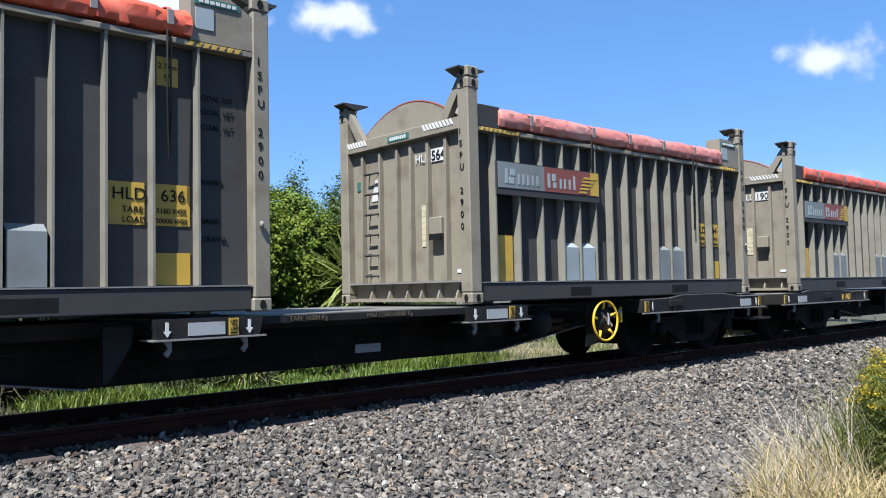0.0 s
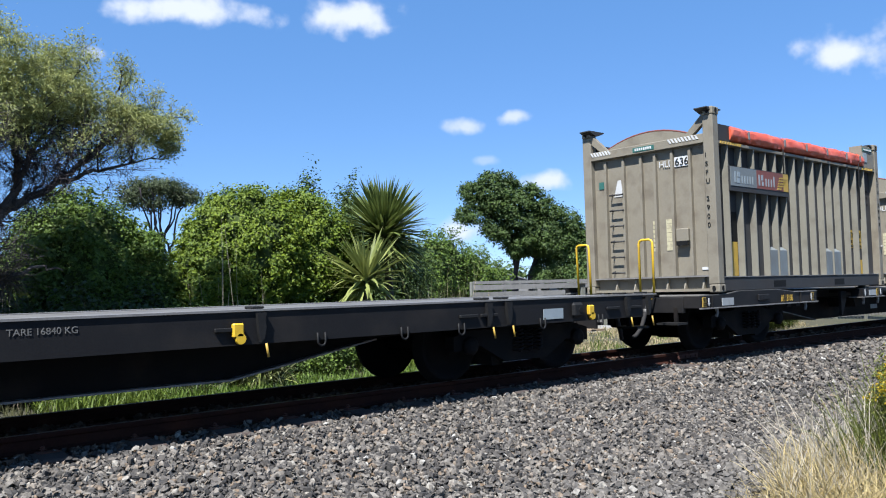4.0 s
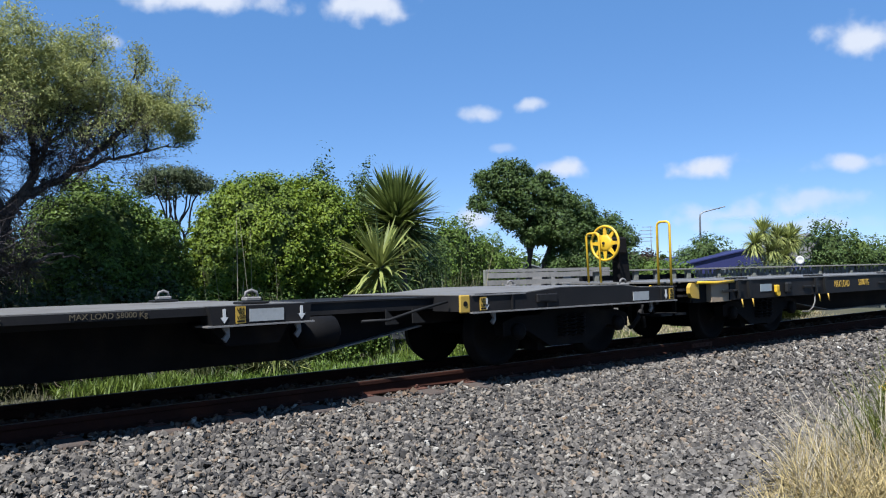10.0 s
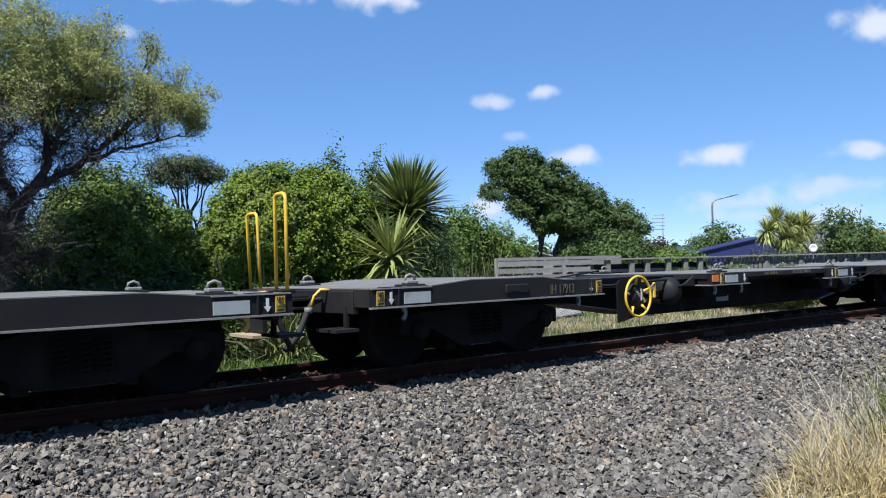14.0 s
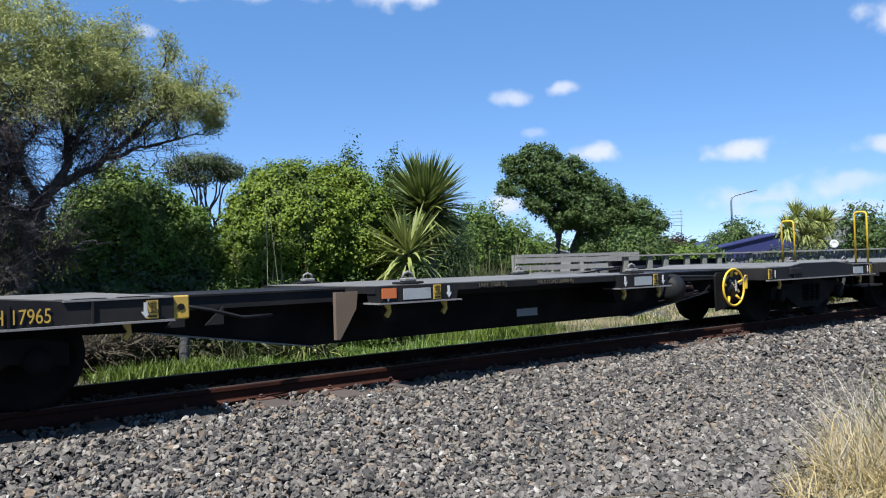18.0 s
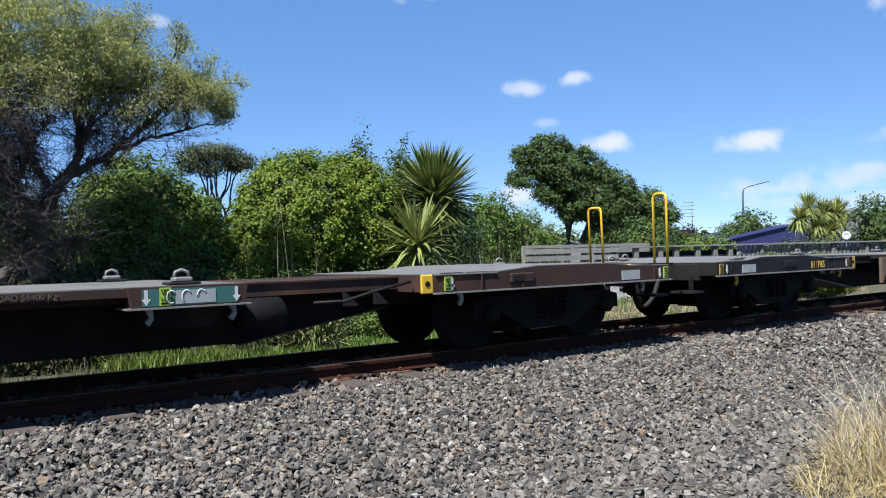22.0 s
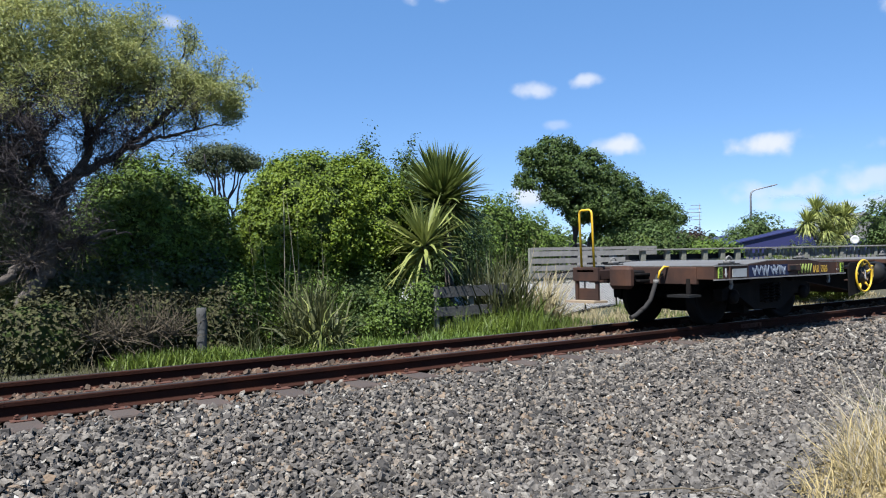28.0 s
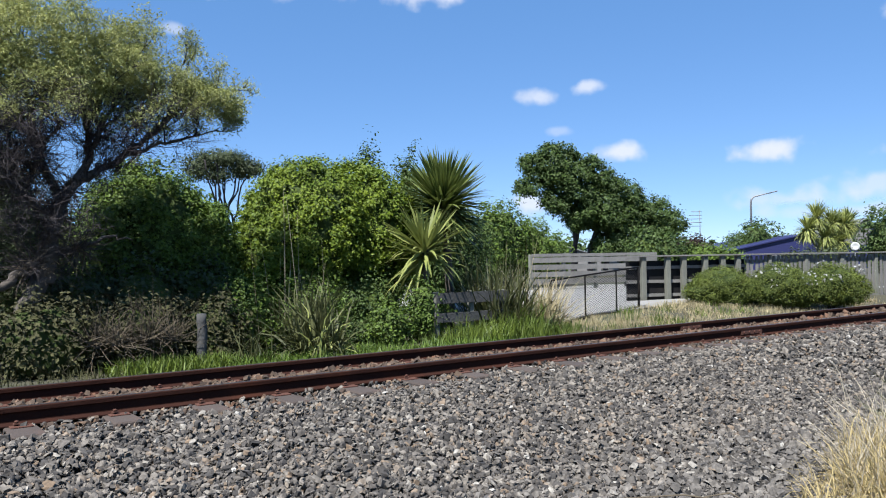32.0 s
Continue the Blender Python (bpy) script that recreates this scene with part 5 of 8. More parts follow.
def stone_material(name, stops, rough=0.9, scale=40.0):
    m = bpy.data.materials.new(name)
    m.use_nodes = True
    nt = m.node_tree
    n = nt.nodes
    geo = n.new("ShaderNodeNewGeometry")
    ramp = n.new("ShaderNodeValToRGB")
    ramp.color_ramp.interpolation = "LINEAR"
    while len(ramp.color_ramp.elements) < len(stops):
        ramp.color_ramp.elements.new(0.5)
    for e, (p, c) in zip(ramp.color_ramp.elements, stops):
        e.position, e.color = p, (*c, 1)
    nt.links.new(geo.outputs["Random Per Island"], ramp.inputs[0])
    co = n.new("ShaderNodeTexCoord")
    tex = n.new("ShaderNodeTexNoise")
    tex.inputs["Scale"].default_value, tex.inputs["Detail"].default_value = scale, 4
    nt.links.new(co.outputs["Object"], tex.inputs["Vector"])
    big = n.new("ShaderNodeTexNoise")
    big.inputs["Scale"].default_value = 0.9
    nt.links.new(co.outputs["Object"], big.inputs["Vector"])
    mul = n.new("ShaderNodeMix")
    mul.data_type, mul.blend_type = "RGBA", "MULTIPLY"
    mul.inputs["Factor"].default_value = 0.7
    nt.links.new(ramp.outputs[0], mul.inputs["A"])
    rng = n.new("ShaderNodeMapRange")
    rng.inputs["From Min"].default_value, rng.inputs["From Max"].default_value = 0.3, 0.7
    rng.inputs["To Min"].default_value, rng.inputs["To Max"].default_value = 0.4, 1.35
    nt.links.new(tex.outputs[0], rng.inputs["Value"])
    nt.links.new(rng.outputs[0], mul.inputs["B"])
    p = n["Principled BSDF"]
    nt.links.new(mul.outputs["Result"], p.inputs["Base Color"])
    p.inputs["Roughness"].default_value = rough
    bp = n.new("ShaderNodeBump")
    bp.inputs["Strength"].default_value, bp.inputs["Distance"].default_value = 0.4, 0.01
    nt.links.new(tex.outputs[0], bp.inputs["Height"])
    nt.links.new(bp.outputs[0], p.inputs["Normal"])
    return m


stone_grey = stone_material("ballast_stone", ((0.0, (0.026, 0.024, 0.022)), (0.3, (0.062, 0.055, 0.048)), (0.6, (0.118, 0.104, 0.088)), (0.84, (0.175, 0.155, 0.129)), (0.89, (0.160, 0.112, 0.070)), (0.97, (0.215, 0.195, 0.165)), (0.993, (0.250, 0.230, 0.195)), (1.0, (0.400, 0.380, 0.340))))
stone_rusty = stone_material("rusty_stone", ((0.0, (0.043, 0.028, 0.019)), (0.4, (0.076, 0.050, 0.032)), (0.75, (0.105, 0.070, 0.044)), (0.93, (0.105, 0.047, 0.023)), (1.0, (0.146, 0.112, 0.077))))
stone_fine = stone_material("fine_gravel", ((0.0, (0.060, 0.054, 0.047)), (0.5, (0.112, 0.101, 0.088)), (0.9, (0.158, 0.143, 0.124)), (1.0, (0.260, 0.240, 0.205))))
earth = surface("earth", (0.036, 0.038, 0.018), (0.062, 0.052, 0.032), 0.95, scale=0.6, fine=9, bump=0.6, stain=(0.022, 0.032, 0.010), stain_amount=0.8, stain_scale=0.25)
# Near-black that stands for the shade between loose stones.
gap_shade_bed = surface("gap_shade_bed", (0.019, 0.016, 0.013), (0.010, 0.009, 0.007), 0.95, scale=9, fine=55, bump=1.0, stain=(0.025, 0.020, 0.014), stain_amount=0.5, stain_scale=1.2)
concrete = surface("pale_gravel", (0.241, 0.237, 0.223), (0.195, 0.191, 0.181), 0.9, scale=2, fine=30, bump=0.4, stain=(0.167, 0.158, 0.140), stain_amount=0.5)


def sheet(name, xs, ys, zfun, material, lift=0.0):
    X, Y = np.meshgrid(xs, ys, indexing="ij")
    Z = zfun(X, Y) + lift
    nx, ny = len(xs), len(ys)
    i = np.arange(nx * ny).reshape(nx, ny)
    f = np.stack([i[:-1, :-1], i[1:, :-1], i[1:, 1:], i[:-1, 1:]], -1).reshape(-1, 4)
    return new(name, cloud_mesh(name, np.stack([X, Y, Z], -1).reshape(-1, 3), f, material, True))


gx = np.concatenate([[-3000, -800, -200, -60, -20], np.arange(-10, 40, 0.5), [45, 60, 100, 200, 600, 3000]])
gy = np.concatenate([[-3000, -600, -100, -20, 0, 2, 3, 3.6], [4.2, 9.2], np.arange(9.6, 30, 0.4), [35, 50, 80, 150, 400, 1000, 3000]])


def land(x, y):
    z = ground_z(x, y)
    wob = 0.03 * np.sin(x * 1.3 + y * 0.7) * np.sin(y * 1.1) * (np.abs(x) < 60) * (y > 9.5)
    return np.where((y > 3.8) & (y < 9.4), -0.72, z + wob)


tagged(sheet("ground", gx, gy, land, earth), kind="structure", label="rough grassy ground running to the horizon", category="ground")

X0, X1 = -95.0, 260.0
# Sunk below the stones so its near-black shows as shaded gaps.
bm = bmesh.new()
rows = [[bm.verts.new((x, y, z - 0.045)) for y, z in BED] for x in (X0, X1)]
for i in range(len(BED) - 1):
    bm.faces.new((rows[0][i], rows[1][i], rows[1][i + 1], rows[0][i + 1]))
tagged(solid("ballast_bed", bm, gap_shade_bed), kind="structure", label="sheet under the ballast with sloping shoulders, gap shade in its near-black", category="track bed")

rng = np.random.default_rng(7)
zb = lambda x, y: bed_z(y) - 0.012
me = join([rocks(9000, (-0.3, 9.5), (3.45, 6.4), 0.019, zb, rng, 0.5, 0.15), rocks(62000, (-0.3, 9.5), (3.45, 6.4), 0.0185, zb, rng, 0.52, 0.14, True), rocks(22000, (9.5, 20.0), (3.45, 6.4), 0.024, zb, rng, 0.52, 0.16, True), rocks(8000, (20.0, 60.0), (3.5, 6.45), 0.05, zb, rng),
           rocks(6000, (-9.0, -0.3), (3.45, 6.4), 0.034, zb, rng), rocks(5200, (-1.0, 14.0), (6.35, 6.8), 0.018, lambda x, y: bed_z(y) - 0.02, rng, 0.52, 0.25, True, 0.12)])
tagged(new("ballast_stones", cloud_mesh("ballast_stones", *me, stone_grey)), "loose angular grey crushed ballast stones", "ballast", kind="stuff")
me = join([rocks(15000, (-1.0, 14.0), (6.92, 7.95), 0.024, lambda x, y: bed_z(y) - 0.025, rng, 0.7, 0.25, False, 0.1), rocks(3500, (14.0, 40.0), (6.9, 7.95), 0.04, lambda x, y: bed_z(y) - 0.03, rng),
           rocks(6000, (-1.0, 20.0), (8.3, 9.4), 0.026, lambda x, y: bed_z(y) - 0.03, rng), rocks(900, (-1.0, 14.0), (6.4, 6.8), 0.02, lambda x, y: bed_z(y) - 0.02, rng, 0.6, 0.25, False, 0.12)])
tagged(new("rusty_ballast", cloud_mesh("rusty_ballast", *me, stone_rusty)), "brown rust-stained stones between the rails", "ballast", kind="stuff")
me = join([rocks(20000, (2.0, 14.0), (2.2, 4.2), 0.015, lambda x, y: np.where(y > 3.6, bed_z(y), -0.56) - 0.004, rng), rocks(5000, (-7.0, 2.0), (1.3, 4.2), 0.026, lambda x, y: np.where(y > 3.6, bed_z(y), -0.56) - 0.008, rng), rocks(7000, (2.0, 12.0), (1.5, 4.0), 0.023, lambda x, y: np.where(y > 3.6, bed_z(y), -0.56) - 0.008, rng)])
tagged(new("path_gravel", cloud_mesh("path_gravel", *me, stone_fine)), "fine pale grey gravel beside the track bed", "gravel", kind="stuff")
# Same near-black under the path's stones.
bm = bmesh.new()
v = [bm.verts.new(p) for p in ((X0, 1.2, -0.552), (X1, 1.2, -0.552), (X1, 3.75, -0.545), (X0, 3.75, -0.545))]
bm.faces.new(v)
tagged(solid("gravel_path", bm, gap_shade_bed), kind="structure", label="flat gravel service path along the track, gap shade in its colour", category="path")

track = tagged(new("railway_track"), "rusty rails spiked to weathered timber sleepers", "railway track", kind="structure")
RAIL = [(-0.064, -0.14), (0.064, -0.14), (0.064, -0.131), (0.014, -0.115), (0.009, -0.05), (0.033, -0.036), (0.034, -0.006), (0.028, 0.0), (-0.028, 0.0), (-0.034, -0.006), (-0.033, -0.036), (-0.009, -0.05), (-0.014, -0.115), (-0.064, -0.131)]
for sy, joint in ((-0.5685, 10.8), (0.5685, 10.9)):
    y = TRACK_Y + sy
    for a, b in ((X0, joint - 0.005), (joint + 0.005, X1)):
        bm = bmesh.new()
        prism(bm, [(y + u, z) for u, z in RAIL], a, b, "x")
        r = part("rail", bm, M["rail_steel"], track)
        part("running_surface", box(bmesh.new(), a, b, y - 0.024, y + 0.024, -0.004, 0.0025), M["rail_head"], r, "polished running surface")
    for side in (-1, 1):
        fp = part("fish_plate", box(bmesh.new(), joint - 0.27, joint + 0.27, min(y + side * 0.012, y + side * 0.03), max(y + side * 0.012, y + side * 0.03), -0.105, -0.04, 0.004), M["rust"], track, "orange rusted fish plate")
        for k in range(4):
            bm = bmesh.new()
            disc(bm, joint - 0.2 + 0.133 * k, y + side * 0.035, -0.072, ((0.02, -0.012 * side), (0.02, 0.012 * side)), 6)
            part("bolt", bm, M["rust"], fp)
sleeper_me = None
clip_me = plate_me = None
for k in range(-6, 62):
    x = 1.06 + 0.7075 * k
    if sleeper_me is None:
        bm = box(bmesh.new(), -0.115, 0.115, -1.05, 1.05, -0.1, 0.0, 0.012)
        bmesh.ops.subdivide_edges(bm, edges=[e for e in bm.edges if e.calc_length() > 1], cuts=8)
        for v in bm.verts:
            v.co += Vector((noise.noise(v.co * 6), 0, noise.noise(v.co * 7))) * 0.008
        sl = part("sleeper", bm, M["sleeper_wood"], track)
        sleeper_me = sl.data
        bm = box(bmesh.new(), -0.08, 0.08, -0.15, 0.15, 0.0, 0.012, 0.004)
        ba = part("base_plate", bm, M["rust"], track)
        plate_me = ba.data
        bm = bmesh.new()
        disc(bm, 0, 0, 0.0, ((0.01, 0.0), (0.01, 0.025), (0.018, 0.027), (0.017, 0.036), (0.006, 0.041)), 8, "z")
        box(bm, -0.022, 0.022, -0.022, 0.022, 0.012, 0.02)
        cl = part("spike", bm, M["rust"], track)
        clip_me = cl.data
        for o in (sl, ba, cl):
            bpy.data.objects.remove(o)
    def piece(name, me2, m):
        o = new(name, me2)
        o.parent = track
        o.matrix_basis = m
    piece("sleeper", sleeper_me, pose(x + 0.01 * math.sin(k * 5.3), TRACK_Y + 0.05 * math.sin(k * 7.7), -0.142, 0, 0, 0.8 * math.sin(k * 3.1)))
    if -2 <= k < 36:
        for sy in (-0.5685, 0.5685):
            piece("base_plate", plate_me, pose(x, TRACK_Y + sy, -0.1425))
            for side in ((-1, 1) if k < 24 else (-1,)):
                piece("spike", clip_me, pose(x + 0.03 * side, TRACK_Y + sy + 0.088 * side, -0.132, 0, 0, 20 * math.sin(k)))

# ---- plants ----
def leaf_mat(name, a, b, tr=0.38, rough=0.5):
    return surface(name, a, b, rough, scale=0.8, fine=3.0, bump=0.0, spread=0.5, per_island=0.4, translucent=tr, spec=0.35)


G = {
    "bright": leaf_mat("bright_leaf", (0.155, 0.205, 0.010), (0.060, 0.100, 0.007), 0.18),
    "dark": leaf_mat("dark_leaf", (0.112, 0.172, 0.018), (0.040, 0.070, 0.010), 0.18),
    "oak": leaf_mat("oak_leaf", (0.075, 0.118, 0.022), (0.028, 0.052, 0.011), 0.18),
    "olive": leaf_mat("olive_leaf", (0.390, 0.405, 0.135), (0.180, 0.198, 0.064), 0.28),
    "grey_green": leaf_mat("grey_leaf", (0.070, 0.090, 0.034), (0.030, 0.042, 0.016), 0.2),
    "sword": leaf_mat("sword_leaf", (0.165, 0.200, 0.050), (0.045, 0.066, 0.015), 0.2, 0.4),
    "grass": leaf_mat("green_grass", (0.130, 0.175, 0.022), (0.045, 0.072, 0.010), 0.25),
    "flax": leaf_mat("arching_grass", (0.105, 0.112, 0.040), (0.024, 0.031, 0.011), 0.2),
    "straw": leaf_mat("dry_grass", (0.500, 0.405, 0.195), (0.280, 0.220, 0.100), 0.25, 0.7),
    "bleached": leaf_mat("bleached_stalk", (0.460, 0.410, 0.310), (0.260, 0.225, 0.160), 0.2, 0.7),
    "hedge": leaf_mat("clipped_leaf", (0.120, 0.150, 0.018), (0.048, 0.068, 0.010), 0.18),
    "verge": leaf_mat("verge_straw", (0.420, 0.360, 0.210), (0.240, 0.205, 0.115), 0.25, 0.7),
    "pale_straw": leaf_mat("pale_straw", (0.400, 0.360, 0.265), (0.230, 0.195, 0.130), 0.3, 0.7),
    "gorse": leaf_mat("shrub_stem", (0.130, 0.150, 0.020), (0.046, 0.058, 0.010), 0.2),
    "flower": leaf_mat("yellow_flower", (0.398, 0.304, 0.009), (0.327, 0.224, 0.005), 0.2),
    "blossom": leaf_mat("white_blossom", (0.374, 0.374, 0.355), (0.281, 0.281, 0.258), 0.2),
    "pale_sword": leaf_mat("pale_sword_leaf", (0.340, 0.365, 0.105), (0.100, 0.125, 0.032), 0.22, 0.45),
    # Green of the crown cores, darkened as the shade between leaves.
    "core_shade": leaf_mat("core_shade_green", (0.060, 0.085, 0.012), (0.025, 0.040, 0.008), 0.1, 0.8),
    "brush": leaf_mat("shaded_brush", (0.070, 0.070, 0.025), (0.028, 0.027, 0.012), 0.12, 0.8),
    "red_leaf": leaf_mat("dull_red_leaf", (0.038, 0.020, 0.015), (0.020, 0.011, 0.009), 0.2),
}
BARK = surface("bark", (0.105, 0.088, 0.070), (0.048, 0.040, 0.034), 0.95, scale=4, fine=25, bump=0.9, stain=(0.102, 0.093, 0.084), stain_amount=0.5, stain_scale=3)
TWIG = surface("twig", (0.046, 0.038, 0.040), (0.026, 0.021, 0.021), 0.95, scale=5, fine=30)
DEAD = surface("dead_wood", (0.105, 0.084, 0.054), (0.052, 0.041, 0.027), 0.95, scale=5, fine=30)
PLANKS = surface("weathered_timber", (0.180, 0.174, 0.162), (0.115, 0.110, 0.102), 0.9, scale=2.5, fine=28, bump=0.5, stain=(0.110, 0.105, 0.092), stain_amount=0.5, stain_scale=4, per_object=0.25)
POSTS = surface("weathered_post", (0.154, 0.158, 0.131), (0.102, 0.102, 0.084), 0.9, scale=3, fine=28, bump=0.5, stain=(0.074, 0.079, 0.061), stain_amount=0.5, per_object=0.25)


def unit(n, rng):
    v = rng.normal(size=(n, 3))
    return v / np.linalg.norm(v, axis=1)[:, None]


def leaves(points, size, rng, aspect=0.5, up=0.4, out=None, face=0.0):
    """One small folded leaf at each point; face: how far the blades turn outwards and to the sky. Corners and four-sided faces."""
    n = len(points)
    if face:
        nrm = out * face + unit(n, rng) * 0.7 + np.array((0, 0, up))
        nrm /= np.linalg.norm(nrm, axis=1)[:, None]
        d = np.cross(nrm, unit(n, rng))
        d /= np.linalg.norm(d, axis=1)[:, None] + 1e-9
        s = np.cross(d, nrm)
    else:
        d = unit(n, rng)
        if out is not None:
            d = d + out * 0.7
        d[:, 2] += up * rng.random(n)
        d /= np.linalg.norm(d, axis=1)[:, None]
        s = np.cross(d, unit(n, rng))
        s /= np.linalg.norm(s, axis=1)[:, None] + 1e-9
    k = (size * (0.6 + 0.8 * rng.random(n)))[:, None]
    up_n = np.cross(s, d)
    v = np.stack([points - d * k * 0.5, points + s * k * aspect * 0.5 + up_n * k * 0.1, points + d * k * 0.5, points - s * k * aspect * 0.5 + up_n * k * 0.1], 1)
    f = np.arange(4 * n).reshape(n, 4)
    return v.reshape(-1, 3), f


def crown_points(lumps, n, rng, clump=0.12, per=14, depth=0.35, rough=0.2, seed=0.0):
    """Points in the outer shell of a union of ellipsoids, in clumps, with an uneven outline and gaps."""
    m = max(1, n // per)
    area = np.array([(r[0] * r[1] + r[0] * r[2] + r[1] * r[2]) for _, r in lumps])
    pick = rng.choice(len(lumps), m * 2, p=area / area.sum())
    c = np.array([lumps[i][0] for i in pick], float)
    r = np.array([lumps[i][1] for i in pick], float)
    d = unit(m * 2, rng)
    lump = np.array([noise.noise(Vector(p) * 2.3 + Vector((seed, 0, 0))) + 0.5 * noise.noise(Vector(p) * 5.1 + Vector((0, seed, 0))) for p in d])
    q = c + d * r * (1 + rough * lump - depth * rng.random(m * 2) ** 2)[:, None]
    keep = np.ones(m * 2, bool)
    for i, (cc, rr) in enumerate(lumps):
        inside = (((q - np.array(cc)) / np.array(rr)) ** 2).sum(1) < 0.42
        keep &= ~(inside & (pick != i))
    q, d = q[keep][:m], d[keep][:m]
    k = len(q)
    tuft_r = np.repeat(clump * (0.6 + 0.8 * rng.random(k)), per)[:, None]
    off = rng.normal(0, 1, (k * per, 3))
    pts = np.repeat(q, per, 0) + off * tuft_r * np.array((1, 1, 0.75))
    out = np.repeat(d, per, 0) * 0.7 + off * 0.5
    out /= np.linalg.norm(out, axis=1)[:, None] + 1e-9
    return pts, out


def crown(name, lumps, n, size, material, parent, seed, clump=0.12, per=14, depth=0.35, rough=0.2, aspect=0.55, core=0.0, label="", face=1.0, up=0.45):
    rng = np.random.default_rng(seed)
    pts, out = crown_points(lumps, n, rng, clump, per, depth, rough, seed)
    ob = new(name, cloud_mesh(name, *leaves(pts, size, rng, aspect, up, out, face), material))
    ob.parent = parent
    ob["kind"] = "stuff"
    # Solid dark lumps inside the crown, seen through gaps as its inner shade.
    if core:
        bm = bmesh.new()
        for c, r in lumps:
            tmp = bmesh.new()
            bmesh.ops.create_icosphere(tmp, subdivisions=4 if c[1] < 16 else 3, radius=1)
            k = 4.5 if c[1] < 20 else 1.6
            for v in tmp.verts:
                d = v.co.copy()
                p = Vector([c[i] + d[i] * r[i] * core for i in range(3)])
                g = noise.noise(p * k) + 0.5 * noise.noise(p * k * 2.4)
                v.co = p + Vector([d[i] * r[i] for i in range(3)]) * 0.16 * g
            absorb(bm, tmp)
        part("inner_foliage", bm, G["core_shade"], parent)["kind"] = "stuff"
    return ob


def strips(roots, tips_dir, length, width, droop, rng, seg=4, bend=0.0):
    """Arching blades: a tapered strip from each root that sets out along tips_dir and bends down."""
    n = len(roots)
    d = tips_dir / np.linalg.norm(tips_dir, axis=1)[:, None]
    side = np.cross(d, np.array((0, 0, 1.0)) + 0.2 * rng.normal(size=(n, 3)))
    side /= np.linalg.norm(side, axis=1)[:, None] + 1e-9
    L = np.broadcast_to(length, (n,))[:, None]
    rows, p, dd = [], roots.copy(), d.copy()
    for i in range(seg + 1):
        t = i / seg
        w = (width * (1 - t) ** 0.6 * (0.55 + 0.45 * min(1, t * 4)) + 0.0015) if i < seg else 0.001
        rows.append(np.stack([p - side * w / 2, p + side * w / 2], 1))
        dd = dd.copy()
        dd[:, 2] -= np.broadcast_to(droop, (n,)) * (0.4 + t) * 2 / seg
        dd += rng.normal(0, bend, (n, 3))
        dd /= np.linalg.norm(dd, axis=1)[:, None]
        p = p + dd * L / seg
    v = np.stack(rows, 1)  # n, seg+1, 2, 3
    k = 2 * (seg + 1)
    f = []
    for i in range(seg):
        f.append(np.array((2 * i, 2 * i + 1, 2 * i + 3, 2 * i + 2)))
    f = np.array(f)[None] + k * np.arange(n)[:, None, None]
    return v.reshape(-1, 3), f.reshape(-1, 4)


def tuft(name, label, category, x, y, n, length, width, droop, material, seed, spread=0.25, fan=0.6, z=None, kind="", parent=None, seg=4, lean=(0, 0), bend=0.0):
    rng = np.random.default_rng(seed)
    a, r = rng.random(n) * math.tau, np.sqrt(rng.random(n)) * spread
    px, py = x + r * np.cos(a), y + r * np.sin(a)
    pz = (ground_z(px, py) if z is None else np.full(n, z)) - 0.02
    roots = np.stack([px, py, pz], -1)
    b = rng.random(n) * math.tau
    tilt = fan * rng.random(n)
    d = np.stack([np.cos(b) * tilt + lean[0], np.sin(b) * tilt + lean[1], np.ones(n)], -1)
    L = length * (0.45 + 0.75 * rng.random(n))
    ob = new(name, cloud_mesh(name, *strips(roots, d, L, width, droop * (0.4 + rng.random(n)), rng, seg, bend), material))
    if parent:
        ob.parent = parent
        if label:
            tagged(ob, label)
        return ob
    return tagged(ob, label, category, kind=kind)


def lawn(name, label, n, xs, ys, length, width, material, seed, zfun=ground_z, droop=0.35, clumps=0):
    """A field of single blades."""
    rng = np.random.default_rng(seed)
    if clumps:
        cx, cy = rng.uniform(*xs, clumps), rng.uniform(*ys, clumps)
        i = rng.integers(0, clumps, n)
        x, y = cx[i] + rng.normal(0, 0.13, n), cy[i] + rng.normal(0, 0.13, n)
    else:
        x, y = rng.uniform(*xs, n), rng.uniform(*ys, n)
    roots = np.stack([x, y, zfun(x, y) - 0.02], -1)
    d = np.stack([rng.normal(0, 0.35, n), rng.normal(0, 0.35, n), np.ones(n)], -1)
    ob = new(name, cloud_mesh(name, *strips(roots, d, length * (0.4 + 0.8 * rng.random(n)), width, droop * rng.random(n), rng, 3), material))
    return tagged(ob, label, "grass", kind="stuff")


def limb(bm, pts, r0, r1, sides=8, wob=0.05, steps=5, seed=0):
    """A bent tapering limb through a few points."""
    rnd = random.Random(seed)
    out = []
    pts = [Vector(p) for p in pts]
    for a, b in zip(pts, pts[1:]):
        for k in range(steps):
            t = k / steps
            out.append(a.lerp(b, t) + Vector((rnd.uniform(-1, 1), rnd.uniform(-1, 1), rnd.uniform(-1, 1))) * wob * (0.3 + (k > 0) * 0.7))
    out.append(pts[-1])
    n = len(out)
    tube(bm, out, [r0 + (r1 - r0) * i / (n - 1) for i in range(n)], sides)
    return out


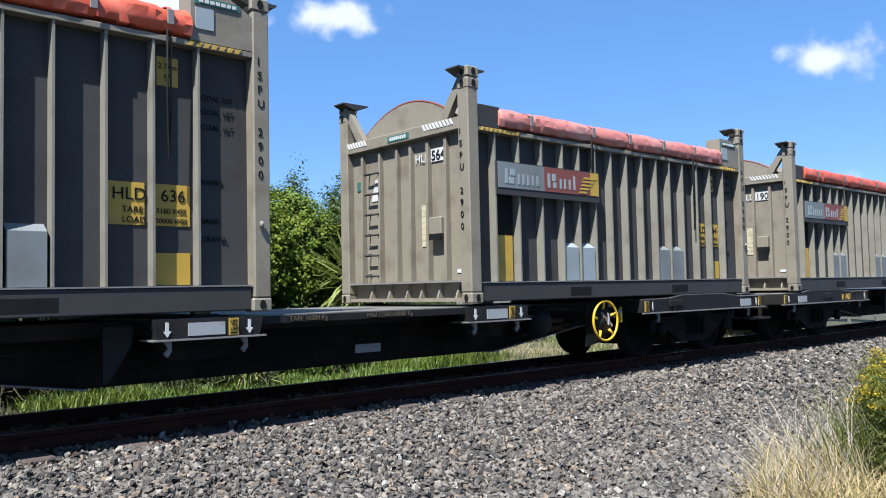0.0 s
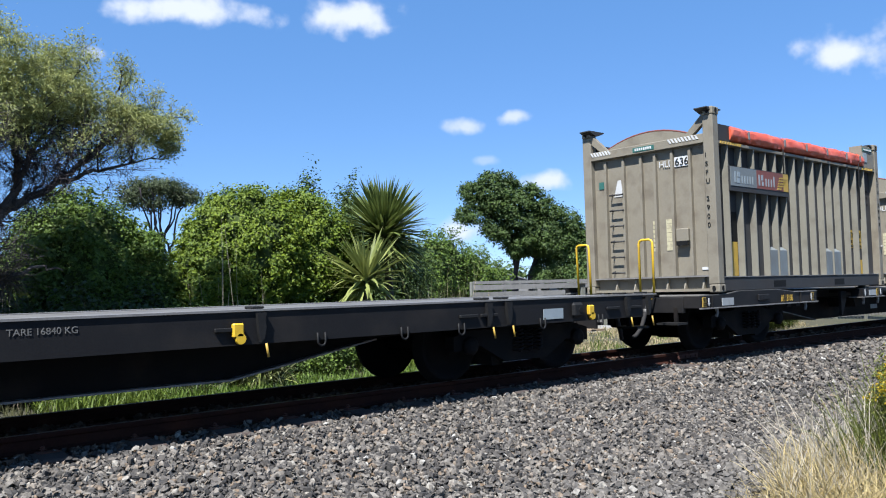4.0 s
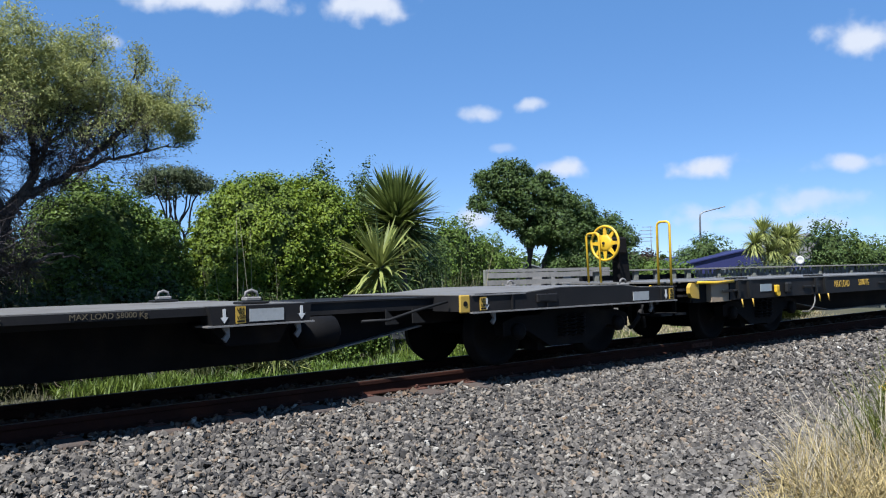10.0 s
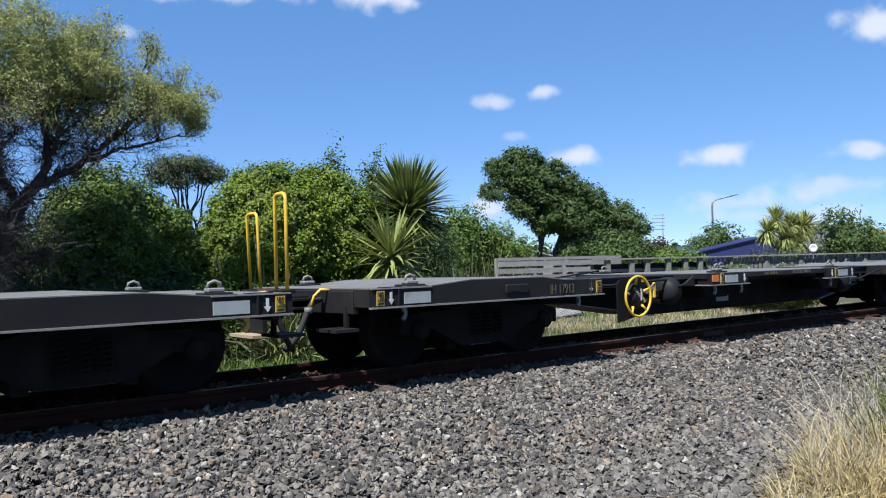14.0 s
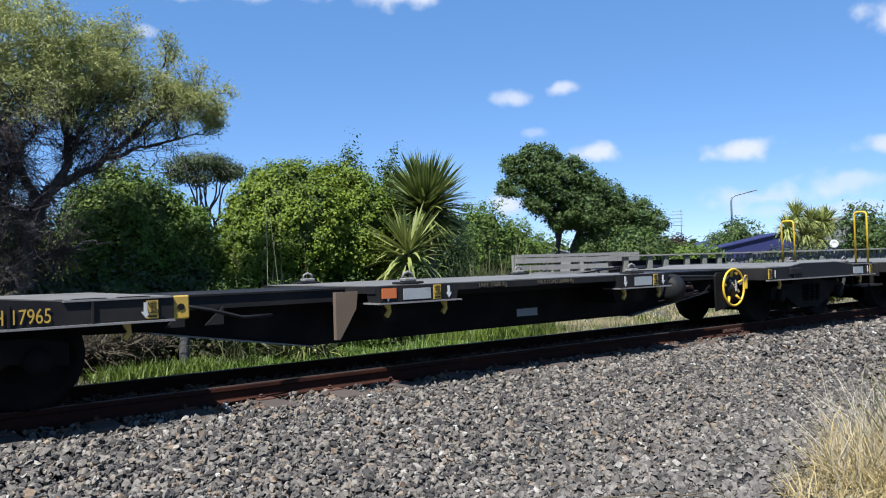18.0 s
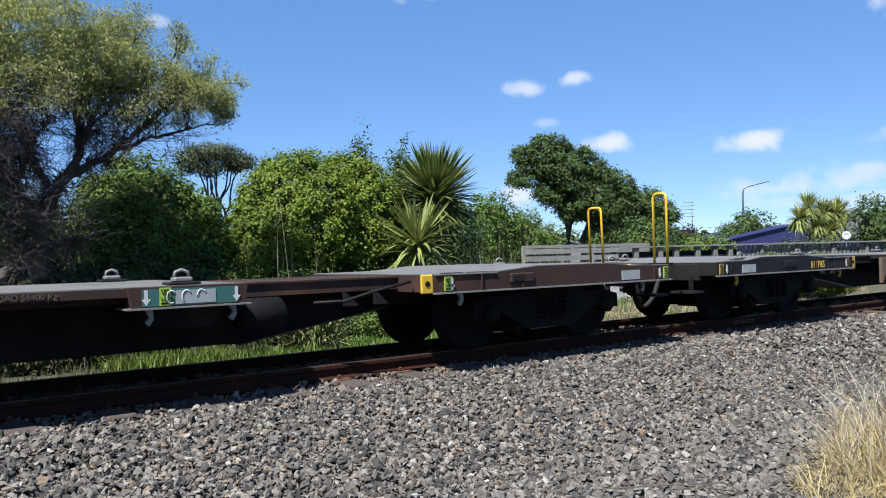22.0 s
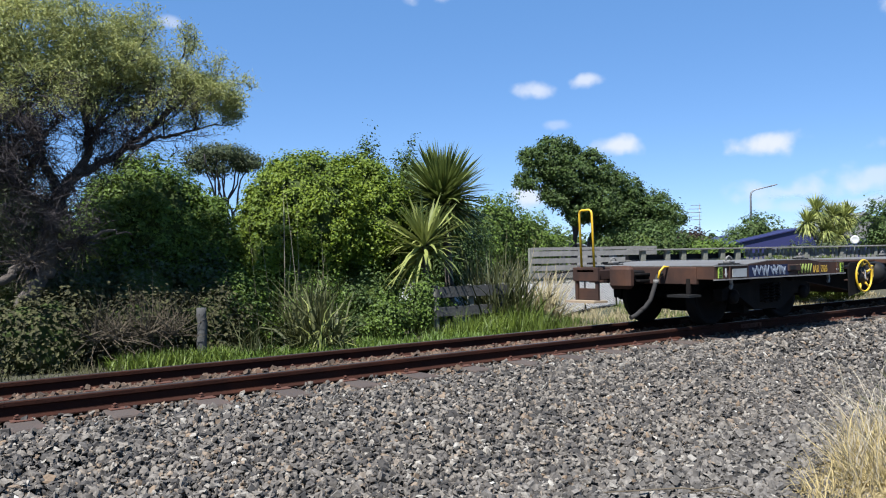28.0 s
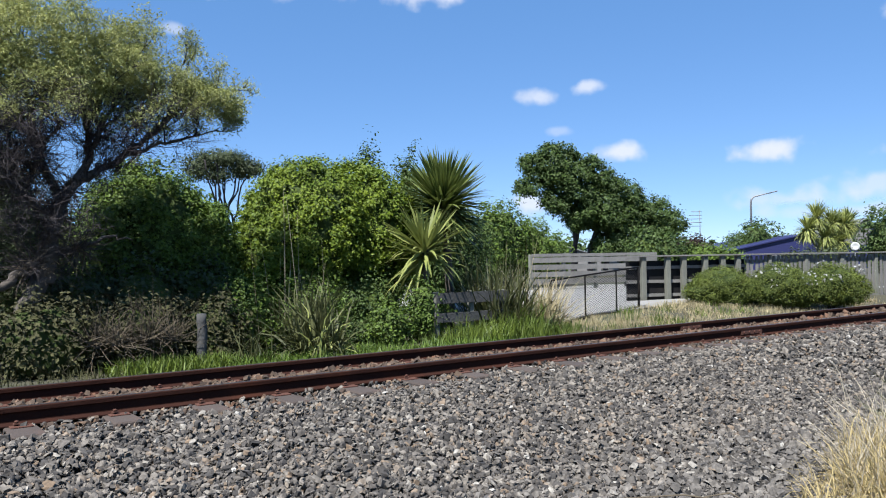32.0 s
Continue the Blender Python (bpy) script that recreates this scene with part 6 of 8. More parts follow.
def twigs(origins, n, length, rng, up=0.5, radius=0.006, spread=1.0):
    """Fine bare twigs as thin three-sided spikes."""
    idx = rng.integers(0, len(origins), n)
    o = np.asarray(origins)[idx] + rng.normal(0, 0.03, (n, 3))
    d = unit(n, rng) * spread
    d[:, 2] += up
    d /= np.linalg.norm(d, axis=1)[:, None]
    L = length * (0.4 + rng.random(n))[:, None]
    mid = o + d * L * 0.5 + unit(n, rng) * L * 0.1
    tip = mid + (d + unit(n, rng) * 0.5) * L * 0.5
    s = np.cross(d, unit(n, rng))
    s /= np.linalg.norm(s, axis=1)[:, None]
    u = np.cross(d, s)
    v = np.stack([o + s * radius, o - s * radius * 0.5 + u * radius, o - s * radius * 0.5 - u * radius, mid + s * radius * 0.7, mid - s * radius * 0.35 + u * radius * 0.7, mid - s * radius * 0.35 - u * radius * 0.7,
                  tip, tip + s * 0.001, tip + u * 0.001], 1)
    f = np.array([(0, 1, 4, 3), (1, 2, 5, 4), (2, 0, 3, 5), (3, 4, 7, 6), (4, 5, 8, 7), (5, 3, 6, 8)])
    return v.reshape(-1, 3), (f[None] + 9 * np.arange(n)[:, None, None]).reshape(-1, 4), tip, mid


# the spreading tree with feathery olive foliage
tree = tagged(new("tree"), "gnarled spreading tree with feathery olive foliage", "tree")
rng = np.random.default_rng(21)
main = []
trunk = bmesh.new()
main += limb(trunk, [(1.8, 12.6, -0.5), (1.84, 12.6, -0.1), (2.0, 12.6, 0.4), (2.22, 12.6, 0.86), (2.37, 12.6, 1.25), (2.39, 12.6, 1.66), (2.53, 12.6, 2.06), (2.71, 12.6, 2.31)], 0.17, 0.085, 10, 0.02, 3, 1)
part("trunk", trunk, BARK, tree, "twisted grey-brown trunk")
BOUGHS = [([(2.69, 12.6, 2.29), (2.99, 12.6, 2.47), (3.36, 12.55, 2.73), (3.71, 12.5, 3.03), (4.02, 12.45, 3.37)], 0.075, 0.025), ([(2.71, 12.6, 2.31), (2.87, 12.6, 2.62), (2.92, 12.65, 2.96), (2.84, 12.7, 3.38), (2.76, 12.75, 3.85)], 0.065, 0.02),
          ([(3.36, 12.55, 2.73), (3.79, 12.5, 2.9), (4.34, 12.4, 3.07), (4.81, 12.35, 3.26)], 0.04, 0.008), ([(3.71, 12.5, 3.03), (4.16, 12.4, 3.47), (4.53, 12.35, 3.7), (4.91, 12.3, 3.8)], 0.035, 0.01),
          ([(2.5, 12.6, 2.0), (2.25, 12.65, 2.58), (2.14, 12.7, 3.15), (2.04, 12.75, 3.92), (2.01, 12.8, 4.3)], 0.065, 0.02), ([(2.84, 12.6, 2.38), (2.99, 12.5, 3.02), (3.29, 12.45, 3.65), (3.5, 12.4, 4.12)], 0.045, 0.012),
          ([(4.02, 12.45, 3.37), (4.16, 12.4, 3.98), (4.26, 12.4, 4.22)], 0.022, 0.006), ([(2.37, 12.6, 1.25), (2.09, 12.5, 1.12), (1.86, 12.45, 0.89), (1.5, 12.4, 0.76)], 0.075, 0.06), ([(2.38, 12.55, 0.94), (2.15, 12.5, 0.78), (1.94, 12.45, 0.55), (1.79, 12.4, 0.0)], 0.07, 0.06),
          ([(2.07, 12.4, -0.5), (2.08, 12.42, 0.1), (1.93, 12.45, 0.5)], 0.08, 0.06), ([(2.42, 12.55, 1.3), (2.75, 12.4, 1.35), (3.1, 12.3, 1.5), (3.4, 12.2, 1.45)], 0.04, 0.01), ([(2.45, 12.6, 1.8), (1.95, 12.5, 2.1), (1.6, 12.4, 2.8), (1.5, 12.4, 3.6)], 0.06, 0.015),
          ([(1.95, 12.5, 2.1), (2.2, 12.2, 2.6), (2.4, 12.1, 3.2)], 0.04, 0.01), ([(2.92, 12.65, 2.96), (3.3, 12.7, 3.3), (3.6, 12.75, 3.8)], 0.035, 0.01)]
for k, (pts, a, b) in enumerate(BOUGHS):
    bm = bmesh.new()
    got = limb(bm, pts, a, b, 7, 0.035, 5, k + 5)
    main += got[3:]
    part("limb", bm, BARK, tree)
TIPS = []


def fork(bm, p, d, length, r, depth, rnd):
    """A bending branch that splits into finer ones; the last ones carry the foliage."""
    pts, q, v = [p], p.copy(), d.normalized()
    for k in range(4):
        v = (v + Vector((rnd.uniform(-1, 1), rnd.uniform(-1, 1), rnd.uniform(-0.6, 0.9))) * 0.28).normalized()
        q = q + v * length / 4
        pts.append(q.copy())
    tube(bm, pts, [r * (1 - 0.2 * i) for i in range(5)], 4 if depth else 3)
    if depth == 0:
        TIPS.extend(pts[2:])
        return
    for k in range(4 if depth > 1 else 5):
        i = rnd.randint(1, 4)
        w = (v + Vector((rnd.uniform(-1, 1), rnd.uniform(-1, 1), rnd.uniform(-0.3, 0.8)))).normalized()
        fork(bm, pts[i], w, length * rnd.uniform(0.5, 0.75), r * 0.5, depth - 1, rnd)


rnd = random.Random(77)
bm = bmesh.new()
cand = [q for q in main if q.z > 2.2]
for k in range(56):
    q = cand[(k * 7 + 3) % len(cand)]
    reach = 0.5 if q.x > 4.0 else 1.0
    out_d = (q - Vector((2.6, 12.6, 2.0))).normalized() * 0.6 + Vector((rnd.uniform(-0.7, 0.7), rnd.uniform(-0.7, 0.7), rnd.uniform(-0.2, 0.7)))
    fork(bm, q, out_d, rnd.uniform(0.45, 0.75) * reach, 0.016, 2, rnd)
low = [q for q in main if 1.0 < q.z < 3.2 and q.x < 2.75]
mid = [q for q in main if 2.3 < q.z < 3.7 and 2.6 < q.x < 4.3]
for k in range(34):
    q = mid[(k * 5 + 2) % len(mid)]
    fork(bm, q, Vector((rnd.uniform(-0.6, 0.8), rnd.uniform(-0.8, 0.6), rnd.uniform(-0.3, 0.7))), rnd.uniform(0.35, 0.6), 0.009, 2, rnd)
for k in range(60):
    q = low[(k * 5 + 1) % len(low)]
    fork(bm, q, Vector((rnd.uniform(-1.0, 0.2), rnd.uniform(-1.0, 0.3), rnd.uniform(-0.6, 0.6))), rnd.uniform(0.4, 0.75), 0.011, 2, rnd)
ob = part("branchwork", bm, TWIG, tree, "tangle of fine dark branches")
ob["kind"] = "stuff"
rng = np.random.default_rng(23)
dv, df, _, _ = twigs([tuple(q) for q in low], 1300, 0.45, rng, -0.1, 0.005)
ob = new("dead_twig", cloud_mesh("dead_twig", dv, df, TWIG))
ob.parent, ob["kind"] = tree, "stuff"
spots = [tuple(q) for q in TIPS if q.x < 4.4 and 1.6 < q.z < 3.6]
dv, df, _, _ = twigs(spots, 4200, 0.3, rng, 0.15, 0.0045)
ob = new("twig", cloud_mesh("twig", dv, df, TWIG))
ob.parent, ob["kind"] = tree, "stuff"
dv, df, _, _ = twigs([tuple(q) for q in low if q.z < 2.4], 500, 0.5, rng, -0.1, 0.006)
ob = new("dead_twig", cloud_mesh("dead_twig", dv, df, DEAD))
ob.parent, ob["kind"] = tree, "stuff"
tp = np.array([tuple(q) for q in TIPS if q.z > 3.1])
tp = tp[::2]
pts = np.repeat(tp, 14, 0) + rng.normal(0, 0.06, (len(tp) * 14, 3))
ob = new("tip_foliage", cloud_mesh("tip_foliage", *leaves(pts, 0.048, rng, 0.3, 0.6), G["olive"]))
ob.parent, ob["kind"] = tree, "stuff"
LUMPS = [((3.05, 12.6, 4.05), (0.62, 0.8, 0.5)), ((2.4, 12.6, 4.4), (0.75, 0.9, 0.6)), ((3.62, 12.45, 3.98), (0.42, 0.5, 0.38)), ((1.7, 12.7, 4.3), (0.7, 0.8, 0.7)), ((3.4, 12.6, 4.5), (0.45, 0.55, 0.32)), ((2.55, 12.3, 3.75), (0.55, 0.5, 0.32)), ((1.65, 12.6, 3.4), (0.45, 0.6, 0.5))]
crown("foliage", LUMPS, 62000, 0.05, G["olive"], tree, 31, 0.07, 40, 0.6, 0.4, 0.32, face=0.6, up=0.3)
crown("foliage", [((4.72, 12.3, 3.68), (0.42, 0.5, 0.26)), ((4.36, 12.35, 3.82), (0.3, 0.4, 0.22)), ((4.95, 12.3, 3.5), (0.22, 0.3, 0.2))], 11000, 0.046, G["olive"], tree, 35, 0.06, 30, 0.8, 0.4, 0.32, face=0.6, up=0.3)
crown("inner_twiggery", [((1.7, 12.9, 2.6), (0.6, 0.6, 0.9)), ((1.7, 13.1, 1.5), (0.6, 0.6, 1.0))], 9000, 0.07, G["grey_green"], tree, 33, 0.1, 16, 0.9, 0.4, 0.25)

# rounded bushes behind the line
def bush(label, lumps, n, size, mat, seed, core=0.6, clump=0.1, base=None, category="bush", rough=0.2, depth=0.4, name="bush", per=12):
    b = tagged(new(name), label, category)
    bx, by = base or (lumps[0][0][0], lumps[0][0][1])
    bm = bmesh.new()
    gz = float(ground_z(bx, by))
    for k in range(4):
        c = lumps[k % len(lumps)][0]
        limb(bm, [(bx + 0.12 * math.cos(k * 2.1), by + 0.12 * math.sin(k * 2.1), gz - 0.1), ((bx + c[0]) / 2 + 0.1 * math.cos(k), (by + c[1]) / 2, (gz + c[2]) / 2), c], max(0.03, 0.018 * (c[2] - gz)), 0.02, 6, 0.05, 3, k)
    part("stem", bm, BARK, b)
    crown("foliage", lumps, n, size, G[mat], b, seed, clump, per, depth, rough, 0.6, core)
    return b


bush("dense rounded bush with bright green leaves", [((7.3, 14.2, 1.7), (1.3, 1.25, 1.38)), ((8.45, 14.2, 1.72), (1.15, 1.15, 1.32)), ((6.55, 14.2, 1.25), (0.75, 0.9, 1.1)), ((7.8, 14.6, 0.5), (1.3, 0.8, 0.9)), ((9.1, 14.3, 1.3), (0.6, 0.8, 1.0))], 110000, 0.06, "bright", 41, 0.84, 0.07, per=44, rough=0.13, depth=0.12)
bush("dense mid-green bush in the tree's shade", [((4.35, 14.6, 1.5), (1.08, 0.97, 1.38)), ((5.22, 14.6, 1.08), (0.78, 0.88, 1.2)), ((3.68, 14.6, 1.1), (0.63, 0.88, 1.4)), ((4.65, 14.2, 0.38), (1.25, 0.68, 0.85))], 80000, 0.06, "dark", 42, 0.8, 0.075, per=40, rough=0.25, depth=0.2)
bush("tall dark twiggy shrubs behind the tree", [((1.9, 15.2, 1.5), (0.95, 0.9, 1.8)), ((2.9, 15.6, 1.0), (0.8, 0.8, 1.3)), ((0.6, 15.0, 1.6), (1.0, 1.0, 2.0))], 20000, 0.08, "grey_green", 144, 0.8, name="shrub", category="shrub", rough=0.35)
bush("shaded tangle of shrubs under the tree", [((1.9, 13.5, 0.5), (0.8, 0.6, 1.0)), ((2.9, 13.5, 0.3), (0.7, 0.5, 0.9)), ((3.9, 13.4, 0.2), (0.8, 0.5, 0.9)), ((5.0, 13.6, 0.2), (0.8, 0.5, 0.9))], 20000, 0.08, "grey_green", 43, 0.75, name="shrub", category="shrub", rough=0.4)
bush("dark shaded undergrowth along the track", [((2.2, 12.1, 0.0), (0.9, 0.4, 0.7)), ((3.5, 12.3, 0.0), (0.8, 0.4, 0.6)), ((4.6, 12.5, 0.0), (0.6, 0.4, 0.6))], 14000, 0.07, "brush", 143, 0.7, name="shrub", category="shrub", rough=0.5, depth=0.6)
bush("low leafy shrub with light green leaves", [((8.55, 12.1, 0.2), (0.3, 0.3, 0.55)), ((7.9, 12.2, -0.1), (0.45, 0.35, 0.45)), ((8.85, 12.15, 0.1), (0.25, 0.2, 0.45))], 8000, 0.055, "dark", 44, 0.7, 0.06, name="shrub", category="shrub", rough=0.4, depth=0.5)
bush("dark leafy growth beneath the round bush", [((7.0, 13.3, 0.1), (0.8, 0.4, 0.75)), ((8.2, 13.35, 0.2), (0.8, 0.4, 0.75)), ((7.4, 12.7, -0.25), (0.7, 0.4, 0.3))], 16000, 0.06, "oak", 49, 0.75, 0.08, name="shrub", category="shrub", rough=0.4, depth=0.5)
bush("weedy shrub by the old post", [((6.5, 12.6, 0.1), (0.6, 0.4, 0.7)), ((5.5, 12.8, 0.1), (0.7, 0.3, 0.8))], 10000, 0.06, "dark", 45, 0.6, name="shrub", category="shrub", rough=0.4, depth=0.6)
bush("tall green shrubs behind the tussock", [((12.1, 16.0, 1.3), (0.9, 0.9, 1.25)), ((12.9, 16.4, 1.2), (0.6, 0.7, 1.15)), ((11.3, 15.6, 1.3), (0.7, 0.7, 1.25))], 24000, 0.07, "oak", 46, 0.75, name="shrub", category="shrub", rough=0.4)
bush("bright leafy shrubs beyond the board fence", [((22.6, 25.9, 1.9), (1.1, 0.9, 1.7)), ((24.2, 26.0, 1.5), (1.1, 0.9, 1.4)), ((25.6, 26.4, 1.2), (1.1, 0.9, 1.1)), ((21.4, 25.4, 1.9), (0.8, 0.8, 1.6))], 20000, 0.11, "dark", 47, 0.7, 0.12, name="shrub", category="shrub", rough=0.45)
bush("slender upright tree with small grey-green leaves", [((10.5, 17.2, 2.3), (0.35, 0.4, 1.7)), ((11.5, 16.9, 2.2), (0.4, 0.4, 1.65)), ((9.9, 17.4, 2.0), (0.35, 0.4, 1.35)), ((12.4, 18.0, 2.0), (0.4, 0.4, 1.3)), ((12.9, 17.6, 1.9), (0.3, 0.3, 1.3))], 24000, 0.075, "oak", 48, 0.7, category="tree", name="tree", rough=0.5)
# a flat-topped tree farther off
ft = tagged(new("tree"), "flat-topped tree with bare forked stems", "tree")
bm = bmesh.new()
for k in range(9):
    a = k * 0.7
    tx, ty = 14.4 + 1.3 * math.cos(a * 1.9), 36.5 + 1.0 * math.sin(a * 2.3)
    limb(bm, [(14.5 + 0.25 * math.cos(a), 36.5 + 0.2 * math.sin(a), -0.3), (14.5 + 0.4 * math.cos(a), 36.5, 2.8), ((14.5 + tx) / 2, (36.5 + ty) / 2, 4.4), (tx, ty, 5.9)], 0.07, 0.025, 6, 0.12, 4, k)
part("stem", bm, TWIG, ft)
crown("foliage", [((14.3, 36.5, 6.1), (1.3, 1.2, 0.35)), ((15.5, 36.4, 5.7), (0.8, 0.9, 0.4)), ((13.2, 36.6, 5.7), (0.8, 0.8, 0.55)), ((14.0, 36.2, 5.3), (0.6, 0.6, 0.3))], 11000, 0.11, G["grey_green"], ft, 52, 0.16, 12, 0.6, 0.3)
# the large spreading tree by the houses
oak = tagged(new("tree"), "large dark green spreading tree near the houses", "tree")
bm = bmesh.new()
for k, (x, y, z) in enumerate(((42.5, 43, 7), (45.5, 41, 7.5), (48.5, 39, 4.5), (44, 42, 8.5), (47, 40, 6))):
    limb(bm, [(44.6 + 0.9 * (k % 3 - 1), 41.5 - 0.8 * (k % 3 - 1), -0.2), (44.8 + 0.9 * (k % 3 - 1), 41.4 - 0.8 * (k % 3 - 1), 2.5), ((45 + x) / 2, (41 + y) / 2, 4.5), (x, y, z)], 0.22, 0.06, 8, 0.15, 4, k)
part("trunk", bm, TWIG, oak)
MASSES = [((42.2, 42.2, 8.7), (1.3, 1.2, 1.1)), ((40.9, 42.9, 7.7), (1.5, 1.5, 1.4)), ((44.0, 41.2, 7.6), (1.2, 1.2, 1.0)), ((40.2, 43.2, 6.4), (1.0, 1.0, 0.9)), ((42.9, 41.7, 7.0), (1.9, 1.8, 1.7)), ((44.8, 40.7, 6.2), (1.8, 1.7, 1.6)), ((46.7, 39.7, 5.2), (1.7, 1.6, 1.5)), ((48.5, 38.7, 4.2), (1.6, 1.5, 1.4)),
          ((50.0, 37.9, 3.6), (0.8, 0.8, 0.8)), ((44.7, 40.7, 4.4), (1.7, 1.6, 1.3)), ((46.9, 39.6, 3.6), (1.9, 1.8, 1.3)), ((41.7, 42.4, 5.2), (1.0, 1.0, 0.9)), ((48.0, 38.9, 2.6), (1.8, 1.6, 1.2)), ((49.5, 38.2, 2.4), (1.3, 1.2, 1.2)), ((45.6, 40.2, 3.0), (1.5, 1.4, 1.1)), ((43.2, 41.6, 5.4), (1.6, 1.5, 1.3)), ((45.6, 40.3, 5.2), (1.6, 1.5, 1.3)), ((47.4, 39.2, 1.8), (2.0, 1.6, 1.1)), ((43.7, 41.4, 4.2), (1.3, 1.2, 1.0)), ((45.4, 40.4, 2.0), (1.3, 1.2, 0.9))]
rnd = random.Random(9)
BOUGH_LEAVES = []
for c, r in MASSES:
    for k in range(12):
        d = Vector((rnd.gauss(0, 1), rnd.gauss(0, 1), rnd.gauss(0.25, 0.9))).normalized()
        q = rnd.uniform(0.4, 0.66)
        BOUGH_LEAVES.append((tuple(c[i] + d[i] * r[i] * rnd.uniform(0.35, 0.95) for i in range(3)), (r[0] * q, r[0] * q, r[2] * q * 0.8)))
crown("foliage", BOUGH_LEAVES, 100000, 0.17, G["oak"], oak, 61, 0.17, 34, 0.5, 0.45, 0.6, face=0.7)
bm = bmesh.new()
for k in range(26):
    c = BOUGH_LEAVES[(k * 4) % len(BOUGH_LEAVES)][0]
    limb(bm, [(45.0, 41.2, 3.2), ((45 + c[0]) / 2, (41.2 + c[1]) / 2, (3.4 + c[2]) / 2), c], 0.09, 0.02, 5, 0.15, 3, 40 + k)
part("branchwork", bm, TWIG, oak)
for label, lumps, n, sz, mt, sd, cat in (
        ("rounded green bush beyond the fence", [((41.0, 31.8, 1.0), (1.6, 1.5, 1.8)), ((40.0, 32.5, 1.3), (1.2, 1.2, 1.7))], 6000, 0.17, "oak", 62, "bush"),
        ("mixed green bush beyond the fence", [((42.9, 30.3, 0.7), (1.7, 1.5, 1.2)), ((44.4, 29.6, 0.6), (1.2, 1.2, 1.1))], 6000, 0.16, "dark", 63, "bush"),
        ("dull red-leaved bush beyond the fence", [((50.4, 36.8, 1.5), (1.7, 1.4, 1.2)), ((52.0, 36.2, 1.0), (1.2, 1.2, 0.8))], 4500, 0.2, "red_leaf", 64, "bush"),
        ("leafy green tree behind the blue building", [((68.4, 42.5, 2.4), (2.2, 2.0, 2.0)), ((71.2, 41.0, 1.6), (2.2, 2.0, 1.3)), ((66.8, 43.5, 1.8), (1.6, 1.6, 1.3))], 7000, 0.25, "oak", 65, "tree"),
        ("leafy green tree beside the grey house", [((51.8, 23.4, 1.9), (1.9, 1.8, 2.1)), ((53.6, 22.3, 1.6), (1.6, 1.6, 1.6)), ((55.5, 21.0, 1.5), (1.5, 1.5, 1.4))], 9000, 0.18, "oak", 66, "tree"),
        ("grey-green hedge behind the picket fence", [((28.6, 16.0, 0.6), (0.9, 0.8, 0.75)), ((29.8, 15.4, 0.6), (0.9, 0.8, 0.7))], 5000, 0.09, "grey_green", 67, "bush")):
    bush(label, lumps, n, sz, mt, sd, 0.6, sz, category=cat, name=cat, rough=0.35)
# trimmed shrubs before the fence, with white blossom
for k, (x, y, rx, rz, fl) in enumerate(((17.5, 11.9, 0.68, 0.44, 0), (18.65, 11.05, 0.66, 0.5, 1), (19.65, 10.25, 0.64, 0.46, 1))):
    b = bush("low mounded green shrub" + (" with white blossom" if fl else " before the fence"), [((x, y, 0.36), (rx, 0.7, rz)), ((x + 0.2, y - 0.15, 0.2), (rx, 0.65, rz * 0.9)), ((x - 0.3, y + 0.2, 0.2), (rx * 0.7, 0.6, rz * 0.8))], 30000, 0.036, "hedge", 70 + k, 0.82, 0.045, name="shrub", category="shrub", rough=0.2, depth=0.25)
    tagged(b, group="shrubs before the picket fence")
    if fl:
        rr = np.random.default_rng(80 + k)
        pts, out = crown_points([((x, y - 0.05, 0.5), (rx * 0.95, 0.75, rz * 0.8))], 150, rr, 0.09, 15, 0.05, 0.1)
        pts = pts[pts[:, 2] > 0.3]
        ob = new("blossom", cloud_mesh("blossom", *leaves(pts, 0.06, rr, 0.9), G["blossom"]))
        ob.parent, ob["kind"] = b, "stuff"


def sword_palm(label, heads, base, seed, leaf=0.85, n=110, wide=0.05, separate=False, hang=0.25, limp=1.0, mat="sword"):
    """A cabbage tree: bare stem and round heads of long stiff sword leaves, the lower ones hanging."""
    t = tagged(new("cabbage_tree"), label, "cabbage tree")
    rng = np.random.default_rng(seed)
    for h, (x, y, z, k) in enumerate(heads):
        bm = bmesh.new()
        limb(bm, [(base[0], base[1], base[2]), ((base[0] * 2 + x) / 3 + 0.05, (base[1] * 2 + y) / 3, (base[2] * 2 + z) / 3), (x, y, z)], 0.1 * k, 0.075 * k, 9, 0.02, 4, seed + h)
        part("stem", bm, BARK, t)
        m = n
        d = unit(m, rng)
        d[:, 2] = np.where(rng.random(m) < hang, -0.5 * rng.random(m), np.abs(d[:, 2]) + 0.15)
        root = np.array((x, y, z)) + d * 0.08 * k - np.array((0, 0, 0.35)) * k * (rng.random((m, 1)) * (1.0 - np.clip(d[:, 2:3], 0, 1)))
        L = leaf * k * (0.8 + 0.3 * rng.random(m))
        dr = np.where(d[:, 2] > 0.5, 0.06, 0.25) * (0.4 + rng.random(m)) * limp
        if separate:
            for i in range(m):
                o = new("leaf", cloud_mesh("leaf", *strips(root[i:i + 1], d[i:i + 1], L[i:i + 1], wide * k, dr[i:i + 1], rng, 5), G[mat]))
                o.parent = t
        else:
            o = new("leaf_head", cloud_mesh("leaf_head", *strips(root, d, L, wide * k, dr, rng, 5), G[mat]))
            o.parent, o["kind"] = t, "stuff"
    return t


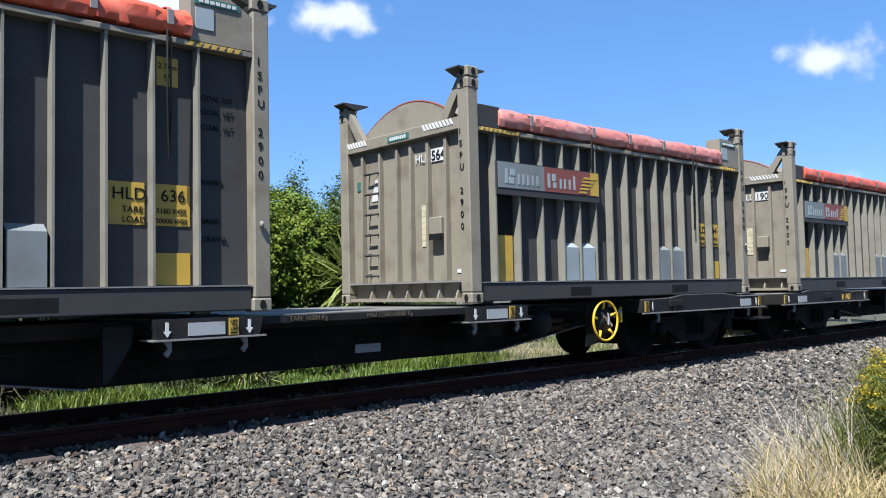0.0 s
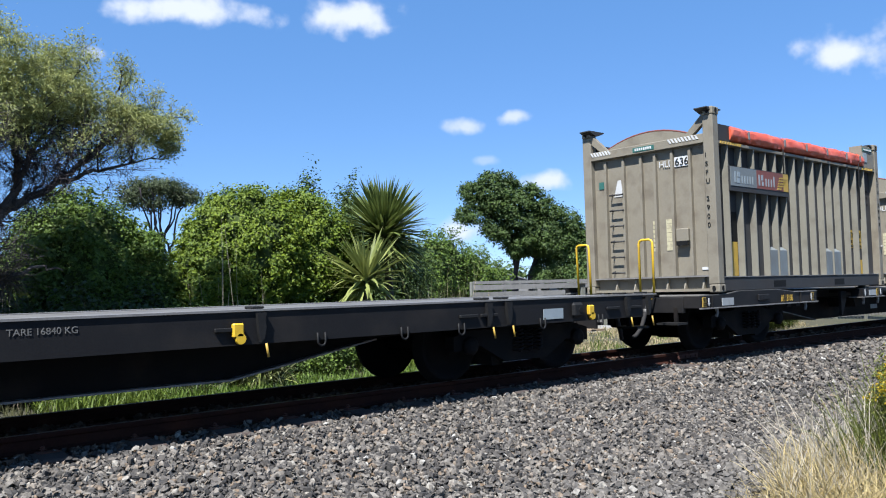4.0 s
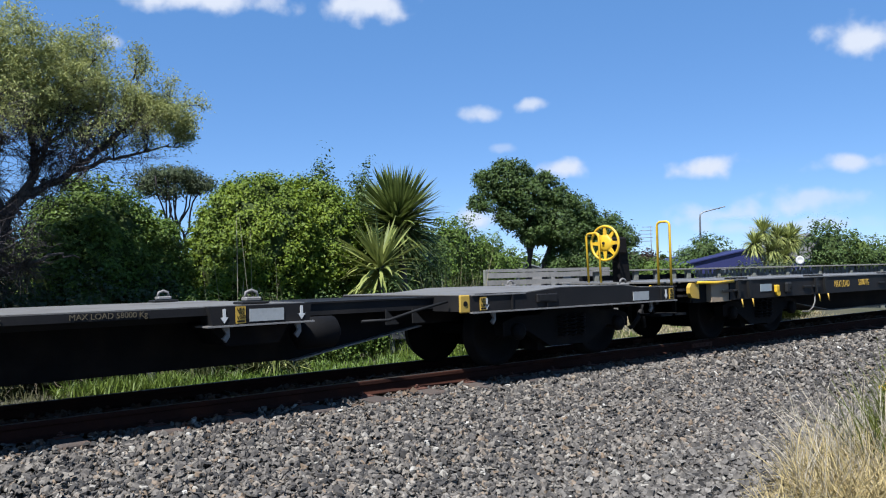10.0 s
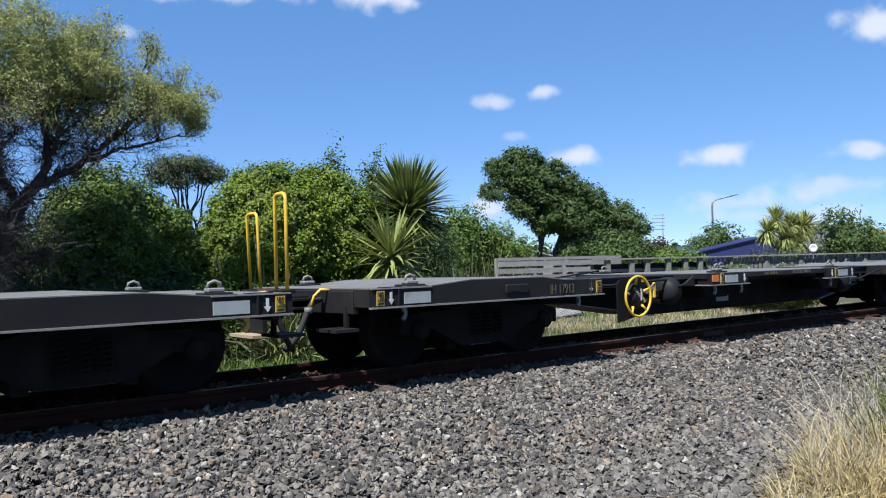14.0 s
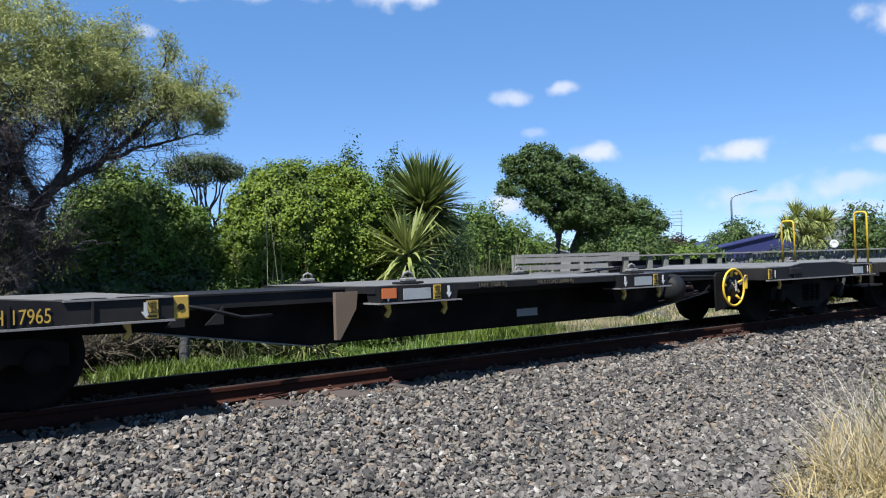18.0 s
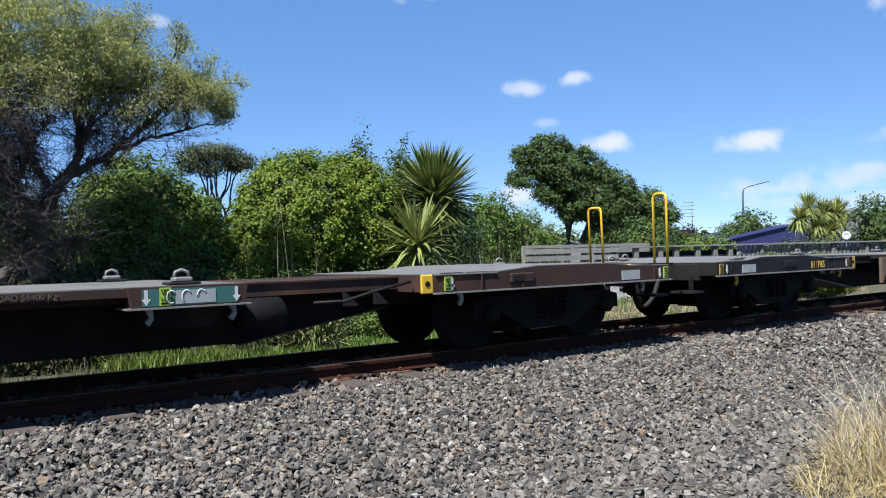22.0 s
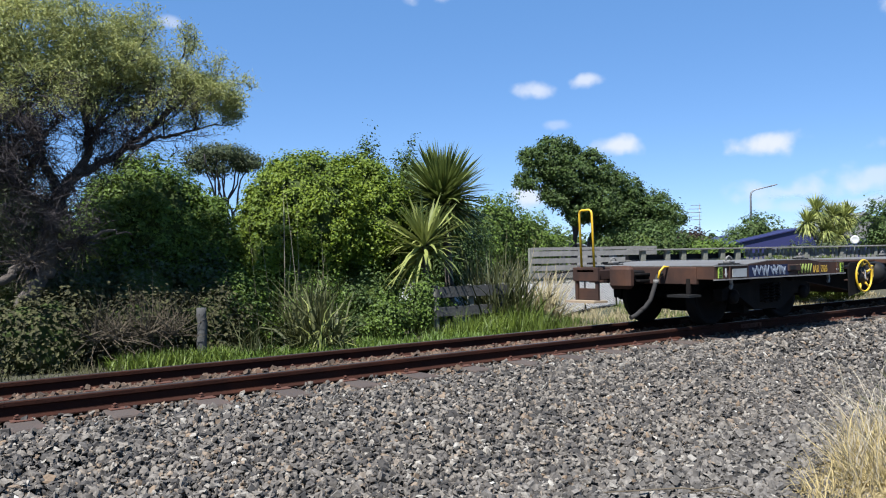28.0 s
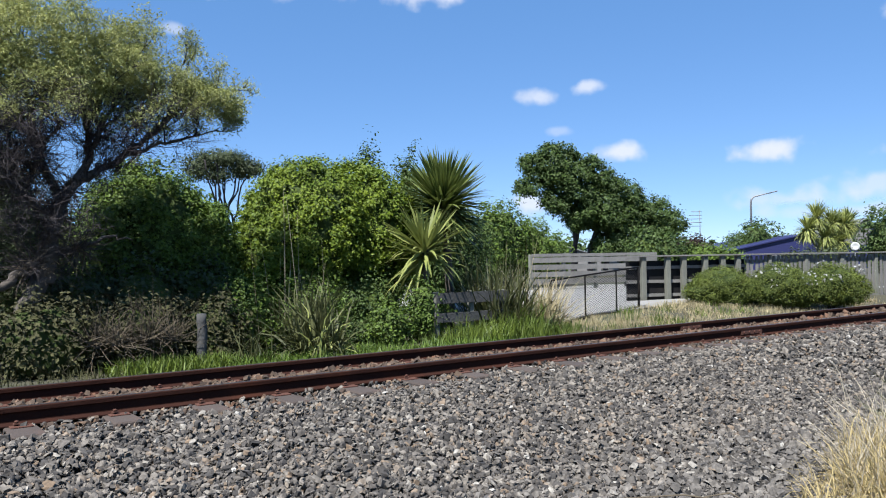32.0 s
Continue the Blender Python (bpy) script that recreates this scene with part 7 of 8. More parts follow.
sword_palm("tall cabbage tree with a round spiky head", [(9.85, 13.2, 2.25, 1.0)], (10.0, 13.2, -0.35), 91, 1.08, 640, 0.08, hang=0.3)
sword_palm("young cabbage tree with long arching leaves", [(8.85, 12.45, 1.3, 1.0)], (8.85, 12.5, -0.35), 92, 0.9, 150, 0.085, True, 0.25, 2.2, "pale_sword")
sword_palm("many-headed cabbage tree beyond the fence", [(43.1, 23.2, 3.2, 1.0), (42.1, 23.2, 2.5, 0.9), (45.2, 22.8, 2.75, 1.0), (43.4, 22.9, 2.1, 0.9), (46.0, 22.9, 3.0, 0.9), (44.5, 22.8, 1.8, 0.9), (44.3, 23.0, 2.9, 0.9)], (44.2, 23.0, -0.2), 93, 0.9, 320, 0.09, hang=0.45, limp=4.0, mat="pale_sword")

# tussocks, arching grasses and weeds along the far side
tuft("tussock", "arching clump of long pale green grass", "tussock", 5.95, 11.35, 260, 1.2, 0.046, 0.95, G["flax"], 101, 0.35, 1.0, bend=0.06)
tuft("tussock", "tall tussock with dull green stalks", "tussock", 6.0, 11.7, 120, 1.3, 0.03, 0.4, G["flax"], 102, 0.4, 0.5, bend=0.06)
tuft("tussock", "arching green grass beside the old post", "tussock", 4.9, 11.4, 70, 0.7, 0.02, 1.0, G["flax"], 103, 0.3, 1.1)
tuft("tussock", "large dry tussock beside the broken fence", "tussock", 11.3, 11.9, 330, 1.2, 0.03, 0.6, G["verge"], 104, 0.36, 0.8, lean=(0.2, 0), bend=0.07)
tuft("tussock", "green and brown tussock behind the low fence", "tussock", 10.4, 12.2, 520, 1.45, 0.042, 0.5, G["flax"], 105, 0.6, 0.7, bend=0.05)
tuft("tussock", "tall seed stalks above the tussock", "tussock", 10.6, 12.0, 30, 1.9, 0.01, 0.12, G["verge"], 106, 0.6, 0.45, bend=0.03)
tuft("tussock", "thin pale stalks before the round bush", "tussock", 6.1, 12.4, 14, 2.6, 0.012, 0.12, G["pale_straw"], 107, 0.6, 0.25)
tuft("tussock", "green shaded tussock under the dry stalks", "tussock", 10.7, 11.6, 260, 0.75, 0.02, 0.6, G["grass"], 108, 0.4, 0.8)
tuft("tussock", "pale arching blades at the foot of the tussock", "tussock", 5.85, 11.05, 46, 0.95, 0.034, 1.1, G["pale_sword"], 119, 0.35, 1.0, bend=0.05)
lawn("bright_grass", "patch of bright sunlit grass behind the track", 1500, (2.9, 4.5), (11.0, 11.6), 0.26, 0.02, G["grass"], 118, clumps=60, droop=0.6)
lawn("verge_grass", "scattered green grass along the track", 1500, (2, 12.5), (9.9, 11.0), 0.16, 0.012, G["grass"], 111, clumps=34)
lawn("tall_grass", "tall bright green grass by the fences", 2600, (8.4, 11.6), (11.0, 12.0), 0.32, 0.016, G["grass"], 112, clumps=90)
tuft("tussock", "tall green grass before the low fence", "tussock", 9.3, 11.25, 420, 0.5, 0.012, 0.6, G["grass"], 109, 0.55, 0.6)
tuft("tussock", "tall green grass beside the gate", "tussock", 10.2, 11.3, 420, 0.5, 0.012, 0.6, G["grass"], 110, 0.5, 0.6)
lawn("dry_verge", "dry straw-coloured grass before the fence", 17000, (11.0, 23), (9.6, 13.0), 0.15, 0.013, G["verge"], 113, clumps=560)
lawn("green_verge", "patchy green grass before the fence", 1500, (11.0, 17), (9.7, 12.4), 0.24, 0.013, G["grass"], 114, clumps=26)
lawn("low_weeds", "low dark green weeds beside the track", 6500, (4.4, 9.5), (9.7, 11.6), 0.2, 0.022, G["dark"], 117, clumps=260, droop=0.7)
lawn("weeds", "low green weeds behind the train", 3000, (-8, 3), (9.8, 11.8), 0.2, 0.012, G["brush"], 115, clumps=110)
dv, df, _, _ = twigs([(2.75 + 0.13 * k, 11.75 + 0.1 * math.sin(k * 2.2), 0.0) for k in range(9)], 420, 0.6, np.random.default_rng(116), 0.5, 0.006)
tagged(new("dead_brush", cloud_mesh("dead_brush", dv, df, DEAD)), "heap of bare dead brown twigs", "brushwood", kind="stuff")

# foreground: dry grass tuft and flowering shrub beside the path
tuft("dry_grass_tuft", "straw-coloured dry grass tuft by the path", "grass tuft", 5.8, 2.3, 2600, 0.5, 0.008, 0.7, G["straw"], 121, 0.62, 0.9, -0.56, kind="stuff", seg=6, bend=0.13)
tuft("dry_grass_tuft", "pale bleached grass stalks by the path", "grass tuft", 6.1, 2.45, 430, 0.8, 0.006, 0.3, G["bleached"], 122, 0.55, 0.6, -0.56, kind="stuff", lean=(-0.1, 0.05), seg=7, bend=0.16)
tuft("dry_grass_tuft", "bleached stalks at the tuft's edge", "grass tuft", 5.45, 2.5, 200, 0.55, 0.006, 0.35, G["bleached"], 127, 0.3, 0.6, -0.56, kind="stuff", seg=7, bend=0.16)
tuft("dry_grass_tuft", "low straw tuft at the gravel's edge", "grass tuft", 5.2, 2.45, 800, 0.3, 0.007, 0.9, G["straw"], 123, 0.45, 1.2, -0.56, kind="stuff", seg=6, bend=0.13)
tuft("dry_grass_tuft", "olive stems among the dry grass", "grass tuft", 6.35, 2.2, 1300, 0.72, 0.01, 0.3, G["gorse"], 128, 0.45, 0.7, -0.56, kind="stuff", seg=6, bend=0.12)
sh = tagged(new("flowering_shrub"), "twiggy olive shrub with yellow flowers by the path", "shrub")
rng = np.random.default_rng(124)
tuft("shoot", "thin olive green shoots", "", 6.4, 2.02, 1500, 0.95, 0.008, 0.15, G["gorse"], 125, 0.42, 0.5, -0.56, parent=sh, seg=6, bend=0.1)["kind"] = "stuff"
pts, out = crown_points([((6.38, 2.02, -0.02), (0.5, 0.45, 0.5)), ((6.3, 2.1, 0.22), (0.32, 0.3, 0.3)), ((6.6, 1.9, 0.3), (0.3, 0.3, 0.3))], 34000, rng, 0.035, 26, 0.6, 0.4)
ob = new("leaf_mass", cloud_mesh("leaf_mass", *leaves(pts, 0.026, rng, 0.35, 0.4, out, 0.7), G["gorse"]))
ob.parent, ob["kind"] = sh, "stuff"
pts, out = crown_points([((6.32, 2.08, 0.26), (0.34, 0.32, 0.3)), ((6.6, 1.9, 0.34), (0.32, 0.32, 0.3))], 15000, rng, 0.022, 30, 0.25, 0.4)
pts = pts[pts[:, 2] > 0.14]
ob = new("flower", cloud_mesh("flower", *leaves(pts, 0.015, rng, 0.8), G["flower"]))
ob.parent, ob["kind"] = sh, "stuff"
tagged(ob, "small bright yellow flowers")
bm = bmesh.new()
for k, (a, b, c) in enumerate((((3.9, 3.55, -0.5), (4.25, 3.2, -0.46), (4.5, 2.95, -0.5)), ((4.3, 3.2, -0.5), (4.45, 3.0, -0.44), (4.5, 2.8, -0.52)), ((3.6, 3.2, -0.54), (4.0, 3.05, -0.5), (4.35, 2.85, -0.54)))):
    tube(bm, [a, b, c], (0.004, 0.006, 0.003), 5)
    st = solid("dry_stalk", bm, DEAD)
    tagged(st, "thin dry stalk lying on the gravel", "stalk", "dry stalks on the gravel")
    bm = bmesh.new()
bm.free()

# ---- fences, gate, lamp, buildings ----
def gz(x, y):
    return float(ground_z(x, y))


def post(parent, x, y, z0, z1, w=0.11, name="post", turn=0.0, mat=None):
    bm = box(bmesh.new(), -w / 2, w / 2, -w / 2, w / 2, z0, z1, 0.012)
    o = part(name, bm, mat or POSTS, parent)
    o.matrix_basis = pose(x, y, 0, 0, 0, turn)
    return o


def rail_board(parent, a, b, z, h=0.14, t=0.03, name="board", wood=None):
    """A plank from a to b (x, y, z offsets on the ground line), centred on height z over each end."""
    (xa, ya, za), (xb, yb, zb) = a, b
    d = Vector((xb - xa, yb - ya, zb - za))
    bm = bmesh.new()
    L = d.length
    box(bm, 0, L, -t / 2, t / 2, -h / 2, h / 2)
    bmesh.ops.subdivide_edges(bm, edges=[e for e in bm.edges if e.calc_length() > L * 0.9], cuts=4)
    for v in bm.verts:
        v.co.z += 0.008 * noise.noise(Vector((v.co.x * 1.7 + xa * 3, z * 5, v.co.z * 4)))
        v.co.y += 0.006 * noise.noise(Vector((v.co.x * 2.1 + ya, z * 7, 3)))
    o = part(name, bm, wood or PLANKS, parent)
    o.matrix_basis = Matrix.Translation((xa, ya, za + z)) @ d.to_track_quat("X", "Z").to_matrix().to_4x4()
    return o


# Board timber darkened for the shade on the low fence; the post shares it.
GREY_SHADED = surface("dark_timber", (0.062, 0.062, 0.060), (0.040, 0.040, 0.038), 0.9, scale=2.5, fine=28, bump=0.5, per_object=0.25)
old = tagged(new("low_fence"), "low weathered grey board fence, partly overgrown", "fence")
for x in (8.7, 9.52, 10.3):
    post(old, x, 11.92, -0.5, 0.5, 0.1)
for xa, xb in ((8.66, 9.54), (9.54, 10.4)):
    rail_board(old, (xa, 11.84, 0), (xb, 11.84, 0), 0.38, 0.2, wood=GREY_SHADED)
    rail_board(old, (xa, 11.84, 0), (xb, 11.84, 0), 0.02, 0.17, wood=GREY_SHADED)
bm = bmesh.new()
limb(bm, [(4.2, 11.6, -0.5), (4.21, 11.6, 0.0), (4.2, 11.6, 0.35)], 0.075, 0.07, 10, 0.008, 3, 3)
tagged(solid("old_post", bm, GREY_SHADED), "lone grey timber post among weeds", "post")

# chain-link gate across the drive
gate = tagged(new("chain_link_gate"), "black-framed chain-link gate across the drive", "gate")
GA, GB = Vector((12.15, 12.45, 0)), Vector((15.62, 12.95, 0))
def on_gate(u, v):
    p = GA.lerp(GB, u)
    return Vector((p.x, p.y, -0.36 + 0.23 * u + 0.97 * v))
black_tube = M["black_steel"]
for a, b, r in (((0, 0), (0, 1), 0.022), ((1, 0), (1, 1), 0.03), ((0.36, 0), (0.36, 1), 0.018), ((0.72, 0), (0.72, 1), 0.018), ((0, 1), (1, 1), 0.018), ((0, 0.0), (1, 0.0), 0.018)):
    bm = bmesh.new()
    tube(bm, [on_gate(*a), on_gate(*b)], r, 8)
    part("gate_tube", bm, black_tube, gate)
bm = bmesh.new()
step, n = 0.032, 32
for k in range(-18, n + 1):
    for way in (1, -1):
        u0, v0, u1, v1 = k * step, (0.0 if way > 0 else 1.0), k * step + 0.28 * 2, (1.0 if way > 0 else 0.0)
        t0, t1 = max(0, -u0 / (u1 - u0)), min(1, (1 - u0) / (u1 - u0))
        if t1 > t0 + 0.02:
            tube(bm, [on_gate(u0 + (u1 - u0) * t0, v0 + (v1 - v0) * t0), on_gate(u0 + (u1 - u0) * t1, v0 + (v1 - v0) * t1)], 0.005, 3)
part("wire_mesh", bm, M["dial"], gate, "diamond wire mesh")

tagged(sheet("driveway", np.linspace(11.8, 30, 40), np.linspace(12.75, 24.5, 30), land, concrete, 0.035), kind="structure", label="pale gravel drive behind the gate", category="driveway")

# board fence behind the drive
rear = tagged(new("board_fence"), "weathered horizontal board fence behind the drive", "fence")
RA, RB = (21.3, 22.83), (27.0, 21.4)
for k in range(5):
    u = k / 4
    x, y = RA[0] + (RB[0] - RA[0]) * u, RA[1] + (RB[1] - RA[1]) * u
    post(rear, x, y + 0.08, gz(x, y) - 0.2, 1.28, 0.13)
for k in range(4):
    a, b = k / 4, (k + 1) / 4
    pa = (RA[0] + (RB[0] - RA[0]) * a, RA[1] + (RB[1] - RA[1]) * a, 0)
    pb = (RA[0] + (RB[0] - RA[0]) * b, RA[1] + (RB[1] - RA[1]) * b, 0)
    for z in (0.22, 0.5, 0.78, 1.06, 1.25):
        rail_board(rear, pa, pb, z, 0.2 if z < 1.2 else 0.12, 0.04)

# post and rail fence, then picket fence, running towards the track
fence = tagged(new("picket_fence"), "weathered post, rail and picket fence", "fence")
FA, FB = Vector((16.9, 14.33, 0)), Vector((28.6, 10.02, 0))
def on_fence(u):
    return FA.lerp(FB, u)
turn = math.degrees(math.atan2(FB.y - FA.y, FB.x - FA.x))
us = [0.035, 0.095, 0.135, 0.19, 0.235, 0.275]
for u in us + [0.36, 0.46, 0.56, 0.66, 0.76, 0.86, 0.96]:
    p = on_fence(u)
    post(fence, p.x, p.y, -0.35, 1.1, 0.14 if u < 0.3 else 0.11, turn=turn)
for a, b in zip([0.0] + us, us + [0.3]):
    pa, pb = on_fence(a), on_fence(b)
    for z in (0.05, 0.42, 0.8):
        rail_board(fence, (pa.x, pa.y + 0.085, 0), (pb.x, pb.y + 0.085, 0), z, 0.085, 0.03, "rail")
    bm = bmesh.new()
    box(bm, 0, (pb - pa).length, 0.13, 0.16, -0.12, 0.98)
    o = part("dark_panel", bm, M["wagon_blue"], fence, "dark backing panel")
    o.matrix_basis = Matrix.Translation(pa) @ Matrix.Rotation(radians(turn), 4, "Z")
for a, b in ((0.0, 0.15), (0.15, 0.3), (0.3, 0.48), (0.48, 0.66), (0.66, 0.84), (0.84, 1.0)):
    pa, pb = on_fence(a), on_fence(b)
    bm = box(bmesh.new(), 0, (pb - pa).length, -0.12, 0.1, 1.09, 1.13, 0.005)
    o = part("top_rail", bm, PLANKS, fence)
    o.matrix_basis = Matrix.Translation(pa) @ Matrix.Rotation(radians(turn), 4, "Z")
    if a >= 0.3:
        for z in (0.15, 0.92):
            rail_board(fence, (pa.x, pa.y + 0.06, 0), (pb.x, pb.y + 0.06, 0), z, 0.09, 0.035, "rail")
bm = box(bmesh.new(), -0.045, 0.045, -0.012, 0.012, -0.16, 1.08, 0.004)
first = part("picket", bm, PLANKS, fence)
picket_me = first.data
bpy.data.objects.remove(first)
rnd = random.Random(3)
for k in range(60):
    p = on_fence(0.302 + 0.0117 * k)
    o = new("picket", picket_me)
    o.parent = fence
    o.matrix_basis = pose(p.x, p.y - 0.0, rnd.uniform(-0.02, 0.0), rnd.uniform(-1, 1), rnd.uniform(-1.2, 1.2), turn + rnd.uniform(-4, 4))

# street lamp
lamp = tagged(new("street_lamp"), "tall galvanised street lamp with curved arm", "street lamp")
steel = surface("galvanised", (0.208, 0.213, 0.217), (0.158, 0.164, 0.168), 0.45, metal=0.6, scale=3, bump=0.05)
bm = bmesh.new()
tube(bm, [(72.45, 45.7, -0.2), (72.45, 45.7, 6.4), (72.5, 45.66, 6.8), (72.75, 45.5, 7.05), (73.6, 44.8, 7.3), (74.1, 44.4, 7.42)], (0.12, 0.09, 0.085, 0.075, 0.06, 0.055), 10)
part("pole", bm, steel, lamp)
bm = box(bmesh.new(), -0.1, 0.55, -0.14, 0.14, -0.06, 0.06, 0.04)
hd = part("lamp_head", bm, steel, lamp)
hd.matrix_basis = pose(74.1, 44.4, 7.45, 0, -12, -38)
lamp2 = tagged(new("street_lamp"), "short distant street lamp beside the trees", "street lamp")
bm = bmesh.new()
tube(bm, [(84.0, 42.5, -0.2), (84.0, 42.5, 4.6), (84.15, 42.4, 4.9)], 0.07, 8)
part("pole", bm, steel, lamp2)
part("lamp_head", box(bmesh.new(), 84.0, 84.6, 42.2, 42.5, 4.85, 4.97, 0.03), steel, lamp2)

# aerial on a roof far off
aer = tagged(new("aerial"), "thin grey roof aerial with crossbars", "aerial")
bm = bmesh.new()
tube(bm, [(51.3, 36.6, 1.0), (51.3, 36.6, 4.6)], 0.03, 6)
part("mast", bm, steel, aer)
for k in range(5):
    bm = bmesh.new()
    tube(bm, [(51.3 - 1.3 * (0.5 + 0.12 * k) * 0.8, 36.6 + 1.3 * (0.5 + 0.12 * k) * 0.6, 4.5 - 0.27 * k), (51.4, 36.5, 4.5 - 0.27 * k)], 0.02, 5)
    part("crossbar", bm, steel, aer)

# buildings
blue_wall = surface("blue_cladding", (0.017, 0.019, 0.084), (0.013, 0.016, 0.069), 0.5, scale=1.5, fine=20)
grey_roof = surface("grey_roofing", (0.149, 0.154, 0.164), (0.109, 0.114, 0.124), 0.6, scale=2, fine=15)
pale_wall = surface("pale_wall", (0.168, 0.164, 0.158), (0.139, 0.134, 0.129), 0.8, scale=1.5, fine=15)
teal_roof = surface("teal_roofing", (0.059, 0.168, 0.149), (0.050, 0.139, 0.124), 0.6, scale=2, fine=15)
pane_mat = surface("window_pane", (0.04, 0.05, 0.06), (0.03, 0.035, 0.04), 0.08, scale=2, bump=0, spec=0.8)


def house(label, x, y, turn, w, d, wall_h, roof_h, wall_mat, roof_mat, windows=2, over=0.3, shift=0.0):
    """A gabled building: walls, roof slopes with eaves, ribs on the roof, windows with frames."""
    h = tagged(new("building"), label, "building")
    h.matrix_basis = pose(x, y, -0.15, 0, 0, turn)
    part("wall", box(bmesh.new(), 0, w, 0, d, 0, wall_h), wall_mat, h)
    r = w * (0.5 + shift)
    bm = bmesh.new()
    prism(bm, [(0, wall_h), (w, wall_h), (r, wall_h + roof_h)], 0.0, d)
    part("gable", bm, wall_mat, h)
    for a, b in (((-over, wall_h - over * roof_h / r), (r, wall_h + roof_h)), ((r, wall_h + roof_h), (w + over, wall_h - over * roof_h / (w - r)))):
        bm = bmesh.new()
        prism(bm, [(a[0], a[1] + 0.01), (b[0], b[1] + 0.01), (b[0], b[1] + 0.11), (a[0], a[1] + 0.11)], -over, d + over)
        roof = part("roof", bm, roof_mat, h)
    for k in range(windows):
        xm = w * (k + 1) / (windows + 1)
        win = part("window", box(bmesh.new(), xm - 0.6, xm + 0.6, -0.05, 0.02, wall_h * 0.4, wall_h * 0.85), pale_wall, h)
        part("pane", box(bmesh.new(), xm - 0.53, xm + 0.53, -0.06, -0.052, wall_h * 0.4 + 0.06, wall_h * 0.85 - 0.06), pane_mat, win)
    return h


house("long low building with deep blue gable end", 61.3, 41.6, -36.5, 14.2, 16, 1.55, 1.45, blue_wall, blue_wall, 2, 0.2, 0.0)
house("house with grey hipped roof behind trees", 74.0, 38.6, -36, 6.5, 7, 2.6, 1.9, pale_wall, grey_roof, 1, 0.4)
house("low house with grey iron roof beyond the large tree", 56.5, 66.0, -43, 11.0, 8, 1.5, 1.7, pale_wall, grey_roof, 2, 0.4)
house("small shed with teal roof", 49.0, 42.6, -38, 4.0, 4, 1.5, 0.9, pale_wall, teal_roof, 1)
dishm = tagged(new("satellite_dish"), "white satellite dish on a short mast", "satellite dish")
bm = bmesh.new()
disc(bm, 0, 0, 0, ((0.02, 0.12), (0.2, 0.09), (0.3, 0.03), (0.34, 0.0), (0.34, -0.02), (0.2, 0.06), (0.02, 0.09)), 24)
dd = part("dish", bm, M["white"], dishm)
dd.matrix_basis = pose(40.4, 19.8, 1.48, 0, 0, -60) @ Matrix.Diagonal((0.62, 0.62, 0.62, 1))
bm = bmesh.new()
tube(bm, [(40.5, 19.85, -0.2), (40.5, 19.85, 1.45)], 0.03, 6)
part("mast", bm, steel, dishm)
# far line of trees and roofs
rngf = np.random.default_rng(131)
lumps = [((60 + 9 * k + rngf.uniform(-3, 3), 130 - 4.5 * k + rngf.uniform(-4, 4), 1.0 + rngf.uniform(0, 1.5)), (6, 5, rngf.uniform(1.5, 3.2))) for k in range(16)]
far = tagged(new("far_trees"), "far line of dark green trees", "trees", kind="stuff")
crown("foliage", lumps, 9000, 0.9, G["oak"], far, 132, 0.8, 10, 0.3, 0.35, 0.8, 0.85)

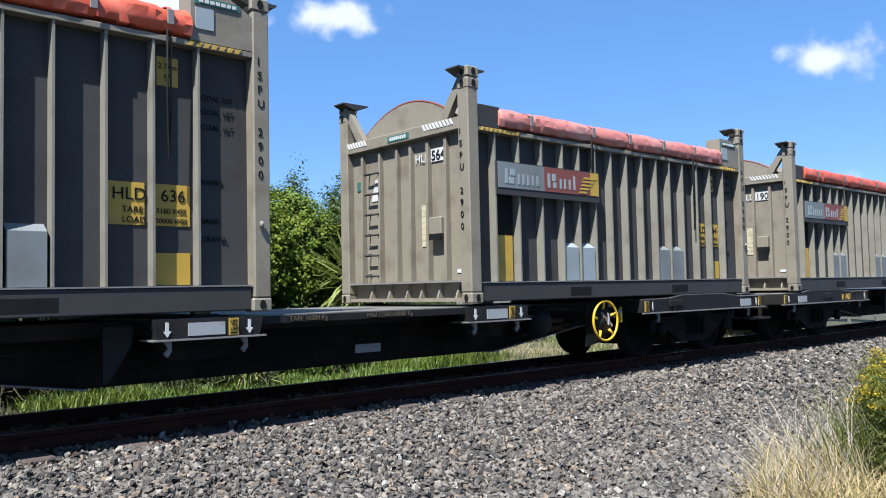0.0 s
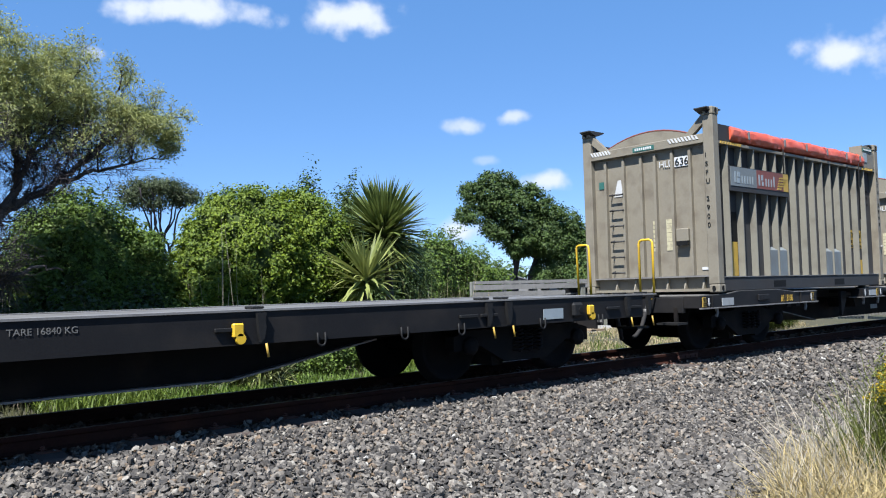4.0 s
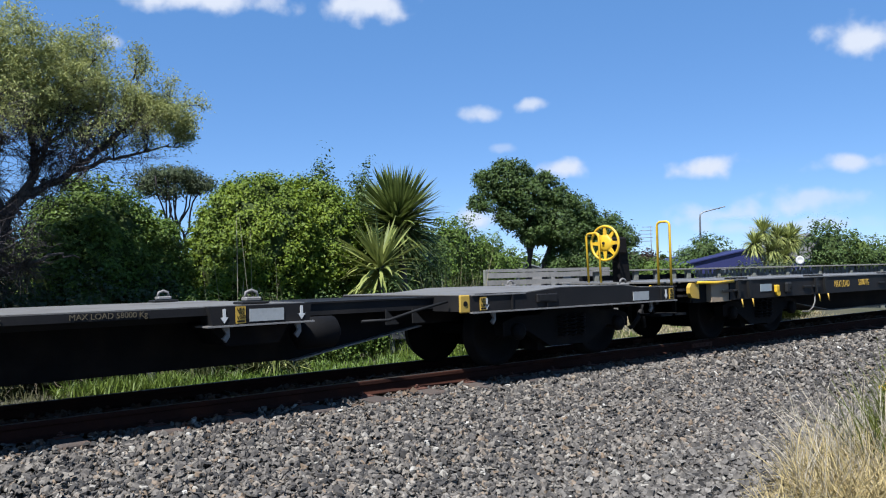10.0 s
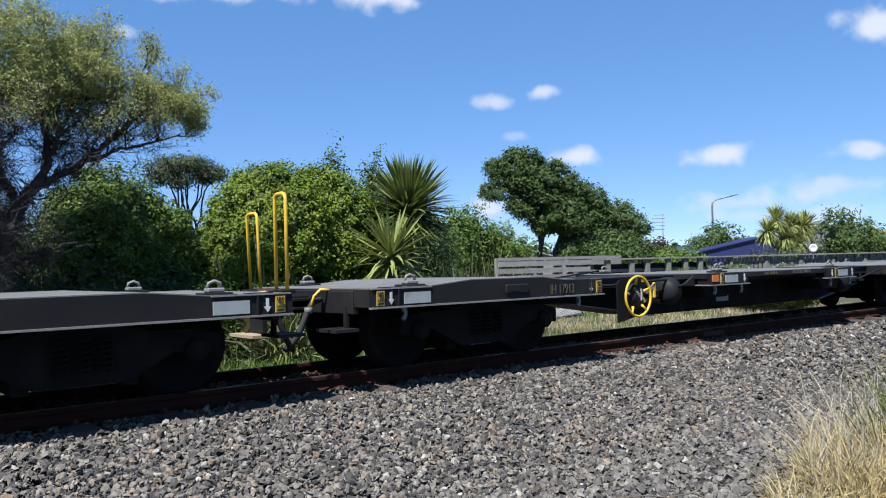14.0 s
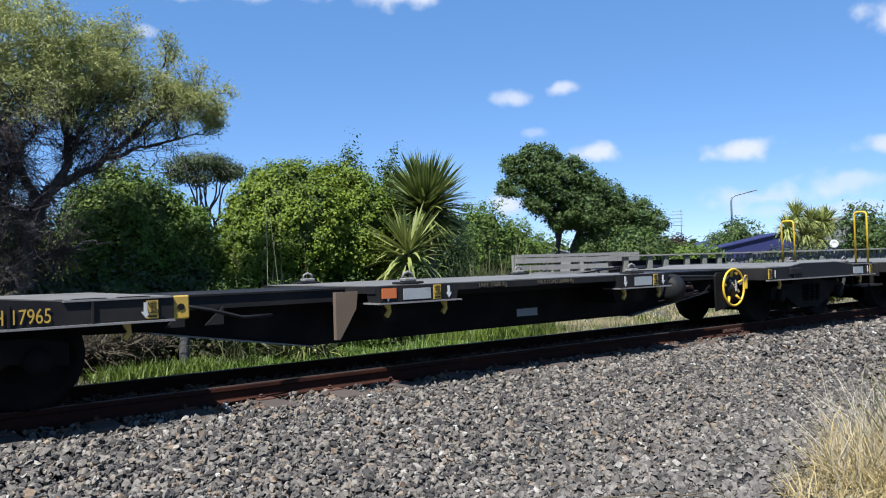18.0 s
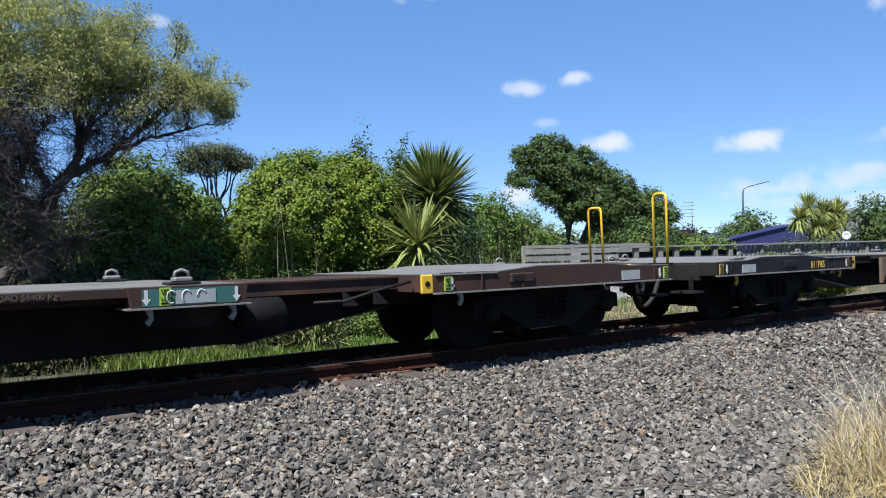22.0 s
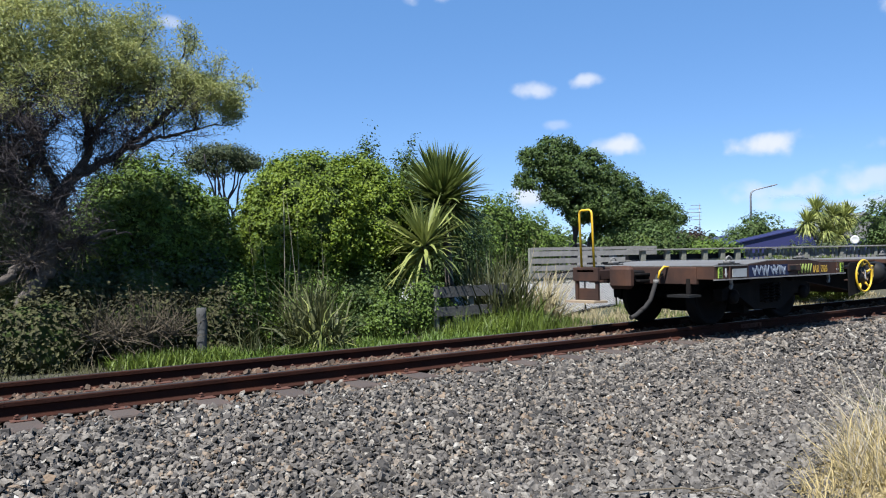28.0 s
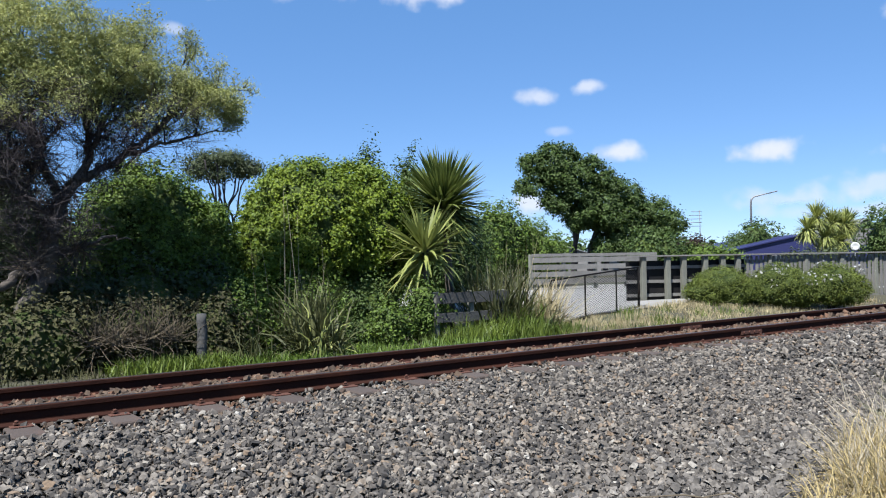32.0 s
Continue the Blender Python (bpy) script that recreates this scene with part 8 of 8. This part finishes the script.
# ---- clouds ----
def cloud_material():
    m = bpy.data.materials.new("cloud_white")
    m.use_nodes = True
    nt = m.node_tree
    n = nt.nodes
    n.clear()
    out = n.new("ShaderNodeOutputMaterial")
    co = n.new("ShaderNodeTexCoord")
    info = n.new("ShaderNodeObjectInfo")
    mapping = n.new("ShaderNodeVectorMath")
    mapping.operation = "MULTIPLY_ADD"
    mapping.inputs[1].default_value, mapping.inputs[2].default_value = (2, 2, 2), (-1, -1, -1)
    nt.links.new(co.outputs["Generated"], mapping.inputs[0])
    flat = n.new("ShaderNodeVectorMath")
    flat.operation = "MULTIPLY"
    flat.inputs[1].default_value = (1, 1, 0)
    nt.links.new(mapping.outputs[0], flat.inputs[0])
    length = n.new("ShaderNodeVectorMath")
    length.operation = "LENGTH"
    nt.links.new(flat.outputs[0], length.inputs[0])
    off = n.new("ShaderNodeVectorMath")
    off.operation = "ADD"
    rnd = n.new("ShaderNodeMath")
    rnd.operation = "MULTIPLY"
    rnd.inputs[1].default_value = 900
    nt.links.new(info.outputs["Random"], rnd.inputs[0])
    nt.links.new(co.outputs["Object"], off.inputs[0])
    nt.links.new(rnd.outputs[0], off.inputs[1])
    tex = n.new("ShaderNodeTexNoise")
    tex.inputs["Scale"].default_value, tex.inputs["Detail"].default_value, tex.inputs["Roughness"].default_value = 0.009, 5, 0.45
    nt.links.new(off.outputs[0], tex.inputs["Vector"])
    ad = n.new("ShaderNodeMath")
    ad.operation = "MULTIPLY_ADD"
    nt.links.new(tex.outputs[0], ad.inputs[0])
    ad.inputs[1].default_value = 1.9
    sub = n.new("ShaderNodeMath")
    sub.operation = "SUBTRACT"
    sub.inputs[0].default_value = -0.05
    nt.links.new(length.outputs["Value"], sub.inputs[1])
    nt.links.new(sub.outputs[0], ad.inputs[2])
    alpha = n.new("ShaderNodeMapRange")
    alpha.interpolation_type = "SMOOTHSTEP"
    alpha.inputs["From Min"].default_value, alpha.inputs["From Max"].default_value = 0.12, 0.85
    nt.links.new(ad.outputs[0], alpha.inputs["Value"])
    thick = n.new("ShaderNodeMath")
    thick.operation = "MULTIPLY"
    nt.links.new(alpha.outputs[0], thick.inputs[0])
    nt.links.new(info.outputs["Color"], thick.inputs[1])
    em = n.new("ShaderNodeEmission")
    em.inputs["Color"].default_value, em.inputs["Strength"].default_value = (0.95, 0.96, 1.0, 1), 0.4
    tr = n.new("ShaderNodeBsdfTransparent")
    mix = n.new("ShaderNodeMixShader")
    nt.links.new(thick.outputs[0], mix.inputs[0])
    nt.links.new(tr.outputs[0], mix.inputs[1])
    nt.links.new(em.outputs[0], mix.inputs[2])
    nt.links.new(mix.outputs[0], out.inputs["Surface"])
    return m


cloud_white = cloud_material()
CLOUDS = [((828, 2691, 1035), (1354, 2511, 928), 1.0), ((1454, 2405, 1050), (1780, 2232, 920), 1.0), ((2631, 1187, 818), (2778, 928, 650), 1.0), ((1924, 2216, 624), (2059, 2107, 564), 0.75),
          ((2072, 2068, 657), (2178, 1973, 602), 0.8), ((2171, 2024, 435), (2284, 1913, 356), 0.95), ((2453, 1676, 415), (2591, 1476, 331), 1.0), ((2689, 1274, 383), (2787, 1068, 306), 0.85),
          ((2451, 1707, 240), (2700, 1300, 150), 0.75), ((2600, 1480, 290), (2790, 1050, 200), 0.6), ((2520, 1600, 175), (2800, 1060, 120), 0.5), ((2030, 2153, 494), (2097, 2097, 456), 0.35), ((807, 2765, 840), (914, 2745, 794), 0.5), ((1950, 2260, 300), (2071, 2163, 140), 0.9)]
SKY_CLOUDS = []
for a, b, dense in CLOUDS:
    a, b = Vector(a), Vector(b)
    c = (a + b) / 2
    w, hgt = (a - b).to_2d().length * 0.74, abs(a.z - b.z) * 0.74
    bm = bmesh.new()
    n = 10
    grid = [[bm.verts.new((w * (2 * i / n - 1), hgt * (2 * j / n - 1), 8 * math.cos(2 * i / n - 1) * math.cos(2 * j / n - 1))) for j in range(n + 1)] for i in range(n + 1)]
    for i in range(n):
        for j in range(n):
            bm.faces.new((grid[i][j], grid[i + 1][j], grid[i + 1][j + 1], grid[i][j + 1]))
    cl = solid("cloud", bm, cloud_white)
    cl.color = (dense, dense, dense, 1)
    m = look(c, (0, 0, 1.0)) @ pose(0, 0, 0, 0, 180, 0)
    cl.matrix_basis = m
    tagged(cl, "small soft white fair-weather cloud", "cloud", "clouds", "structure")
    SKY_CLOUDS.append((cl, m, Vector((c.y, -c.x, 0)).normalized() * 1.69))


def motions():
    for ob, s in MOVING:
        walk(ob, [(t, pose(s + d, TRACK_Y, 0)) for t, d in TRAVEL])
    turns = [k * 0.2 for k in range(161)]
    for wheel, x in WHEELS:
        walk(wheel, [(t, pose(x, 0, WHEEL_R, 0, math.degrees(travelled(t) / WHEEL_R), 0)) for t in turns])
    for cl, m, drift in SKY_CLOUDS:
        walk(cl, [(0.0, Matrix.Translation(drift * -6) @ m), (32.0, Matrix.Translation(drift * 26) @ m)])


motions()
